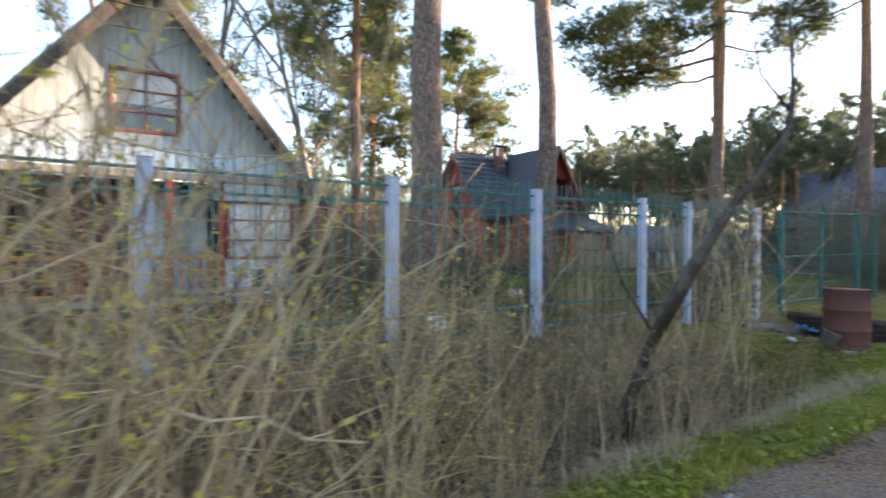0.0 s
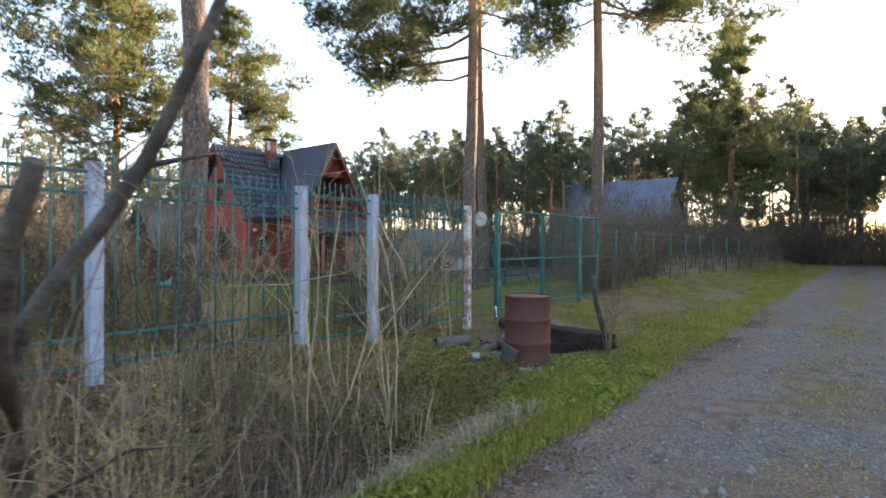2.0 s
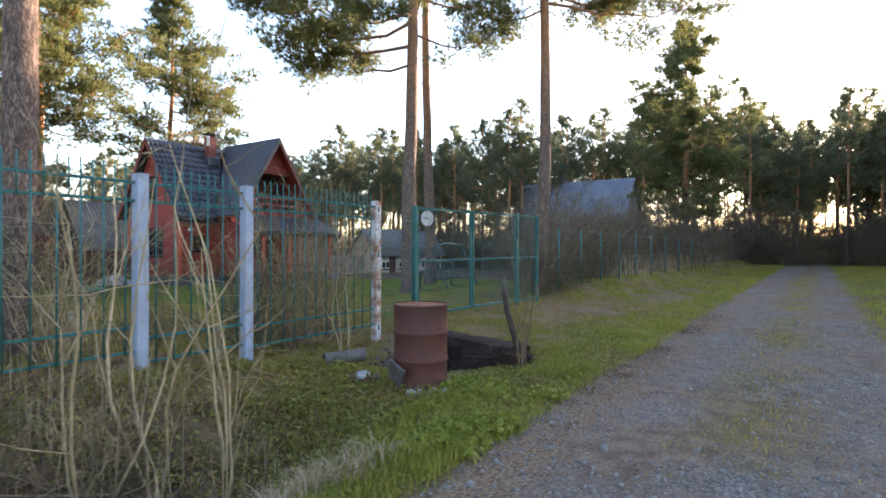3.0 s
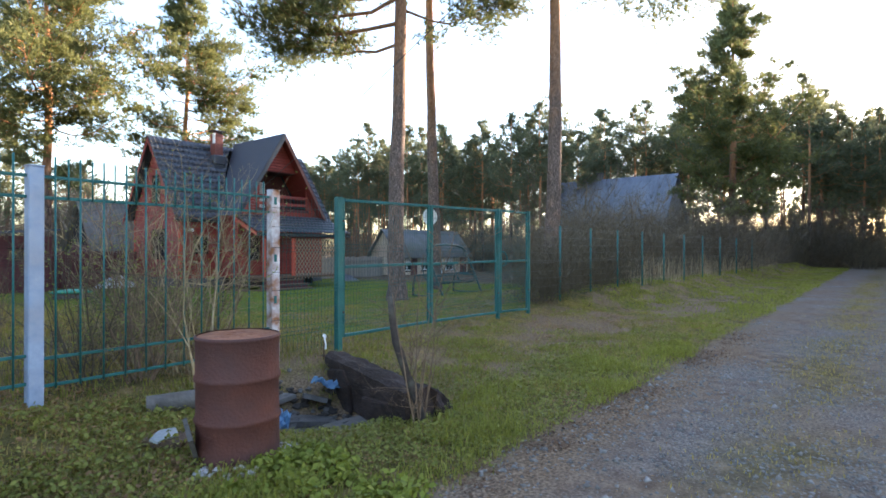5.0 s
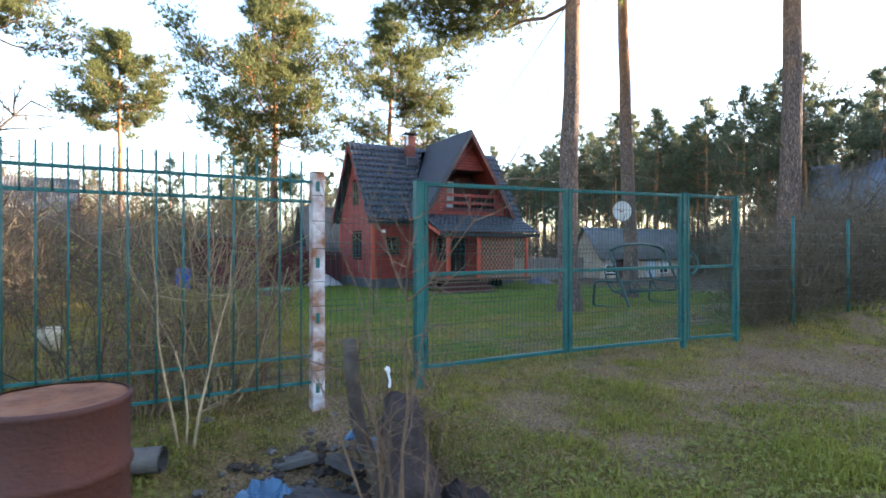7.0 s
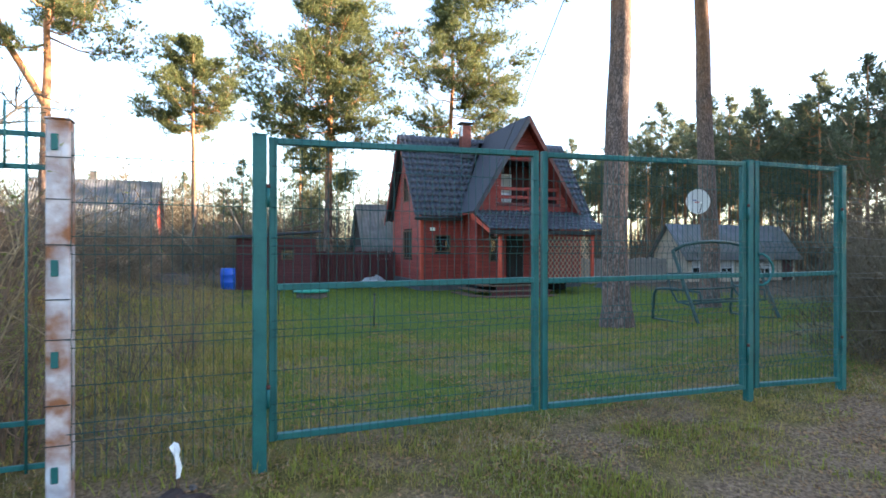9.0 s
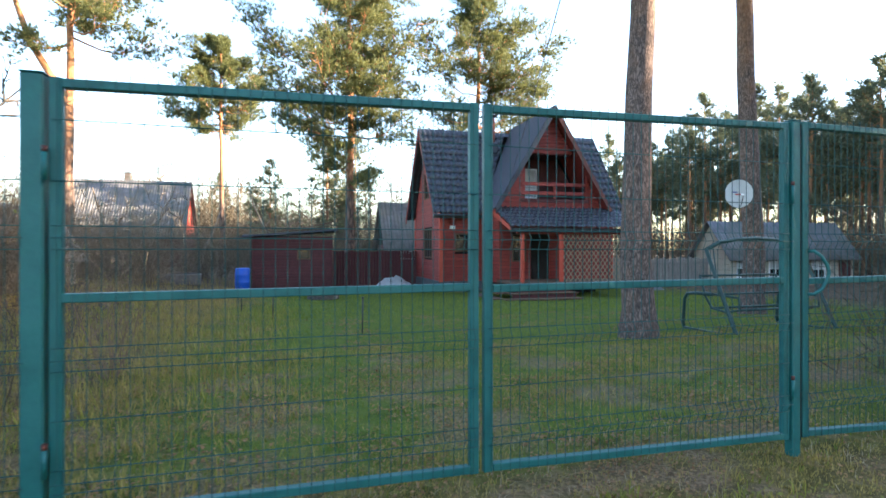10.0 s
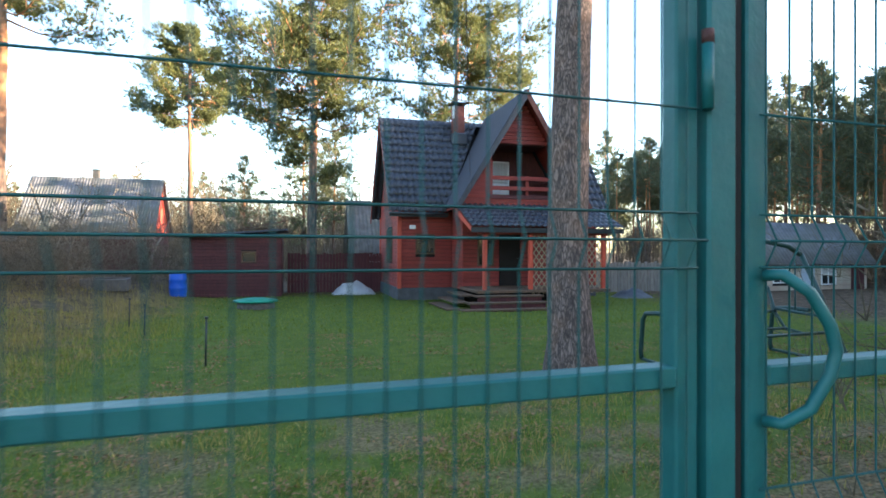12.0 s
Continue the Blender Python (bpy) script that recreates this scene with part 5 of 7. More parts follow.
# ---- rusty drum and its surroundings ----
def steel_drum(at):
    e = thing("steel_drum", at, 30, "rusty brown steel drum with two rolled hoops, capped with crusted rust", "barrel")
    prof = []
    r = 0.286
    for z, d in ((-0.02, 0), (0.0, 0.008), (0.02, 0.006), (0.03, 0), (0.27, 0), (0.285, 0.009), (0.3, 0.014), (0.315, 0.009), (0.33, 0), (0.56, 0), (0.575, 0.009), (0.59, 0.014), (0.605, 0.009), (0.62, 0), (0.85, 0), (0.86, 0.006), (0.872, 0.01), (0.884, 0.006), (0.887, -0.006)):
        prof.append((r + d, z))
    bm = bmesh.new()
    rings = tube(bm, [(0, 0, z) for _, z in prof], [q for q, _ in prof], 56, cap=False)
    rs = random.Random(4)
    for i, ring in enumerate(rings):
        for k, v in enumerate(ring):
            a = 2 * math.pi * k / 56
            f = 1 + 0.008 * math.sin(3 * a + i * 0.2) - (0.03 * math.exp(-((a - 4.4) / 0.35) ** 2) * math.exp(-((v.co.z - 0.45) / 0.12) ** 2))
            v.co.x *= f
            v.co.y *= f
    part("body", bm, RUST, e)
    bm = bmesh.new()
    k, m = 40, 7
    c = bm.verts.new((0, 0, 0.88))
    prev = None
    grid = []
    for j in range(1, m + 1):
        grid.append([bm.verts.new((0.281 * j / m * math.cos(2 * math.pi * i / k), 0.281 * j / m * math.sin(2 * math.pi * i / k), 0.877 + 0.012 * noise.noise((j * 0.7, math.cos(2 * math.pi * i / k) * 2, math.sin(2 * math.pi * i / k) * 2)))) for i in range(k)])
    for i in range(k):
        bm.faces.new((c, grid[0][i], grid[0][(i + 1) % k]))
        for j in range(m - 1):
            bm.faces.new((grid[j][i], grid[j + 1][i], grid[j + 1][(i + 1) % k], grid[j][(i + 1) % k]))
    part("lid", bm, RUST_TOP, e, "crusted orange rust lid")
    return e


DRUM = (9.1, 3.42)
steel_drum((*DRUM, ground_at(*DRUM) - 0.01))


def rock(name, seed, size, at, material, flat=0.7, rz=0.0, label="", category="stone", group=""):
    rs = random.Random(seed)
    bm = bmesh.new()
    bmesh.ops.create_icosphere(bm, subdivisions=2, radius=1)
    for v in bm.verts:
        n_ = noise.noise(v.co * 1.4 + Vector((seed * 3.1, 0, 0)))
        v.co *= 0.8 + 0.5 * n_
        v.co.x *= size
        v.co.y *= size * rs.uniform(0.7, 1.0)
        v.co.z *= size * flat
    ob = new(name, done(name, bm, material))
    ob.matrix_world = pose(*at, rs.uniform(-12, 12), rs.uniform(-12, 12), rz)
    if label:
        tagged(ob, label, category, group)
    return ob


STONE_PALE = mat("pale_rubble", (0.42, 0.4, 0.38), rough=0.85, col2=(0.28, 0.26, 0.25), scale=14, bump=0.3, spread=0.4)
rs = random.Random(9)
for i in range(46):
    a = math.radians(rs.uniform(-165, 40))
    rr = rs.uniform(0.3, 0.44)
    x, y = DRUM[0] + rr * math.cos(a), DRUM[1] + rr * math.sin(a)
    rock("rubble_stone", 100 + i, rs.uniform(0.02, 0.045), (x, y, ground_at(x, y) + 0.01), STONE_PALE, 0.7, rs.uniform(0, 360), "small pale stone of the ring around a drum", group="drum stones")
MUD = mat("black_mud_lump", (0.055, 0.042, 0.034), rough=0.95, col2=(0.025, 0.02, 0.017), scale=14, bump=0.4, spread=0.4)
for i in range(150):
    x, y = rs.gauss(10.5, 0.26), rs.gauss(4.4, 0.36)
    rock("mud_lump", 400 + i, rs.uniform(0.03, 0.09), (x, y, ground_at(x, y) + 0.005), MUD, 0.45, rs.uniform(0, 360), "lump of black mud and charred rubble in a pit", "rubble", group="pit mud")
for i in range(90):
    x, y = rs.gauss(10.45, 0.3), rs.gauss(4.55, 0.4)
    rock("rubble_lump", 200 + i, rs.uniform(0.02, 0.055), (x, y, ground_at(x, y) + 0.015), CONCRETE, 0.7, rs.uniform(0, 360), "broken grey rubble lump in a shallow pit", group="pit rubble")


def chunk(seed, at, size, thick, tilt, material, name="concrete_slab", label="broken grey concrete slab lying in a pit", category="slab", group="pit slabs"):
    rs = random.Random(seed)
    bm = bmesh.new()
    k = rs.choice((4, 5, 5, 6))
    ring = []
    for i in range(k):
        a = 2 * math.pi * (i + rs.uniform(-0.22, 0.22)) / k
        r_ = size * rs.uniform(0.85, 1.15)
        ring.append(Vector((r_ * math.cos(a), r_ * 0.75 * math.sin(a), 0)))
    pts = []
    for p, q in zip(ring, ring[1:] + ring[:1]):
        for u in (0, 0.3, 0.65):
            pts.append(p.lerp(q, u) * (1 if u == 0 else rs.uniform(0.93, 1.04)))
    slab(bm, pts, (0, 0, thick))
    bmesh.ops.bevel(bm, geom=bm.edges[:], offset=thick * 0.08, segments=1, affect='EDGES')
    ob = new(name, done(name, bm, material))
    ob.matrix_world = pose(*at, *tilt)
    return tagged(ob, label, category, group)


for i, (x, y, s, t, tilt) in enumerate(((10.28, 4.2, 0.4, 0.05, (3, 5, 20)), (10.76, 4.2, 0.42, 0.05, (-6, 20, 72)), (10.55, 4.62, 0.32, 0.05, (5, -5, 140)), (10.2, 4.55, 0.26, 0.04, (-5, 8, 200)), (10.85, 4.75, 0.26, 0.05, (12, 16, 40)), (10.5, 4.95, 0.2, 0.05, (10, -8, 300)), (10.02, 4.3, 0.22, 0.04, (4, 10, 70)), (10.55, 3.8, 0.36, 0.05, (-8, 8, 110)), (10.36, 4.42, 0.2, 0.05, (14, 6, 15)), (10.66, 4.4, 0.18, 0.05, (-14, 10, 75)))):
    chunk(50 + i, (x, y, ground_at(x, y) + 0.03), s, t, tilt, CONCRETE)
chunk(70, (8.78, 3.5, ground_at(8.78, 3.5) + 0.16), 0.2, 0.03, (75, 10, 65), CONCRETE, "slate_sheet", "grey sheet offcut leaning on a rusty drum", "sheet", "offcuts")
chunk(71, (8.84, 4.02, ground_at(8.84, 4.02) + 0.075), 0.13, 0.02, (6, -4, 30), PALE_BOARD, "board_offcut", "white board offcut lying in the grass", "board", "offcuts")
chunk(72, (8.88, 4.0, ground_at(8.88, 4.0) + 0.02), 0.24, 0.05, (2, 3, 80), BROWN_WOOD, "plank_offcut", "dark plank offcut lying in the grass", "board", "offcuts")


def crumpled(name, seed, at, size, material, label, category):
    bm = bmesh.new()
    k = 12
    vs = [[bm.verts.new((size * (i / k - 0.5), size * 0.7 * (j / k - 0.5), 0.35 * size * abs(noise.noise((i * 0.33 + seed, j * 0.37, seed * 1.7))) + 0.05 * size * noise.noise((i * 1.1, j * 1.3, seed)))) for j in range(k + 1)] for i in range(k + 1)]
    for i in range(k):
        for j in range(k):
            bm.faces.new((vs[i][j], vs[i + 1][j], vs[i + 1][j + 1], vs[i][j + 1]))
    bmesh.ops.solidify(bm, geom=bm.faces[:], thickness=0.004)
    ob = new(name, done(name, bm, material))
    ob.matrix_world = pose(*at, 8, -6, seed * 50)
    return tagged(ob, label, category)


crumpled("plastic_sheet", 1, (10.12, 4.5, ground_at(10.12, 4.5) + 0.1), 0.42, BLUE_BAG, "crumpled pale blue plastic sheet among rubble", "plastic sheet")
crumpled("plastic_sheet", 2, (10.98, 4.72, ground_at(10.98, 4.72) + 0.14), 0.34, BLUE_BAG, "crumpled blue plastic bag against a charred timber", "plastic sheet")
pipe = thing("pipe_offcut", (9.3, 4.75, ground_at(9.3, 4.75) + 0.1), -25, "rough grey cement pipe offcut lying by the railing", "pipe")
bm = bmesh.new()
tube(bm, [(-0.26, 0, 0), (0.26, 0, 0.02)], 0.085, 14, cap=False)
tube(bm, [(-0.262, 0, 0), (0.262, 0, 0.02)], 0.065, 14, cap=False)
part("shell", bm, CONCRETE, pipe)

# charred timber
lg = thing("charred_timber", (11.03, 4.08, 0.0), math.degrees(math.atan2(2.36, 0.96)), "blackened rough old timber lying across a pit", "timber")
bm = bmesh.new()
L, n = 2.45, 30
rings = []
for i in range(n + 1):
    u = i / n
    ring = []
    for k in range(18):
        a = 2 * math.pi * k / 18
        sq = 1 / max(abs(math.cos(a)), abs(math.sin(a)), 0.76)
        r_ = sq * (1 + 0.12 * noise.noise((u * 3.2, math.cos(a) * 1.2, math.sin(a) * 1.2)) + 0.09 * noise.noise((u * 9, k * 0.9, 3)))
        end = 0.09 * noise.noise((k * 0.7, i, 1.5)) if i in (0, n) else 0
        ring.append(bm.verts.new((L * (u - 0.5) + end, 0.15 * r_ * math.cos(a), -0.04 + 0.27 * r_ * math.sin(a) + 0.08 * (0.5 - u))))
    rings.append(ring)
for a, b in zip(rings, rings[1:]):
    for k in range(18):
        bm.faces.new((a[k], a[(k + 1) % 18], b[(k + 1) % 18], b[k]))
bm.faces.new(rings[0])
bm.faces.new(rings[-1][::-1])
part("beam", bm, SLEEPER, lg)
for j, (x0, x1, y, z, h) in enumerate(((-1.22, -0.55, -0.27, -0.22, 0.4), (-1.1, -0.2, 0.2, -0.3, 0.36), (0.15, 1.0, 0.19, -0.3, 0.42))):
    bm = bmesh.new()
    slab(bm, [(x0, y, z), (x1, y + 0.02, z - 0.02), (x1 - 0.08, y + 0.01, z + h * 0.8), (x0 + 0.25, y, z + h), (x0 + 0.04, y, z + h * 0.7)], (0, 0.07 if y < 0 else -0.05, 0.01))
    bmesh.ops.bevel(bm, geom=bm.edges[:], offset=0.012, segments=1, affect='EDGES')
    part("split_slab", bm, SLEEPER, lg, "split charred slab against the timber")

bm = bmesh.new()
bmesh.ops.create_icosphere(bm, subdivisions=3, radius=1)
for v in bm.verts:
    v.co *= 0.85 + 0.5 * noise.noise(v.co * 1.7 + Vector((4, 0, 0))) + 0.15 * noise.noise(v.co * 5)
    v.co = Vector((-0.8 + v.co.x * 0.42, -0.3 + v.co.y * 0.2, -0.08 + v.co.z * 0.24))
part("rotten_root", bm, SLEEPER, lg, "rotten brown root lump at the end of the timber")

# white tape on a stake
st = thing("marker_stake", (11.42, 5.36, ground_at(11.42, 5.36)), 0, "short stake with a strip of white tape tied on", "stake")
bm = bmesh.new()
tube(bm, [(0, 0, -0.08), (0.01, 0, 0.33)], [0.012, 0.009], 6)
part("stick", bm, BROWN_WOOD, st)
bm = bmesh.new()
slab(bm, [(-0.035, -0.02, 0.31), (-0.012, -0.012, 0.335), (0.012, -0.02, 0.325), (0.022, -0.03, 0.29), (0.014, -0.018, 0.26), (0.03, -0.02, 0.19), (0.02, -0.03, 0.14), (0.0, -0.02, 0.13), (0.002, -0.03, 0.2), (-0.01, -0.018, 0.26), (-0.02, -0.03, 0.285)], (0, 0.006, 0))
part("tape", bm, WHITE_FILM, st, "white plastic tape")

# ---- lawn ----
def swing_seat():
    e = thing("garden_swing", (20.85, 10.85, 0), 5, "dark grey-green tubular steel garden swing frame without cushions", "garden swing")
    g = ground_at(20.85, 10.85)
    hw = 1.15

    def tb(nm, pts, r=0.03):
        bm = bmesh.new()
        tube(bm, pts, r, 9)
        part(nm, bm, SWING_TUBE, e)
    for s in (-1, 1):
        x = s * hw
        tb("leg", [(x * 0.98, 0.08, 1.45), (x, -0.2, 0.85), (x, -0.5, g + 0.16), (x, -0.56, g + 0.05), (x, -0.6, g + 0.02)], 0.034)
        tb("rear_leg", [(x * 0.97, -0.05, g + 0.66), (x, 0.3, g + 0.66), (x, 0.48, g + 0.64), (x, 0.54, g + 0.55), (x, 0.58, g + 0.12), (x, 0.56, g + 0.03)], 0.03)
        tb("foot_bar", [(x, -0.58, g + 0.03), (x, 0, g + 0.02), (x, 0.57, g + 0.03)], 0.022)
        tb("hanger", [(x * 0.86, 0.06, 1.46), (x * 0.82, 0.02, 0.9), (x * 0.8, 0.0, g + 0.62)], 0.012)
        tb("basket_side", [(x * 0.8, 0.42, g + 0.95), (x * 0.8, 0.3, g + 0.6), (x * 0.8, 0.15, g + 0.4), (x * 0.8, -0.15, g + 0.36), (x * 0.8, -0.42, g + 0.42), (x * 0.8, -0.4, g + 0.62), (x * 0.8, 0.0, g + 0.64), (x * 0.8, 0.3, g + 0.66)], 0.022)
    tb("top_bar", [(-hw * 0.98, 0.08, 1.44), (-hw * 0.75, 0.07, 1.56), (-hw * 0.4, 0.06, 1.62), (0, 0.06, 1.64), (hw * 0.4, 0.06, 1.62), (hw * 0.75, 0.07, 1.56), (hw * 0.98, 0.08, 1.44)], 0.036)
    for y, z in ((-0.42, 0.42), (0.15, 0.4), (0.42, 0.95), (0.3, 0.62)):
        tb("seat_bar", [(-hw * 0.8, y, g + z), (hw * 0.8, y, g + z)], 0.02)
    for i in range(9):
        x = -hw * 0.72 + i * hw * 0.18
        tb("seat_spring", [(x, -0.42, g + 0.42), (x, -0.1, g + 0.36), (x, 0.15, g + 0.4), (x, 0.42, g + 0.95)], 0.006)
    return e


swing_seat()

dish = thing("satellite_dish", (22.6, 13.2, 2.7), -25, "white satellite dish with a small emblem mounted on a pine trunk", "satellite dish")
bm = bmesh.new()
prev = None
c = bm.verts.new((0, 0.0, 0))
rings = []
for j in range(1, 6):
    r_ = 0.3 * j / 5
    rings.append([bm.verts.new((r_ * math.cos(2 * math.pi * i / 28), -0.09 * (r_ / 0.3) ** 2, r_ * 1.06 * math.sin(2 * math.pi * i / 28))) for i in range(28)])
for i in range(28):
    bm.faces.new((c, rings[0][i], rings[0][(i + 1) % 28]))
    for j in range(4):
        bm.faces.new((rings[j][i], rings[j + 1][i], rings[j + 1][(i + 1) % 28], rings[j][(i + 1) % 28]))
bmesh.ops.solidify(bm, geom=bm.faces[:], thickness=0.012)
part("reflector", bm, WHITE_PAINT, dish)
for x, z, w_, col in ((-0.06, 0.04, 0.1, (0.05, 0.1, 0.4)), (0.0, -0.01, 0.12, (0.55, 0.05, 0.05))):
    part("emblem", bevelled(x - w_ / 2, -0.03, z - 0.012, x + w_ / 2, -0.02, z + 0.012, 0.003), mat("emblem_paint", col, rough=0.5, bump=0), dish, "small coloured emblem bar")
bm = bmesh.new()
tube(bm, [(0, -0.05, -0.3), (0.0, -0.22, -0.28), (0.0, -0.36, -0.08)], 0.009, 6)
part("feed_arm", bm, STEEL_DARK, dish)
bm = bmesh.new()
tube(bm, [(0, -0.36, -0.09), (0, -0.3, -0.04)], 0.028, 10)
part("receiver_head", bm, WHITE_PAINT, dish)
bm = bmesh.new()
tube(bm, [(0, 0.0, 0), (0.05, 0.15, -0.05), (0.14, 0.32, -0.1)], 0.018, 8)
part("bracket", bm, STEEL_DARK, dish)

# overhead cable from a pole across the lane to the porch wall
cb = thing("overhead_cable", (0, 0, 0), 0, "thin black cable strung over the gate to the red house", "cable")
bm = bmesh.new()
a, b = Vector((20.85, 23.0, 3.6)), Vector((10.3, -10.65, 10.0))
tube(bm, [a.lerp(b, i / 20) - Vector((0, 0, 1.3 * (i / 20) * (1 - i / 20))) for i in range(21)], 0.009, 4)
part("wire", bm, STEEL_DARK, cb)
up = thing("utility_pole", (10.3, -10.75, ground_at(10.3, -10.75)), 0, "grey wooden utility pole across the lane", "pole")
bm = bmesh.new()
tube(bm, [(0, 0, -0.4), (0, 0, 5), (0, 0, 10.3)], [0.14, 0.12, 0.095], 12)
part("shaft", bm, GREY_WOOD, up)
part("crossarm", bevelled(-0.6, -0.05, 9.7, 0.6, 0.05, 9.8, 0.008), GREY_WOOD, up)


def gz(x, y):
    return ground_at(x, y)


# ---- sheds and neighbours ----
def maroon_shed():
    e = thing("tool_shed", (0, 0, 0), 0, "maroon board shed with a flat felt roof", "shed")
    x0, x1, y0, y1, z0 = 11.1, 14.45, 27.1, 29.6, gz(12, 27) - 0.1
    core = bmesh.new()
    box(core, x0 + 0.08, y0 + 0.08, z0, x1 - 0.08, y1, 1.9)
    part("core", core, DARK, e)
    board_wall_x(e, x0, x1, y0 + 0.06, z0, 2.0, h=0.13, material=MAROON, holes=[(12.95, 1.0, 13.5, 1.45)])
    board_wall_y(e, y0, y1, x0 + 0.06, z0, 2.0, h=0.26, material=MAROON)
    board_wall_y(e, y0, y1, x1 - 0.06, z0, 2.0, h=0.26, out=1, material=MAROON)
    window_unit(e, pose(12.95, y0 + 0.03, 1.0), 0.55, 0.45, BROWN_WOOD, (0, 0))
    bm = bmesh.new()
    slab(bm, [(x0 - 0.35, y0 - 0.3, 1.95), (x1 + 0.2, y0 - 0.3, 2.25), (x1 + 0.2, y1 + 0.2, 2.25), (x0 - 0.35, y1 + 0.2, 1.95)], (0, 0, 0.07))
    part("roof", bm, ROOF_SOFT, e, "dark felt flat roof")
    for x, yy, w_, zz, turn, tip in ((11.9, 0.1, 1.9, 2.08, 8, -4), (12.6, 0.35, 1.7, 2.2, -14, -7), (13.3, 0.2, 1.5, 2.3, 10, 3), (12.2, 0.8, 2.2, 2.2, -4, -10), (13.7, 0.6, 1.1, 2.36, 30, 6), (12.9, 0.05, 1.3, 2.26, 3, 9), (11.4, 0.5, 1.2, 2.04, -20, -5), (13.1, 1.0, 1.6, 2.36, 16, -12)):
        o = part("roof_plank", bevelled(0, 0, 0, w_, 0.15, 0.035, 0.005), BROWN_WOOD, e)
        o.matrix_local = pose(x, y0 - 0.1 + yy, zz, 0, tip, turn)
    part("roof_sheet", bevelled(x0 - 0.3, y0 - 0.26, 2.04, x0 + 1.7, y0 + 1.2, 2.06, 0.004), SLATE, e, "loose grey sheet on the roof")
    return e


maroon_shed()
fe = thing("board_fence", (0, 0, 0), 0, "dark maroon upright board fence behind the lawn", "fence")
for i in range(34):
    x = 14.6 + i * 0.135
    part("fence_board", bevelled(x, 29.2, -0.6, x + 0.12, 29.225, 1.35 + random.uniform(-0.04, 0.04), 0.006), MAROON, fe)
for z in (0.1, 1.0):
    part("fence_rail", bevelled(14.6, 29.226, z, 19.2, 29.27, z + 0.08, 0.006), MAROON, fe)
bb = thing("water_barrel", (10.78, 26.9, gz(10.78, 26.9)), 0, "bright blue plastic water barrel beside a shed", "barrel")
bm = bmesh.new()
tube(bm, [(0, 0, -0.05), (0, 0, 0.05), (0, 0, 0.28), (0, 0, 0.31), (0, 0, 0.34), (0, 0, 0.58), (0, 0, 0.61), (0, 0, 0.64), (0, 0, 0.86), (0, 0, 0.9)], [0.27, 0.29, 0.3, 0.315, 0.3, 0.3, 0.315, 0.3, 0.29, 0.25], 24)
part("body", bm, BLUE_PLASTIC, bb)
wl = thing("well", (13.85, 22.8, gz(13.85, 22.8)), 0, "round concrete well ring under a green lid", "well")
bm = bmesh.new()
tube(bm, [(0, 0, -0.1), (0, 0, 0.22)], 0.56, 26)
part("ring", bm, CONCRETE, wl)
bm = bmesh.new()
tube(bm, [(0, 0, 0.22), (0, 0, 0.27), (0, 0, 0.33)], [0.66, 0.66, 0.3], 26)
part("lid", bm, GREEN_LID, wl, "green round lid")


def mound(name, at, sx, sy, h, material, label, category):
    bm = bmesh.new()
    k = 16
    vs = [[bm.verts.new((sx * (i / k - 0.5), sy * (j / k - 0.5), max(-0.03, h * (1 - (2 * i / k - 1) ** 2) * (1 - (2 * j / k - 1) ** 2) * (1 + 0.5 * noise.noise((i * 0.5, j * 0.5, sx))) - 0.03))) for j in range(k + 1)] for i in range(k + 1)]
    for i in range(k):
        for j in range(k):
            f = bm.faces.new((vs[i][j], vs[i + 1][j], vs[i + 1][j + 1], vs[i][j + 1]))
            f.smooth = True
    bmesh.ops.solidify(bm, geom=bm.faces[:], thickness=0.01)
    ob = new(name, done(name, bm, material))
    ob.matrix_world = pose(*at)
    return tagged(ob, label, category)


mound("tarpaulin", (17.3, 28.1, gz(17.3, 28.1)), 1.9, 1.2, 0.5, WHITE_FILM, "white tarpaulin heaped over something on the lawn", "tarpaulin")
mound("tarpaulin", (27.8, 24.0, gz(27.8, 24)), 1.6, 1.2, 0.35, TIN, "grey tarpaulin heaped beside the red house", "tarpaulin")


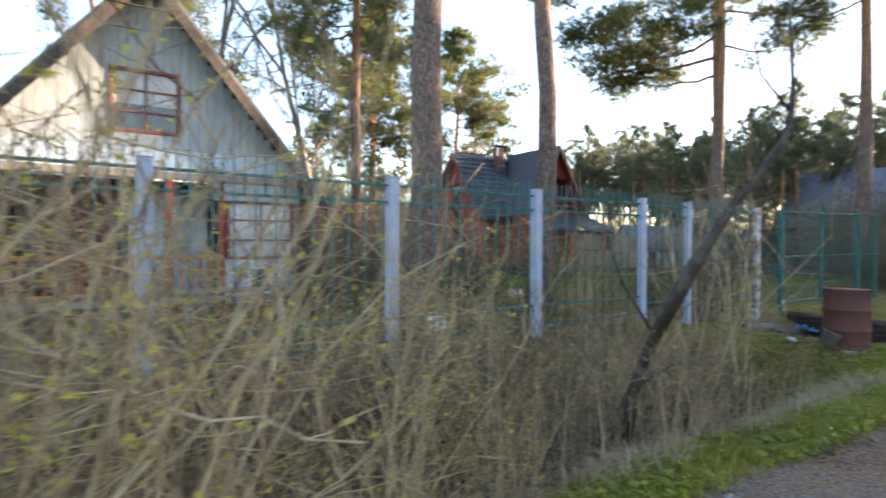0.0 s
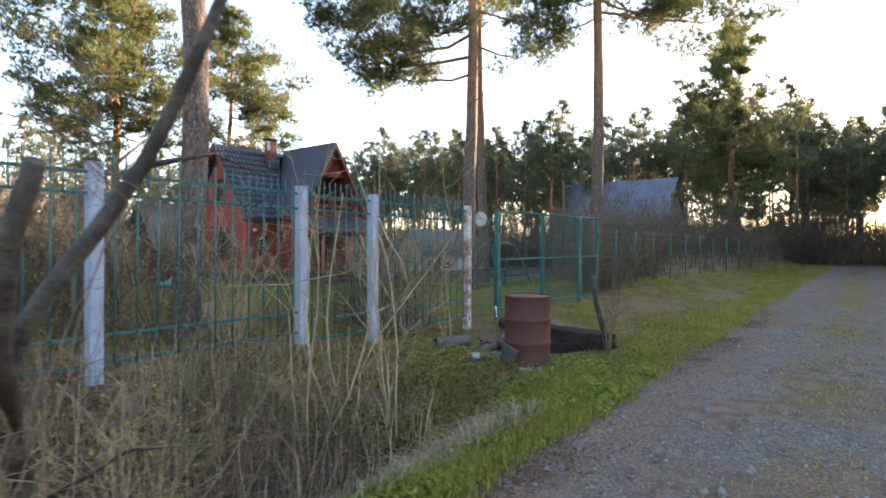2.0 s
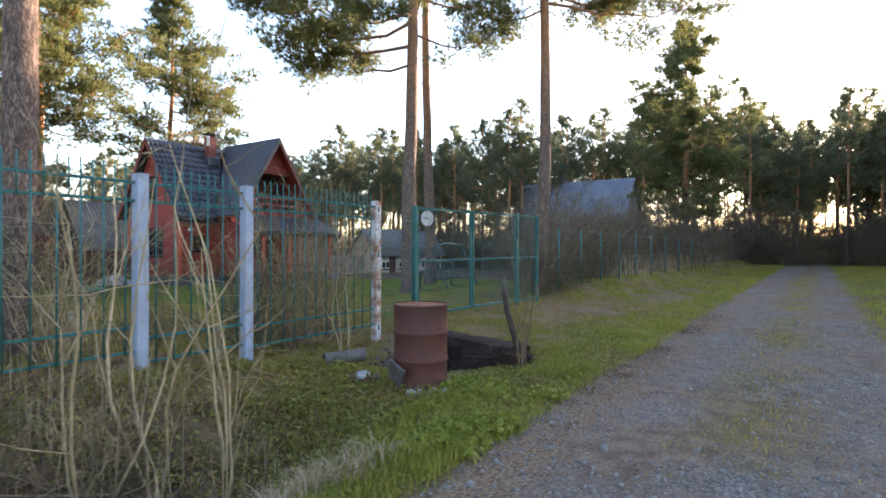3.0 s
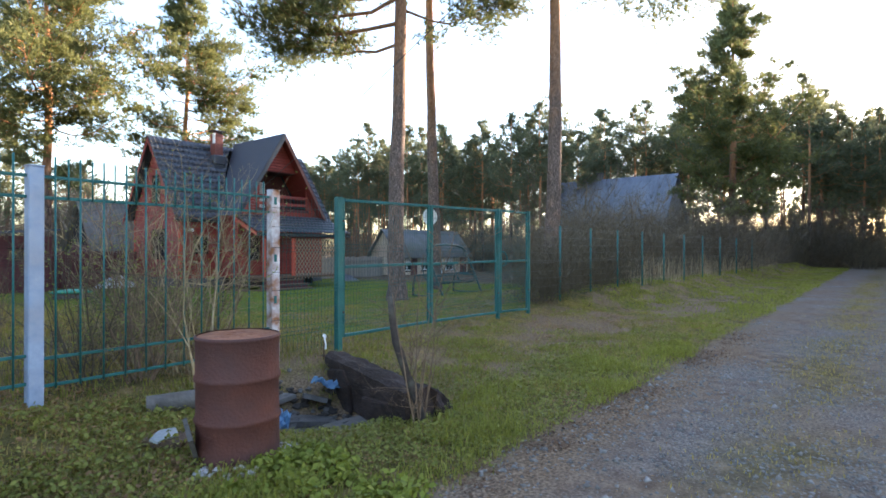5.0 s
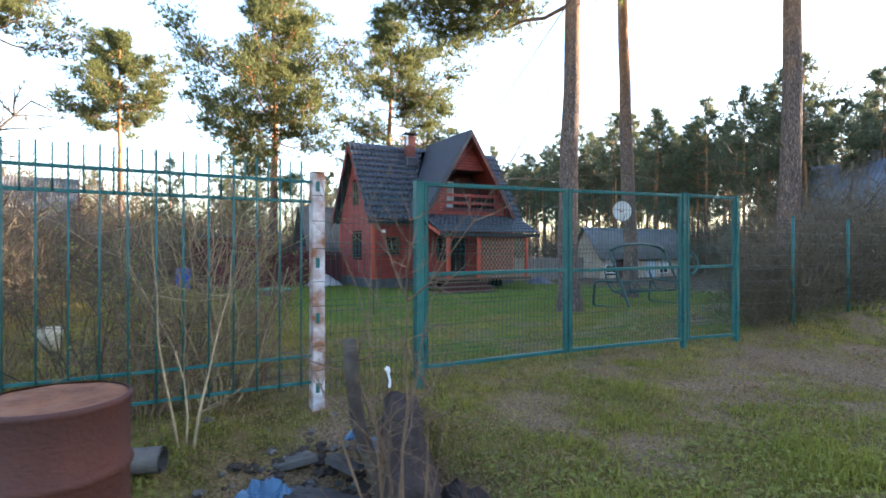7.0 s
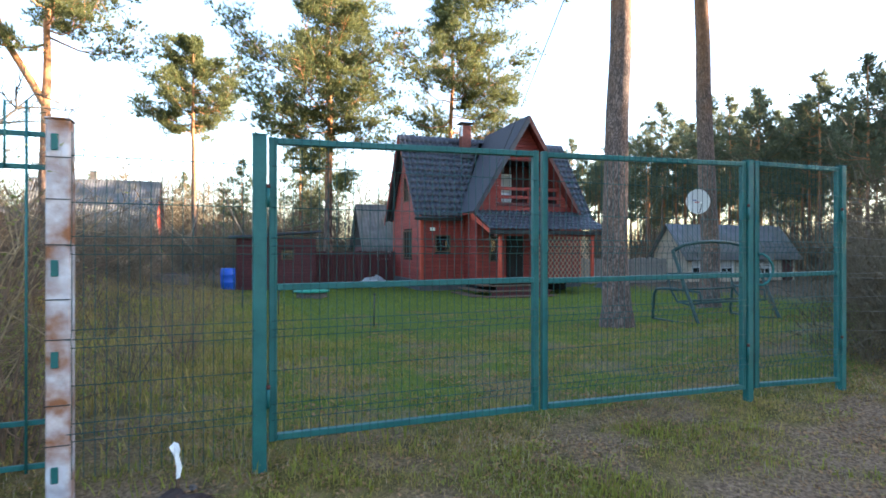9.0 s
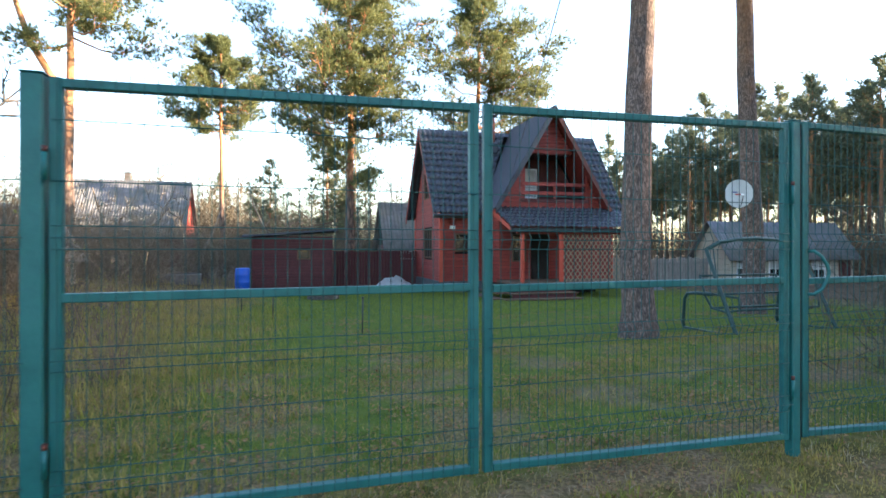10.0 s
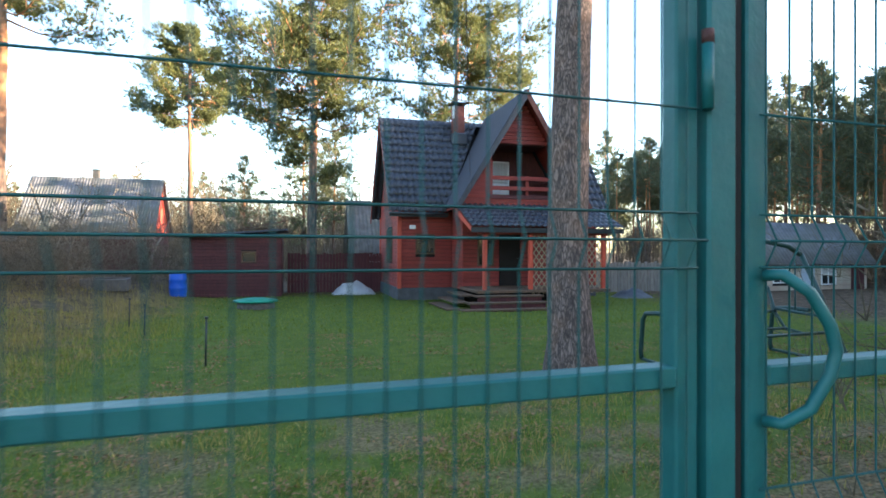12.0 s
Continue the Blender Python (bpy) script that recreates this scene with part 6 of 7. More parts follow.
def gabled_hut(name, label, x0, x1, y0, y1, z0, ez, rz_, wall, roof, along="x", over=0.3, gable_mat=None, windows=(), pitch=0.2, chimney=None, doors=()):
    """A plain hut: boarded walls, a gabled corrugated roof with its ridge along x or y, windows (x, z, w, h) in the wall at y0."""
    e = thing(name, (0, 0, 0), 0, label, "house")
    bm = bmesh.new()
    box(bm, x0 + 0.06, y0 + 0.06, z0, x1 - 0.06, y1 - 0.06, ez)
    part("core", bm, DARK, e)
    holes = [(x, z, x + w_, z + h_) for x, z, w_, h_ in windows]
    board_wall_x(e, x0, x1, y0 + 0.05, z0, ez, h=0.22, material=wall, holes=holes)
    board_wall_y(e, y0, y1, x0 + 0.05, z0, ez, h=0.3, material=wall)
    board_wall_y(e, y0, y1, x1 - 0.05, z0, ez, h=0.4, out=1, material=wall)
    for x, z, w_, h_ in windows:
        window_unit(e, pose(x, y0 + 0.02, z), w_, h_, WHITE_PAINT, (1, 1), curtain=True)
    for x, z, w_, h_, m_ in doors:
        part("door", bevelled(x, y0 - 0.02, z, x + w_, y0 + 0.015, z + h_, 0.008), m_, e)
    if along == "x":
        m_ = (y0 + y1) / 2
        d = (rz_ - ez) / (m_ - y0)
        for ya in (y0 - over, y1 + over):
            part("roof", corrugated(bmesh.new(), x0 - over, x1 + over, (ya, ez - over * d), (m_, rz_), pitch, 0.04, 1, 0.03), roof, e)
        for x in (x0, x1 - 0.05):
            bm = bmesh.new()
            slab(bm, [(x, y0, ez), (x, y1, ez), (x, m_, rz_ - 0.06)], (0.05, 0, 0))
            part("gable", bm, gable_mat or wall, e)
    else:
        m_ = (x0 + x1) / 2
        d = (rz_ - ez) / (m_ - x0)
        for xa in (x0 - over, x1 + over):
            bm = corrugated(bmesh.new(), y0 - over, y1 + over, (xa, ez - over * d), (m_, rz_), pitch, 0.05, 1, 0.03)
            for v in bm.verts:
                v.co = Vector((v.co.y, v.co.x, v.co.z))
            part("roof", bm, roof, e)
        for y in (y0, y1 - 0.05):
            bm = bmesh.new()
            slab(bm, [(x0, y, ez), (x1, y, ez), (m_, y, rz_ - 0.06)], (0, 0.05, 0))
            part("gable", bm, gable_mat or wall, e)
    if chimney:
        cx, cy, cz = chimney
        part("chimney", bevelled(cx - 0.22, cy - 0.22, cz - 1.2, cx + 0.22, cy + 0.22, cz, 0.02), CONCRETE, e)
        part("chimney_cap", bevelled(cx - 0.28, cy - 0.28, cz, cx + 0.28, cy + 0.28, cz + 0.08, 0.01), GRATE, e)
    return e


gabled_hut("cottage", "cottage with a grey corrugated roof and red gable beyond the garden", -4.2, 4.3, 49.2, 55, -0.8, 2.7, 7.0, MAROON, SLATE, gable_mat=RED_TRIM, chimney=(-0.3, 52.5, 7.6))
gabled_hut("small_barn", "small dark barn with a weathered tin roof behind a fence", 17.7, 21.5, 32.0, 36, -0.6, 1.7, 4.1, MAROON, SLATE, windows=((18.3, 0.9, 0.8, 0.7),), gable_mat=DARK)
gabled_hut("cream_cottage", "low cream cottage with a blue-grey roof across the lawn", 34.0, 42.0, 25.8, 28.4, -0.8, 1.25, 2.9, CREAM, SLATE, windows=((34.4, 0.0, 1.1, 1.0), (36.4, 0.0, 0.9, 0.9), (39.2, -0.1, 0.9, 1.0)),
           doors=((35.3, -0.7, 0.7, 1.8, MAROON), (38.0, -0.7, 0.8, 1.8, PALE_BLUE), (41.0, -0.7, 0.8, 1.8, MAROON)))
gabled_hut("grey_barn", "large weathered house with a steep dull metal roof", 49.3, 56.5, 13.2, 23.2, -0.3, 3.2, 7.6, GREY_WOOD, TIN, along="y", pitch=0.3, windows=((50.5, 1.2, 0.9, 1.1),), gable_mat=GREY_WOOD, chimney=(53.0, 19.5, 8.1))
gabled_hut("low_shed", "low brown shed among bare bushes", -1.5, 3.2, 30.0, 33.0, -0.7, 2.0, 3.4, BROWN_WOOD, SLATE, along="y", gable_mat=GREY_WOOD)
kn = thing("well_house", (5.2, 23.2, gz(5.2, 23.2)), -18, "small well cover with a grey board gable roof", "well house")
part("box", bevelled(-0.6, -0.5, -0.05, 0.6, 0.5, 0.75, 0.02), CREAM, kn)
for s in (-1, 1):
    bm = bmesh.new()
    slab(bm, [(0, -0.7, 1.95), (s * 0.85, -0.7, 0.7), (s * 0.85, 0.7, 0.7), (0, 0.7, 1.95)], (0.02 * s, 0, 0.04))
    part("roof", bm, GREY_WOOD, kn)
bm = bmesh.new()
slab(bm, [(-0.62, -0.5, 0.75), (0.62, -0.5, 0.75), (0, -0.5, 1.7)], (0, 1.0, 0))
part("gable", bm, CREAM, kn)
gf = thing("grey_fence", (0, 0, 0), 0, "silvered grey board fence across the lawn", "fence")
for i in range(34):
    x = 27.6 + i * 0.17
    part("fence_board", bevelled(x, 26.6, -0.75, x + 0.15, 26.625, 1.0 + random.uniform(-0.05, 0.05), 0.006), GREY_WOOD, gf)
part("fence_rail", bevelled(27.6, 26.56, 0.7, 33.4, 26.6, 0.8, 0.006), GREY_WOOD, gf)
bx = thing("concrete_planter", (8.6, 26.3, gz(8.6, 26.3)), 8, "rough pale concrete planter in the kitchen garden", "planter")
part("wall", bevelled(-0.7, -0.5, -0.05, 0.7, 0.5, 0.4, 0.03), CONCRETE, bx)
part("soil", bevelled(-0.62, -0.42, 0.38, 0.62, 0.42, 0.42, 0.02), mat("dark_soil", (0.05, 0.035, 0.025), rough=0.95, bump=0.4), bx)
yb = thing("pale_bucket", (8.26, 9.65, gz(8.26, 9.65)), 0, "pale plastic bucket standing in the garden", "bucket")
bm = bmesh.new()
tube(bm, [(0, 0, -0.02), (0, 0, 0.3), (0, 0, 0.31), (0, 0, 0.26)], [0.13, 0.17, 0.15, 0.13], 16)
part("body", bm, mat("pale_plastic", (0.55, 0.5, 0.36), rough=0.5, bump=0.03), yb)
for x, y in ((14.05, 12.6), (11.5, 18.5), (12.4, 16.2)):
    s_ = thing("garden_stake", (x, y, gz(x, y)), 0, "short dark steel stake standing in the lawn", "stake", "garden stakes")
    bm = bmesh.new()
    tube(bm, [(0, 0, -0.1), (0.01, 0, 0.62)], 0.014, 6)
    part("rod", bm, STEEL_DARK, s_)
    bm = bmesh.new()
    tube(bm, [(0.01, 0, 0.62), (0.01, 0, 0.65)], 0.025, 6)
    part("knob", bm, STEEL_DARK, s_)

# ---- bare shrubs and saplings ----
def shrub_mesh(seed, stems, height, spread, r0, material, levels=2, twigs=5, bend=0.3, sides=4, lean=(0, 0), buds=0, droop=0.0):
    """Bare branching stems; with buds, a second mesh of small leaf buds along the twigs."""
    rg = np.random.RandomState(seed)
    V, Fc, tips = [], [], []

    def grow(p, d, ln, r, lev):
        m = 5 if lev else 7
        pts = [np.array(p)]
        for i in range(m - 1):
            d = d + rg.normal(0, bend * 0.35, 3) + np.array([0, 0, 0.05 - droop * (lev > 0)])
            d /= np.linalg.norm(d)
            pts.append(pts[-1] + d * ln / (m - 1))
        arrays_tube(V, Fc, pts, r * np.linspace(1, 0.3, m), sides if lev == 0 else 3)
        if lev < levels:
            for _ in range(rg.poisson(twigs)):
                i = rg.randint(1, m)
                dd = d + rg.normal(0, 0.75, 3)
                dd /= np.linalg.norm(dd)
                grow(pts[i], dd, ln * rg.uniform(0.22, 0.55), r * 0.5, lev + 1)
        for i in range(1, m):
            if rg.rand() < 0.8:
                tips.append(pts[i])
    for _ in range(stems):
        a = rg.uniform(0, 2 * math.pi)
        o = np.array([math.cos(a), math.sin(a), 0]) * rg.uniform(0, 0.12) * spread
        d = np.array([math.cos(a) * rg.uniform(0, 0.5) * spread / height * 1.6 + lean[0], math.sin(a) * rg.uniform(0, 0.5) * spread / height * 1.6 + lean[1], 1.0])
        d /= np.linalg.norm(d)
        o[2] = -0.08
        grow(o, d, height * rg.uniform(0.6, 1.1), r0 * rg.uniform(0.6, 1.2), 0)
    me = from_arrays("branching", np.vstack(V), np.vstack(Fc), material, True)
    bud = None
    if buds:
        t = np.array(tips)[rg.randint(0, len(tips), buds)] + rg.normal(0, 0.012, (buds, 3))
        tv, tf = tufts(rg, t, rg.normal(0, 1, (buds, 3)) + np.array([0, 0, 0.5]), 2, 0.028, 0.014)
        bud = from_arrays("budding", tv, tf, BUD)
    return me, bud


def shrub(name, meshes, at, label, category="bush", rz=0.0, scale=1.0, group=""):
    e = thing(name, (at[0], at[1], ground_at(at[0], at[1]) if len(at) < 3 else at[2]), rz, label, category, group)
    e.scale = (scale, scale, scale)
    part("branching", meshes[0], None, e)
    if meshes[1]:
        tagged(part("budding", meshes[1], None, e), "small yellow leaf buds", kind="stuff")
    return e


WILLOW = "budding willow shrub with tan stems and yellow buds"
wil = [shrub_mesh(300 + i, 7, 2.3, 0.9, 0.011, TWIG_PALE if i != 1 else TWIG_BROWN, 2, 5, 0.35, buds=260) for i in range(3)]
for i, (x, y, s) in enumerate(((-0.25, 2.1, 1.15), (0.15, 2.45, 1.2), (-0.6, 2.6, 1.2), (0.8, 1.95, 0.62), (-0.1, 3.1, 1.2), (1.35, 2.6, 0.7), (2.0, 2.45, 0.55), (0.9, 3.2, 0.8), (-1.2, 2.9, 1.2))):
    shrub("willow_shrub", wil[i % 3], (x, y), WILLOW, rz=i * 67, scale=s, group="willow shrubs")

near = [shrub_mesh(310 + i, 11, 2.5, 1.5, 0.013, TWIG_PALE, 2, 6, 0.55, sides=5, buds=290) for i in range(2)]
for i, (x, y, s) in enumerate(((-0.35, 2.35, 1.0), (0.2, 2.2, 0.85), (-0.75, 2.7, 1.1), (0.45, 2.75, 0.9), (-1.1, 2.4, 1.0))):
    shrub("willow_shrub", near[i % 2], (x, y), "tall budding willow shrub with many tan stems", rz=i * 73, scale=s, group="willow shrubs")
for i in range(18):
    x, y = 0.3 + 0.2 * i + 0.35 * math.sin(i * 2.3), 3.0 + 0.75 * math.sin(i * 1.7)
    shrub("willow_shrub", wil[i % 3], (x, y), "small budding willow shrub in the ditch", rz=i * 83, scale=0.38 + 0.12 * math.sin(i * 3.1) ** 2, group="willow shrubs")

for i, (x, y, s) in enumerate(((6.0, 3.85, 1.15), (6.55, 4.0, 1.2), (7.05, 3.9, 1.2), (7.35, 4.2, 0.6), (6.3, 2.95, 0.4), (9.69, 5.15, 0.95))):
    e = thing("sapling_clump", (x, y, ground_at(x, y)), i * 51, "clump of bare pale-barked saplings", "bush", "pale saplings")
    e.scale = (s, s, s)
    for j in range(3):
        part("stem", shrub_mesh(320 + 7 * i + j, 1, 2.15, 1.1, 0.0125, TWIG_PALE, 2, 4, 0.4, sides=6)[0], None, e)

thick = [shrub_mesh(340 + i, 10, 1.35, 1.3, 0.0085, (TWIG_PALE, TWIG_BROWN, TWIG_GARDEN, TWIG_GARDEN)[i], 2, 5, 0.95, buds=(120, 0, 0, 60)[i]) for i in range(4)]
rs = random.Random(21)
for i in range(62):
    x, y = rs.uniform(-1.5, 4.3), rs.uniform(2.8, 4.9)
    if (x - 3.5) ** 2 + (y - 2.6) ** 2 < 0.1:
        continue
    shrub("dry_bush", thick[i % 4], (x, y), "tangled bare brown bush in the ditch", rz=rs.uniform(0, 360), scale=rs.uniform(0.4, 0.9), group="ditch bushes")
for i in range(46):
    x, y = rs.uniform(1.6, 6.6), rs.uniform(3.1, 4.9)
    if (x - 3.6) ** 2 + (y - 2.7) ** 2 < 0.15:
        continue
    shrub("dry_bush", thick[i % 4], (x, y), "tangled bare brown bush in the ditch", rz=rs.uniform(0, 360), scale=rs.uniform(0.6, 1.05) * (1 if x < 5.2 else 0.7), group="ditch bushes")
BUD_GREEN = leafy("young_green_leaf", (0.16, 0.2, 0.05), (0.3, 0.32, 0.09), 0.4)
lilac = [shrub_mesh(330 + i, 15, 2.0, 1.5, 0.011, (TWIG_GARDEN, TWIG_BROWN, TWIG_PALE)[i], 3, 4, 0.45, sides=5, buds=(700, 500, 300)[i]) for i in range(3)]
for me in (lilac[0][1], lilac[1][1], lilac[2][1]):
    me.materials.clear()
    me.materials.append(BUD_GREEN)
for i, (x, y, s) in enumerate(((9.45, 5.85, 0.95), (9.95, 5.95, 1.0), (9.0, 6.1, 0.85), (10.3, 6.2, 0.85), (9.7, 6.5, 1.0), (5.3, 7.4, 0.9), (3.7, 6.5, 0.8), (6.3, 8.1, 0.9), (7.4, 8.2, 0.75), (11.0, 9.5, 0.6), (6.7, 6.2, 0.8), (7.6, 6.5, 0.6), (8.2, 7.0, 0.5), (7.1, 7.2, 0.8), (5.9, 6.3, 0.8))):
    shrub("lilac_bush", lilac[(i + 1) % 3], (x, y), "twiggy brown bush breaking into small green leaf by the railing", rz=i * 63, scale=s, group="railing bushes")
garden = [shrub_mesh(360 + i, 13, 2.2, 1.6, 0.01, TWIG_GARDEN, 2, 5, 0.45) for i in range(3)]
for i, (x, y, s) in enumerate(((10.6, 8.2, 0.5), (6.2, 11.5, 0.6), (18.4, 6.25, 0.6), (18.85, 6.3, 0.66), (19.3, 6.25, 0.62), (19.8, 6.3, 0.6), (9.6, 12.4, 0.6), (7.6, 15.5, 0.7), (4.6, 14.2, 0.6), (8.9, 18.5, 0.7), (5.0, 20.5, 0.8), (8.2, 23.5, 0.8), (3.0, 22.5, 0.9),
                               (5.8, 26.0, 1.0), (8.0, 29.5, 1.1), (2.5, 27.5, 1.1), (9.4, 32, 1.2), (6.2, 31.5, 1.2), (0.5, 25, 1.1), (6.7, 21.0, 0.9), (4.0, 24.5, 1.1), (7.2, 26.5, 1.0))):
    shrub("garden_bush", garden[i % 3], (x, y), "bare brown bush in the overgrown garden", rz=i * 77, scale=s, group="garden bushes")
for i in range(46):
    x = rs.uniform(24.5, 64)
    y = rs.uniform(6.6, 11.5) + (x - 24) * 0.06
    shrub("lane_bush", garden[i % 3], (x, y), "leafless bush crowding the wire fence", rz=rs.uniform(0, 360), scale=rs.uniform(1.0, 1.7) if x > 30 else rs.uniform(0.7, 1.1), group="fence bushes")
for i in range(45):
    x, y = rs.uniform(58, 70), rs.uniform(-13, 14)
    shrub("wood_bush", garden[i % 3], (x, y), "bare undergrowth at the wood's edge", rz=rs.uniform(0, 360), scale=rs.uniform(1.4, 2.6), group="wood undergrowth")
for i in range(44):
    x, y = rs.uniform(29, 66), rs.uniform(24, 40)
    if 32 < x < 44 and y < 32:
        continue
    shrub("wood_bush", garden[i % 3], (x, y), "bare undergrowth at the wood's edge", rz=rs.uniform(0, 360), scale=rs.uniform(1.2, 2.0), group="wood undergrowth")
for i in range(30):
    x, y = rs.uniform(-14, 30), rs.uniform(36, 62)
    if -5.5 < x < 6 and 46 < y < 57:
        continue
    shrub("garden_thicket", garden[i % 3], (x, y), "bare brown thicket among far gardens", rz=rs.uniform(0, 360), scale=rs.uniform(1.2, 2.2), group="far thickets")
for i in range(14):
    x = rs.uniform(14, 55)
    shrub("verge_bush", garden[i % 3], (x, rs.uniform(-8.5, -4.8)), "bare bush on the far verge of the lane", rz=rs.uniform(0, 360), scale=rs.uniform(0.7, 1.3), group="verge bushes")


def thicket_mesh(seed, n, w, h):
    """A dense tangle of fine bare twigs round a few stems."""
    rg = np.random.RandomState(seed)
    c = rg.normal(0, 1, (n, 3)) * np.array([w * 0.42, w * 0.42, h * 0.3]) + np.array([0, 0, h * 0.42])
    c[:, 2] = np.abs(c[:, 2])
    d = rg.normal(0, 0.45, (n, 3)) + np.array([0, 0, 0.8]) + c * np.array([0.25, 0.25, 0])
    tv, tf = tufts(rg, c, d, 3, 0.55, 0.014)
    return from_arrays("twig_mass", tv, tf, TWIG_THICKET)


THICK = [thicket_mesh(500 + i, 1100, 2.2, 2.4) for i in range(3)]


dense = [thicket_mesh(510 + i, 520, 1.5, 2.0) for i in range(2)]
for me in dense:
    me.materials.clear()
    me.materials.append(TWIG_GARDEN)
for i, (x, y, s_) in enumerate(((9.7, 7.0, 0.45), (20.3, 6.5, 0.7), (21.0, 6.6, 0.75), (21.7, 6.55, 0.7), (22.7, 6.6, 0.8), (23.4, 6.7, 0.8), (24.1, 6.6, 0.8), (18.55, 6.35, 0.62), (19.1, 6.35, 0.66), (19.7, 6.4, 0.6), (3.2, 8.6, 0.7), (5.6, 8.2, 0.6))):
    e = thing("hedge_bush", (x, y, ground_at(x, y)), i * 57, "dense leafless olive-brown bush behind the fence", "bush", "hedge bushes")
    e.scale = (s_, s_, s_)
    part("twig_mass", dense[i % 2], None, e)
    part("branching", garden[i % 3][0], None, e)


def thicket(x, y, i, scale, label, group):
    e = thing("thicket", (x, y, ground_at(x, y)), i * 57, label, "bush", group)
    e.scale = (scale, scale, scale)
    part("twig_mass", THICK[i % 3], None, e)
    part("branching", garden[i % 3][0], None, e)


for i in range(34):
    thicket(rs.uniform(62, 84), rs.uniform(-14, 15), i, rs.uniform(1.3, 2.1), "bare brown thicket closing the end of the lane", "lane end thickets")
for i in range(16):
    thicket(26 + i * 2.3 + rs.uniform(-0.7, 0.7), rs.uniform(7.0, 10.5), i, rs.uniform(0.9, 1.5), "bare brown thicket behind the wire fence", "fence thickets")
for i in range(12):
    thicket(rs.uniform(44, 64), rs.uniform(22, 34), i, rs.uniform(1.2, 1.8), "bare brown thicket at the wood's edge", "wood thickets")
for i, (x, y, s_) in enumerate(((7.6, 24.5, 0.7), (5.3, 23.2, 0.9), (3.4, 25.5, 1.1), (6.4, 28.0, 1.0), (4.6, 30.0, 1.2), (8.6, 31.0, 1.0), (1.5, 23.0, 1.0))):
    thicket(x, y, i, s_, "bare brown thicket in the overgrown garden", "garden thickets")
for i in range(18):
    thicket(4.2 + (3.4 - 0.09 * i) * ((i * 0.618) % 1), 10.5 + 0.5 * i, i, 0.6 + 0.45 * ((i * 0.37) % 1), "bare olive-brown thicket in the overgrown garden", "garden thickets")
for i in range(14):
    thicket(rs.uniform(-14, 32), rs.uniform(38, 60), i, rs.uniform(1.0, 1.8), "bare brown thicket among far gardens", "far garden thickets") if i % 7 != 3 else None


# far belt of leafless woodland beyond the gardens
def belt(seed, a0, a1, d0, d1, count, h0, h1):
    rg = np.random.RandomState(seed)
    V, Fc = [], []
    for i in range(count):
        a, d, h = math.radians(rg.uniform(a0, a1)), rg.uniform(d0, d1), rg.uniform(h0, h1)
        x, y = 12 + d * math.cos(a), d * math.sin(a)
        u = np.linspace(0, 1, 6)
        stem = np.stack([x + np.cumsum(rg.normal(0, 0.12, 6)), y + np.cumsum(rg.normal(0, 0.12, 6)), ground_at(x, y) - 0.2 + h * u], -1)
        arrays_tube(V, Fc, stem, 0.012 * h * (1 - 0.85 * u) + 0.01, 4)
        for _ in range(40):
            q = rg.uniform(0.12, 1.0)
            b0 = np.array([np.interp(q, u, stem[:, j]) for j in range(3)])
            dd = np.array([rg.normal(0, 0.8), rg.normal(0, 0.8), rg.uniform(0.1, 1.2)])
            ln = h * rg.uniform(0.08, 0.28) * (1.2 - 0.6 * q)
            mid = b0 + dd * ln * 0.5
            arrays_tube(V, Fc, [b0, mid, mid + (dd + rg.normal(0, 0.35, 3)) * ln * 0.5], [0.045, 0.036, 0.018], 3)
        n = 260
        c = np.array([x, y, ground_at(x, y) + 0.55 * h]) + rg.normal(0, 1, (n, 3)) * np.array([0.16, 0.16, 0.2]) * h
        w = np.array([rg.normal(0, 0.5, n), rg.normal(0, 0.5, n), rg.uniform(0.3, 1.0, n)]).T
        side = np.cross(w, rg.normal(0, 1, (n, 3)))
        side *= 0.022 / (np.linalg.norm(side, axis=1, keepdims=True) + 1e-9)
        base = sum(len(a_) for a_ in V)
        V.append(np.stack([c - side, c + side, c + side * 0.4 + w, c - side * 0.4 + w], 1).reshape(-1, 3))
        Fc.append(base + np.arange(4 * n).reshape(-1, 4))
    return tagged(new("leafless_wood", from_arrays("leafless_wood", np.vstack(V), np.vstack(Fc), TWIG_GARDEN)), "grey-brown leafless woodland beyond the far gardens", "wood", kind="stuff")


belt(604, -14, 14, 82, 98, 50, 3.5, 7.0)
belt(601, 62, 128, 62, 84, 230, 4.5, 10.5)
belt(602, 78, 124, 58, 64, 50, 2.5, 4.5)
belt(603, 14, 58, 84, 100, 150, 3.5, 7.5)

# bare garden trees
bare = [shrub_mesh(380 + i, 1, 4.5, 0.4, 0.09, TWIG_FAR, 3, 6, 0.45, sides=7) for i in range(2)]
for i, (x, y, s) in enumerate(((3.2, 36, 1.0), (6.5, 38.5, 1.1), (8.3, 33.5, 0.8), (36, 12.8, 1.2), (39, 15.5, 1.3), (42.5, 12, 1.2), (45, 16, 1.2), (40, 8.3, 1.0), (34, 9.6, 0.9), (4.2, 20.5, 1.0), (1.2, 19.0, 1.1), (7.3, 26.5, 0.85), (12.3, 40, 1.3), (17.5, 48, 1.7), (22, 52, 1.8), (-3, 42, 1.2), (28, 44, 1.7))):
    shrub("bare_tree", bare[i % 2], (x, y), "leafless fruit tree with crooked limbs", "tree", rz=i * 81, scale=s, group="leafless trees")
birch = shrub_mesh(390, 1, 11, 0.5, 0.11, TWIG_FAR, 3, 9, 0.3, sides=8, droop=0.12)
shrub("birch_tree", birch, (5.7, 16.6), "tall bare birch with fine drooping twigs", "tree")
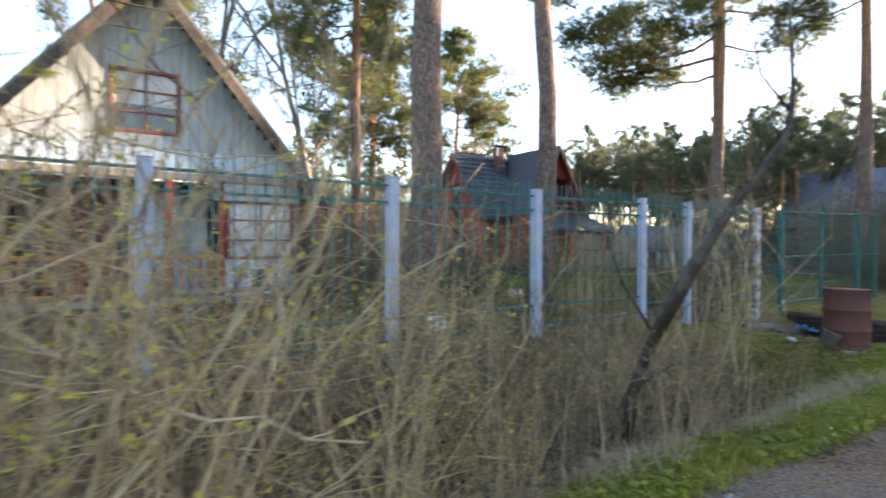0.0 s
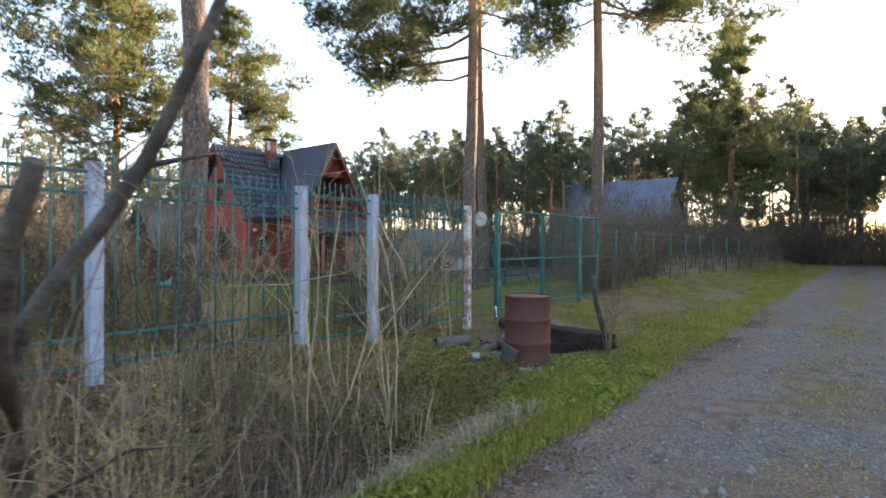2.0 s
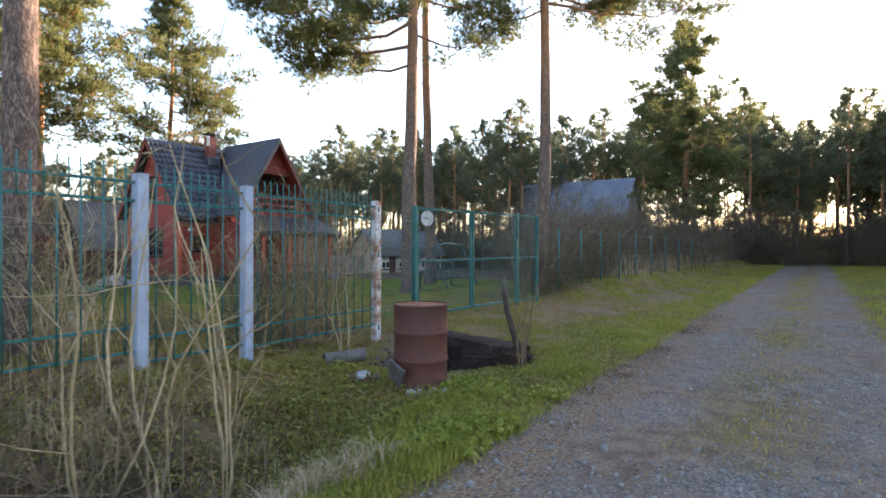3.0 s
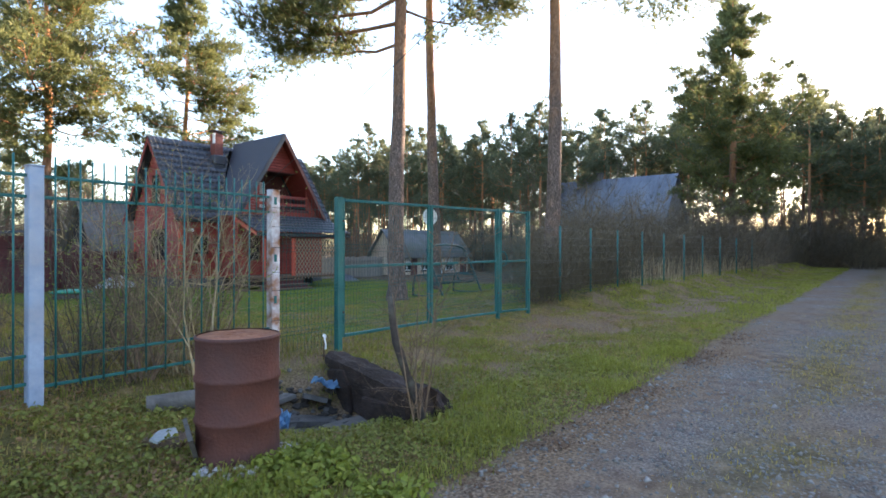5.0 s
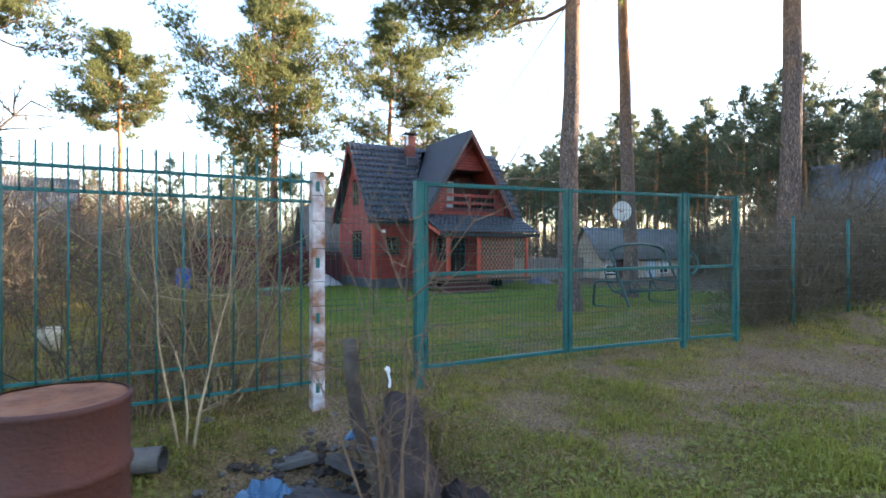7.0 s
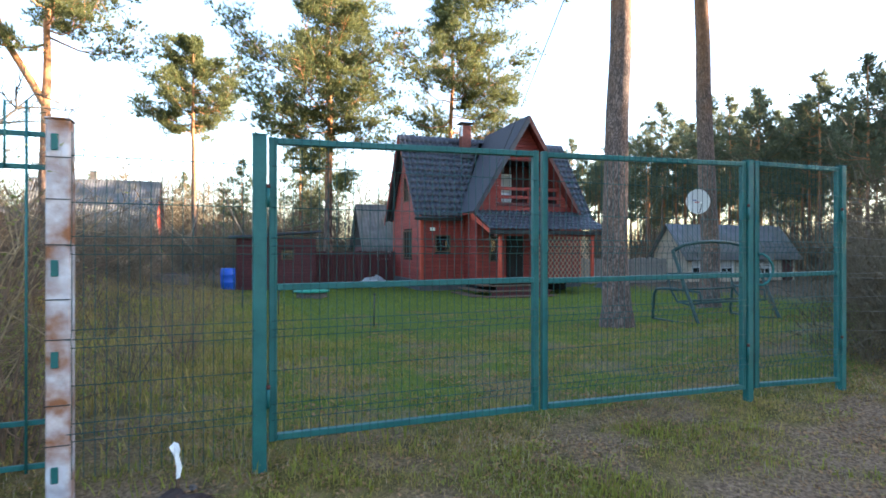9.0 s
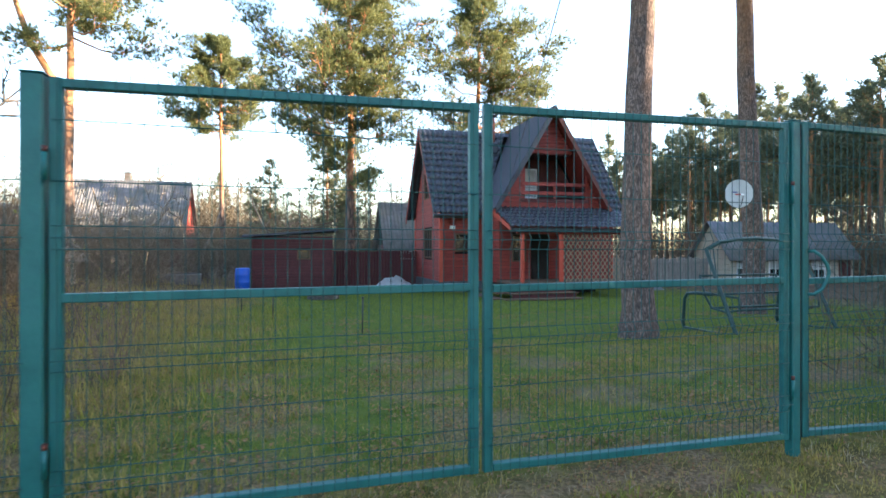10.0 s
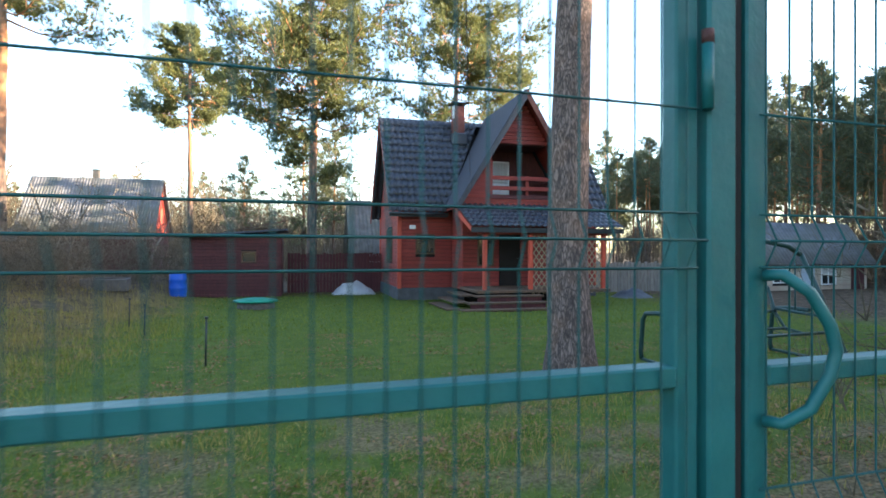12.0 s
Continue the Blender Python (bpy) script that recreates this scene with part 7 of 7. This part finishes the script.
shrub("birch_tree", birch, (2.6, 15.5), "tall bare birch with fine drooping twigs", "tree", rz=130, scale=0.95)

# leaning dead tree in the ditch
lt = thing("leaning_tree", (0, 0, 0), 0, "dark leaning dead tree with a broken fork in the ditch", "tree")
bm = bmesh.new()
tube(bm, [(3.85, 3.1, -0.5), (3.78, 3.0, 0.2), (3.62, 2.7, 0.7), (3.54, 2.5, 1.02), (3.66, 2.42, 1.3), (3.8, 2.32, 1.55), (3.91, 2.22, 1.78), (3.95, 2.05, 2.0), (3.99, 1.9, 2.24), (4.06, 1.9, 2.42), (4.13, 1.92, 2.6), (4.17, 1.95, 2.9), (4.24, 2.0, 3.25)], [0.062, 0.055, 0.047, 0.043, 0.036, 0.033, 0.03, 0.027, 0.024, 0.021, 0.018, 0.013, 0.008], 10)
part("trunk", bm, TWIG_DARK, lt)
bm = bmesh.new()
tube(bm, [(3.6, 2.64, 0.78), (3.5, 2.36, 1.15), (3.48, 2.15, 1.5), (3.51, 2.02, 1.73)], [0.042, 0.04, 0.036, 0.032], 9)
part("broken_limb", bm, TWIG_DARK, lt)
for pts in (((4.13, 1.92, 2.6), (4.3, 1.95, 2.75), (4.55, 1.98, 2.9)), ((4.06, 1.9, 2.42), (3.95, 2.05, 2.7), (3.85, 2.1, 3.2)), ((3.91, 2.22, 1.78), (4.3, 2.4, 1.9), (4.6, 2.5, 1.85)), ((3.75, 2.95, 0.3), (4.1, 2.8, 0.5), (4.5, 2.7, 0.45)), ((3.6, 2.65, 0.8), (3.35, 2.75, 1.2), (3.1, 2.75, 1.7))):
    bm = bmesh.new()
    tube(bm, pts, [0.014, 0.009, 0.004], 5)
    part("branch", bm, TWIG_DARK, lt)

tangle = shrub_mesh(396, 9, 1.5, 1.7, 0.008, TWIG_BROWN, 2, 5, 0.8, buds=90)
for x, y, z, k in ((3.62, 2.72, 0.55, 0.8), (3.9, 2.25, 1.65, 0.55), (3.75, 3.0, 0.0, 1.0)):
    tw = part("twig_tangle", tangle[0], None, lt, "brown twigs tangled round the trunk")
    tw.matrix_local = pose(x, y, z, 0, 0, 140 * z) @ Matrix.Diagonal((k, k, k, 1))

# crooked small tree behind the railing
ct = thing("crooked_tree", (6.55, 9.3, ground_at(6.55, 9.3)), 0, "small crooked old fruit tree with a bent stem", "tree")
bm = bmesh.new()
tube(bm, [(0.05, 0, -0.1), (0.04, 0.02, 0.5), (-0.04, 0, 1.0), (-0.12, 0, 1.4), (-0.14, 0, 1.7), (-0.3, 0, 1.95), (-0.14, 0, 2.25), (0.1, 0, 2.5), (0.5, 0, 2.9)], [0.075, 0.06, 0.055, 0.055, 0.06, 0.05, 0.04, 0.03, 0.012], 9)
part("trunk", bm, TWIG_DARK, ct)
tw = part("twig_tangle", shrub_mesh(397, 6, 1.5, 1.5, 0.012, TWIG_GARDEN, 2, 4, 0.6)[0], None, ct)
tw.matrix_local = pose(-0.2, 0, 1.6)

# young tree by the timber
yt = thing("young_tree", (10.48, 2.88, ground_at(10.48, 2.88)), 0, "young tree with a cut dark stem and thin bare shoots", "tree")
bm = bmesh.new()
tube(bm, [(0.02, 0, -0.1), (0.0, 0.02, 0.17), (-0.1, 0.08, 0.46), (-0.18, 0.12, 0.72), (-0.2, 0.14, 0.93), (-0.21, 0.15, 1.1)], [0.05, 0.042, 0.036, 0.034, 0.033, 0.033], 10)
part("cut_stem", bm, TWIG_DARK, yt)
for k in range(2):
    part("shoot", shrub_mesh(395 + 5 * k, 3, 1.65, 0.5, 0.011, TWIG_BROWN, 3, 5, 0.28, sides=5)[0], None, yt, "thin brown shoots with fine twigs")


# ---- grass, weeds and litter ----
GRASS_MIXED = leafy("mossy_grass", (0.165, 0.125, 0.025), (0.43, 0.325, 0.1), 0.3)
def blades(name, seed, n, region, keep, length, width, material, label, lean=0.5, curl=0.4, category="grass"):
    """Loose blades over a stretch of ground, thinned by keep(x, y)."""
    rg = np.random.RandomState(seed)
    x, y = rg.uniform(region[0], region[1], n * 3), rg.uniform(region[2], region[3], n * 3)
    ok = rg.rand(n * 3) < keep(x, y)
    x, y = x[ok][:n], y[ok][:n]
    z = terrain(x, y) - 0.01
    m = len(x)
    az = rg.uniform(0, 2 * math.pi, m)
    L = length * rg.uniform(0.5, 1.4, m)
    W = width * rg.uniform(0.7, 1.4, m)
    tilt = rg.normal(0, lean, m)
    d = np.stack([np.cos(az) * tilt, np.sin(az) * tilt, np.ones(m)], -1)
    d /= np.linalg.norm(d, axis=1, keepdims=True)
    side = np.stack([-np.sin(az), np.cos(az), np.zeros(m)], -1) * W[:, None]
    b = np.stack([x, y, z], -1)
    mid = b + d * (L * 0.55)[:, None]
    tip = mid + (d + np.stack([np.cos(az) * curl, np.sin(az) * curl, -np.full(m, curl * 0.7)], -1)) * (L * 0.45)[:, None]
    v = np.stack([b - side * 0.5, b + side * 0.5, mid + side * 0.4, mid - side * 0.4, tip], 1).reshape(-1, 3)
    i = np.arange(m)[:, None] * 5
    f = np.concatenate([i + np.array([[0, 1, 2]]), i + np.array([[0, 2, 3]]), i + np.array([[3, 2, 4]])], 0)
    return tagged(new(name, from_arrays(name, v, f, material)), label, category, kind="stuff")


def patchy(x, y, size=0.7, bias=0.5):
    return np.clip(bias + 0.9 * rough_field(x, y, size), 0.02, 1)


def off_road(x, y):
    return 1 - road_mask(x, y)


not_bare = lambda x, y: off_road(x, y) * (1 - bare_mask(x, y))
blades("verge_grass", 1, 36000, (3.0, 24, 1.7, 5.4), lambda x, y: not_bare(x, y) * patchy(x, y, 0.45, 0.4) * (1 - 0.8 * (1 - ss(6.0, 9.0, x)) * ss(2.7, 3.3, y)), 0.07, 0.006, GRASS, "short green grass along the lane verge")
blades("verge_grass", 2, 16000, (-2, 9, 1.7, 3.0), lambda x, y: off_road(x, y) * patchy(x, y, 0.4, 0.7), 0.13, 0.008, GRASS, "lush green grass between lane and ditch")
blades("lawn_grass", 3, 70000, (10, 27, 5.5, 17), lambda x, y: np.clip(lawn_mask(x, y) * 1.2 + 0.15, 0, 1) * (1 - 0.95 * bare_mask(x, y)) * np.clip(1.25 - 0.07 * (y - 5), 0.1, 1), 0.055, 0.006, GRASS_LAWN, "short bright green lawn grass")
blades("lawn_grass", 4, 26000, (10, 30, 16, 29), lambda x, y: lawn_mask(x, y), 0.08, 0.014, GRASS_LAWN, "short bright green lawn grass")
blades("lane_grass", 5, 9000, (6, 40, -0.6, 1.3), lambda x, y: strip_mask(x, y), 0.05, 0.008, GRASS_MIXED, "thin grass strip between the wheel tracks")
blades("far_verge_grass", 6, 22000, (20, 60, 1.9, 6), lambda x, y: not_bare(x, y) * patchy(x, y, 0.9, 0.55), 0.09, 0.018, GRASS, "green grass along the far verge")
blades("far_verge_grass", 7, 26000, (4, 60, -5.5, -0.6), lambda x, y: off_road(x, y) * patchy(x, y, 0.9, 0.5), 0.1, 0.016, GRASS, "green grass on the opposite verge")
blades("dry_grass", 8, 13000, (-3, 7.4, 2.4, 5.4), lambda x, y: patchy(x, y, 0.4, 0.35) * (1 - 0.7 * ss(4.5, 7.0, x)), 0.22, 0.005, GRASS_DRY, "dead straw-coloured grass in the ditch", 0.7, 0.7)
blades("dry_grass", 9, 4000, (-1.0, 7.5, 2.25, 3.0), lambda x, y: patchy(x, y, 0.35, 0.35), 0.26, 0.007, GRASS_DRY, "pale tussocks of dead grass by the verge", 0.8, 0.9)
blades("dry_grass", 10, 15000, (5, 18, 3.0, 6.5), lambda x, y: not_bare(x, y) * patchy(x, y, 0.4, 0.3), 0.08, 0.0035, GRASS_DRY, "dead grass mixed into the verge", 0.9, 0.8)
blades("dry_grass", 11, 22000, (0, 13, 5.6, 24), lambda x, y: patchy(x, y, 0.6, 0.35) * (1 - lawn_mask(x, y)), 0.11, 0.005, GRASS_MIXED, "dead grass in the overgrown garden", 0.6, 0.6)
blades("garden_grass", 12, 24000, (-3, 13, 5.4, 20), lambda x, y: patchy(x, y, 0.7, 0.4), 0.12, 0.009, GRASS, "coarse green grass in the overgrown garden")
blades("dry_stalks", 13, 1300, (-3, 7.0, 2.6, 5.2), lambda x, y: patchy(x, y, 0.6, 0.4), 0.75, 0.007, GRASS_DRY, "tall dead weed stalks in the ditch", 0.3, 0.25)
blades("dry_stalks", 17, 3200, (1.5, 11.8, 9.0, 30), lambda x, y: patchy(x, y, 0.8, 0.3) * ss(12.6, 11.0, x + 0.06 * (y - 9)), 0.42, 0.006, GRASS_MIXED, "tall dead weeds in the overgrown garden", 0.3, 0.3)
blades("coarse_grass", 18, 26000, (2.5, 13.2, 6.0, 27), lambda x, y: patchy(x, y, 0.6, 0.45) * ss(13.2, 11.6, x) * np.clip(1.3 - 0.04 * y, 0.2, 1), 0.16, 0.008, GRASS_MIXED, "coarse yellowed grass in the overgrown garden", 0.5, 0.6)
blades("tuft_grass", 19, 9000, (10.5, 20, 2.3, 10.5), lambda x, y: ss(0.15, 0.4, rough_field(x - 11, y + 5, 0.35)) * (1 - bare_mask(x, y)), 0.11, 0.006, GRASS_MIXED, "longer yellowed grass tufts on verge and lawn", 0.5, 0.7)
blades("dry_stalks", 14, 900, (24, 50, 5.6, 8), lambda x, y: patchy(x, y, 0.6, 0.5), 0.9, 0.014, GRASS_DRY, "tall dead weed stalks along the wire fence", 0.25, 0.25)


def leaves(name, seed, n, region, keep, size, material, label, lift=0.03, upright=0.3, category="leaves"):
    """Small loose leaves: four-cornered, folded a little, lying or standing low."""
    rg = np.random.RandomState(seed)
    x, y = rg.uniform(region[0], region[1], n * 3), rg.uniform(region[2], region[3], n * 3)
    ok = rg.rand(n * 3) < keep(x, y)
    x, y = x[ok][:n], y[ok][:n]
    m = len(x)
    c = np.stack([x, y, terrain(x, y) + rg.uniform(0.002, lift, m)], -1)
    nrm = rg.normal(0, upright, (m, 3)) + np.array([0, 0, 1])
    nrm /= np.linalg.norm(nrm, axis=1, keepdims=True)
    a = np.cross(nrm, rg.normal(0, 1, (m, 3)))
    a /= np.linalg.norm(a, axis=1, keepdims=True) + 1e-9
    b = np.cross(nrm, a)
    s = (size * rg.uniform(0.5, 1.3, m))[:, None]
    v = np.stack([c - a * s * 0.5, c - b * s * 0.3 + nrm * s * 0.08, c + a * s * 0.5, c + b * s * 0.3 + nrm * s * 0.08], 1).reshape(-1, 3)
    f = np.arange(m * 4).reshape(-1, 4)
    return tagged(new(name, from_arrays(name, v, f, material)), label, category, kind="stuff")


leaves("weed_leaves", 31, 26000, (-1, 14, 1.75, 3.4), lambda x, y: off_road(x, y) * patchy(x, y, 0.35, 0.6), 0.035, WEED, "low broad-leaved weeds on the verge", 0.07, 0.5)
leaves("weed_leaves", 39, 17000, (-1, 9.5, 1.8, 3.1), lambda x, y: off_road(x, y) * ss(-0.1, 0.35, rough_field(x * 1.7, y * 1.7, 0.55)), 0.058, WEED_LUSH, "lush round-leaved weeds crowding the verge", 0.09, 0.7)
leaves("weed_leaves", 32, 15000, (7, 17, 2.4, 5.4), lambda x, y: not_bare(x, y) * patchy(x, y, 0.4, 0.35), 0.03, WEED, "low broad-leaved weeds before the fence", 0.06, 0.5)
leaves("leaf_litter", 33, 30000, (-3, 9, 2.4, 6.2), lambda x, y: patchy(x, y, 0.5, 0.6), 0.045, LITTER, "brown leaf litter in the ditch", 0.03, 0.35)
leaves("leaf_litter", 34, 14000, (7, 20, 1.9, 6.5), lambda x, y: patchy(x, y, 0.4, 0.25), 0.028, LITTER, "brown leaf litter on the verge", 0.02, 0.3)
leaves("leaf_litter", 35, 16000, (11, 26, 6, 16), lambda x, y: ss(0.05, 0.35, rough_field(x + 3, y * 1.4, 0.4)), 0.04, LITTER, "dead leaves scattered on the lawn", 0.03, 0.3)
leaves("leaf_litter", 41, 12000, (-1, 18, 1.35, 2.15), lambda x, y: np.clip(0.15 + 1.1 * rough_field(x, y * 0.5, 0.6), 0, 1) * np.exp(-((y - 1.78) / 0.22) ** 2), 0.032, LITTER_DARK, "dark brown leaf mould along the lane edge", 0.02, 0.35)
leaves("leaf_litter", 36, 6000, (0, 20, -2.6, 2.2), lambda x, y: patchy(x, y, 0.6, 0.2), 0.02, LITTER, "leaf crumbs and cones on the gravel", 0.01, 0.3)


def pebbles(seed, n):
    rg = np.random.RandomState(seed)
    x, y = rg.uniform(1.5, 20, n * 3), rg.uniform(-2.4, 2.0, n * 3)
    ok = rg.rand(n * 3) < road_mask(x, y) * np.clip(0.55 + rough_field(x, y, 0.7), 0.1, 1) * np.clip(1.3 - 0.05 * x, 0.2, 1)
    x, y = x[ok][:n], y[ok][:n]
    m = len(x)
    c = np.stack([x, y, terrain(x, y) + 0.001], -1)
    s = (0.0105 * np.exp(rg.normal(0, 0.45, m)))[:, None, None]
    base = np.array([[1, 0, 0], [0, 1, 0], [-1, 0, 0], [0, -1, 0], [0, 0, 0.75], [0, 0, -0.5]], dtype=float)[None]
    v = (base * rg.uniform(0.6, 1.3, (m, 6, 1)) + rg.normal(0, 0.18, (m, 6, 3))) * s
    ang = rg.uniform(0, 2 * math.pi, m)
    R = np.stack([np.stack([np.cos(ang), -np.sin(ang)], -1), np.stack([np.sin(ang), np.cos(ang)], -1)], 1)
    v[..., :2] = np.einsum("mij,mkj->mki", R, v[..., :2])
    v += c[:, None, :]
    f = np.array([[0, 1, 4], [1, 2, 4], [2, 3, 4], [3, 0, 4], [1, 0, 5], [2, 1, 5], [3, 2, 5], [0, 3, 5]])[None] + (np.arange(m) * 6)[:, None, None]
    return tagged(new("gravel", from_arrays("gravel", v.reshape(-1, 3), f.reshape(-1, 3), PEBBLE)), "loose grey gravel stones on the lane", "gravel", kind="stuff")


PEBBLE = mat("gravel_stone", (0.25, 0.235, 0.22), rough=0.9, col2=(0.15, 0.138, 0.128), scale=20, bump=0, spread=0.5)
pebbles(41, 24000)

blades("mixed_grass", 15, 46000, (7.5, 19, 2.6, 5.9), lambda x, y: (1 - 0.75 * bare_mask(x, y)) * patchy(x, y, 0.35, 0.55), 0.045, 0.005, GRASS_MIXED, "trodden mossy grass before the gate", 0.9, 0.6)
blades("tuft_grass", 20, 14000, (9.5, 20, 1.9, 5.6), lambda x, y: not_bare(x, y) * ss(0.1, 0.35, rough_field(x * 1.6 + 7, y * 1.6, 0.45)), 0.1, 0.007, GRASS, "longer green grass tufts on the trodden verge", 0.55, 0.8)
blades("mixed_grass", 16, 40000, (11, 20, 5.6, 11), lambda x, y: (1 - 0.9 * bare_mask(x, y)) * patchy(x, y, 0.3, 0.3), 0.05, 0.005, GRASS_MIXED, "thin grass and moss on the near lawn", 0.8, 0.6)
leaves("leaf_litter", 37, 26000, (8, 19, 2.4, 9), lambda x, y: patchy(x, y, 0.3, 0.2), 0.03, LITTER, "dead leaves pressed into moss", 0.025, 0.3)


def fallen(seed, n):
    """Dead sticks lying criss-cross in the ditch."""
    rg = np.random.RandomState(seed)
    V, Fc = [], []
    for _ in range(n):
        x, y = rg.uniform(-1.5, 6.5), rg.uniform(2.9, 4.8)
        a, ln, rise = rg.uniform(0, math.pi), rg.uniform(0.25, 0.9), rg.uniform(-0.05, 0.25)
        pts = []
        for u in np.linspace(-0.5, 0.5, 5):
            px, py = x + math.cos(a) * ln * u, y + math.sin(a) * ln * u
            pts.append((px, py, float(terrain(px, py)) + 0.05 + rise * (u + 0.5) + rg.normal(0, 0.035)))
        arrays_tube(V, Fc, pts, rg.uniform(0.003, 0.009) * np.linspace(1, 0.4, 5), 5)
    return tagged(new("fallen_sticks", from_arrays("fallen_sticks", np.vstack(V), np.vstack(Fc), TWIG_BROWN, True)), "dead sticks lying criss-cross in the ditch", "sticks", kind="stuff")


fallen(51, 260)

blades("verge_tufts", 17, 16000, (2.5, 16, 1.85, 3.1), lambda x, y: off_road(x, y) * ss(0.0, 0.5, rough_field(x * 2, y * 2, 0.6)), 0.13, 0.006, GRASS, "longer lush grass tufts on the verge", 0.5, 0.7)
blades("ditch_grass", 18, 9000, (4.2, 9.5, 2.9, 5.3), lambda x, y: patchy(x, y, 0.4, 0.4), 0.1, 0.006, GRASS_MIXED, "sparse mossy grass in the hollow", 0.7, 0.7)
leaves("weed_leaves", 38, 12000, (4.2, 9.5, 2.9, 5.2), lambda x, y: patchy(x, y, 0.4, 0.35), 0.045, WEED, "dull green weeds in the hollow", 0.1, 0.6)
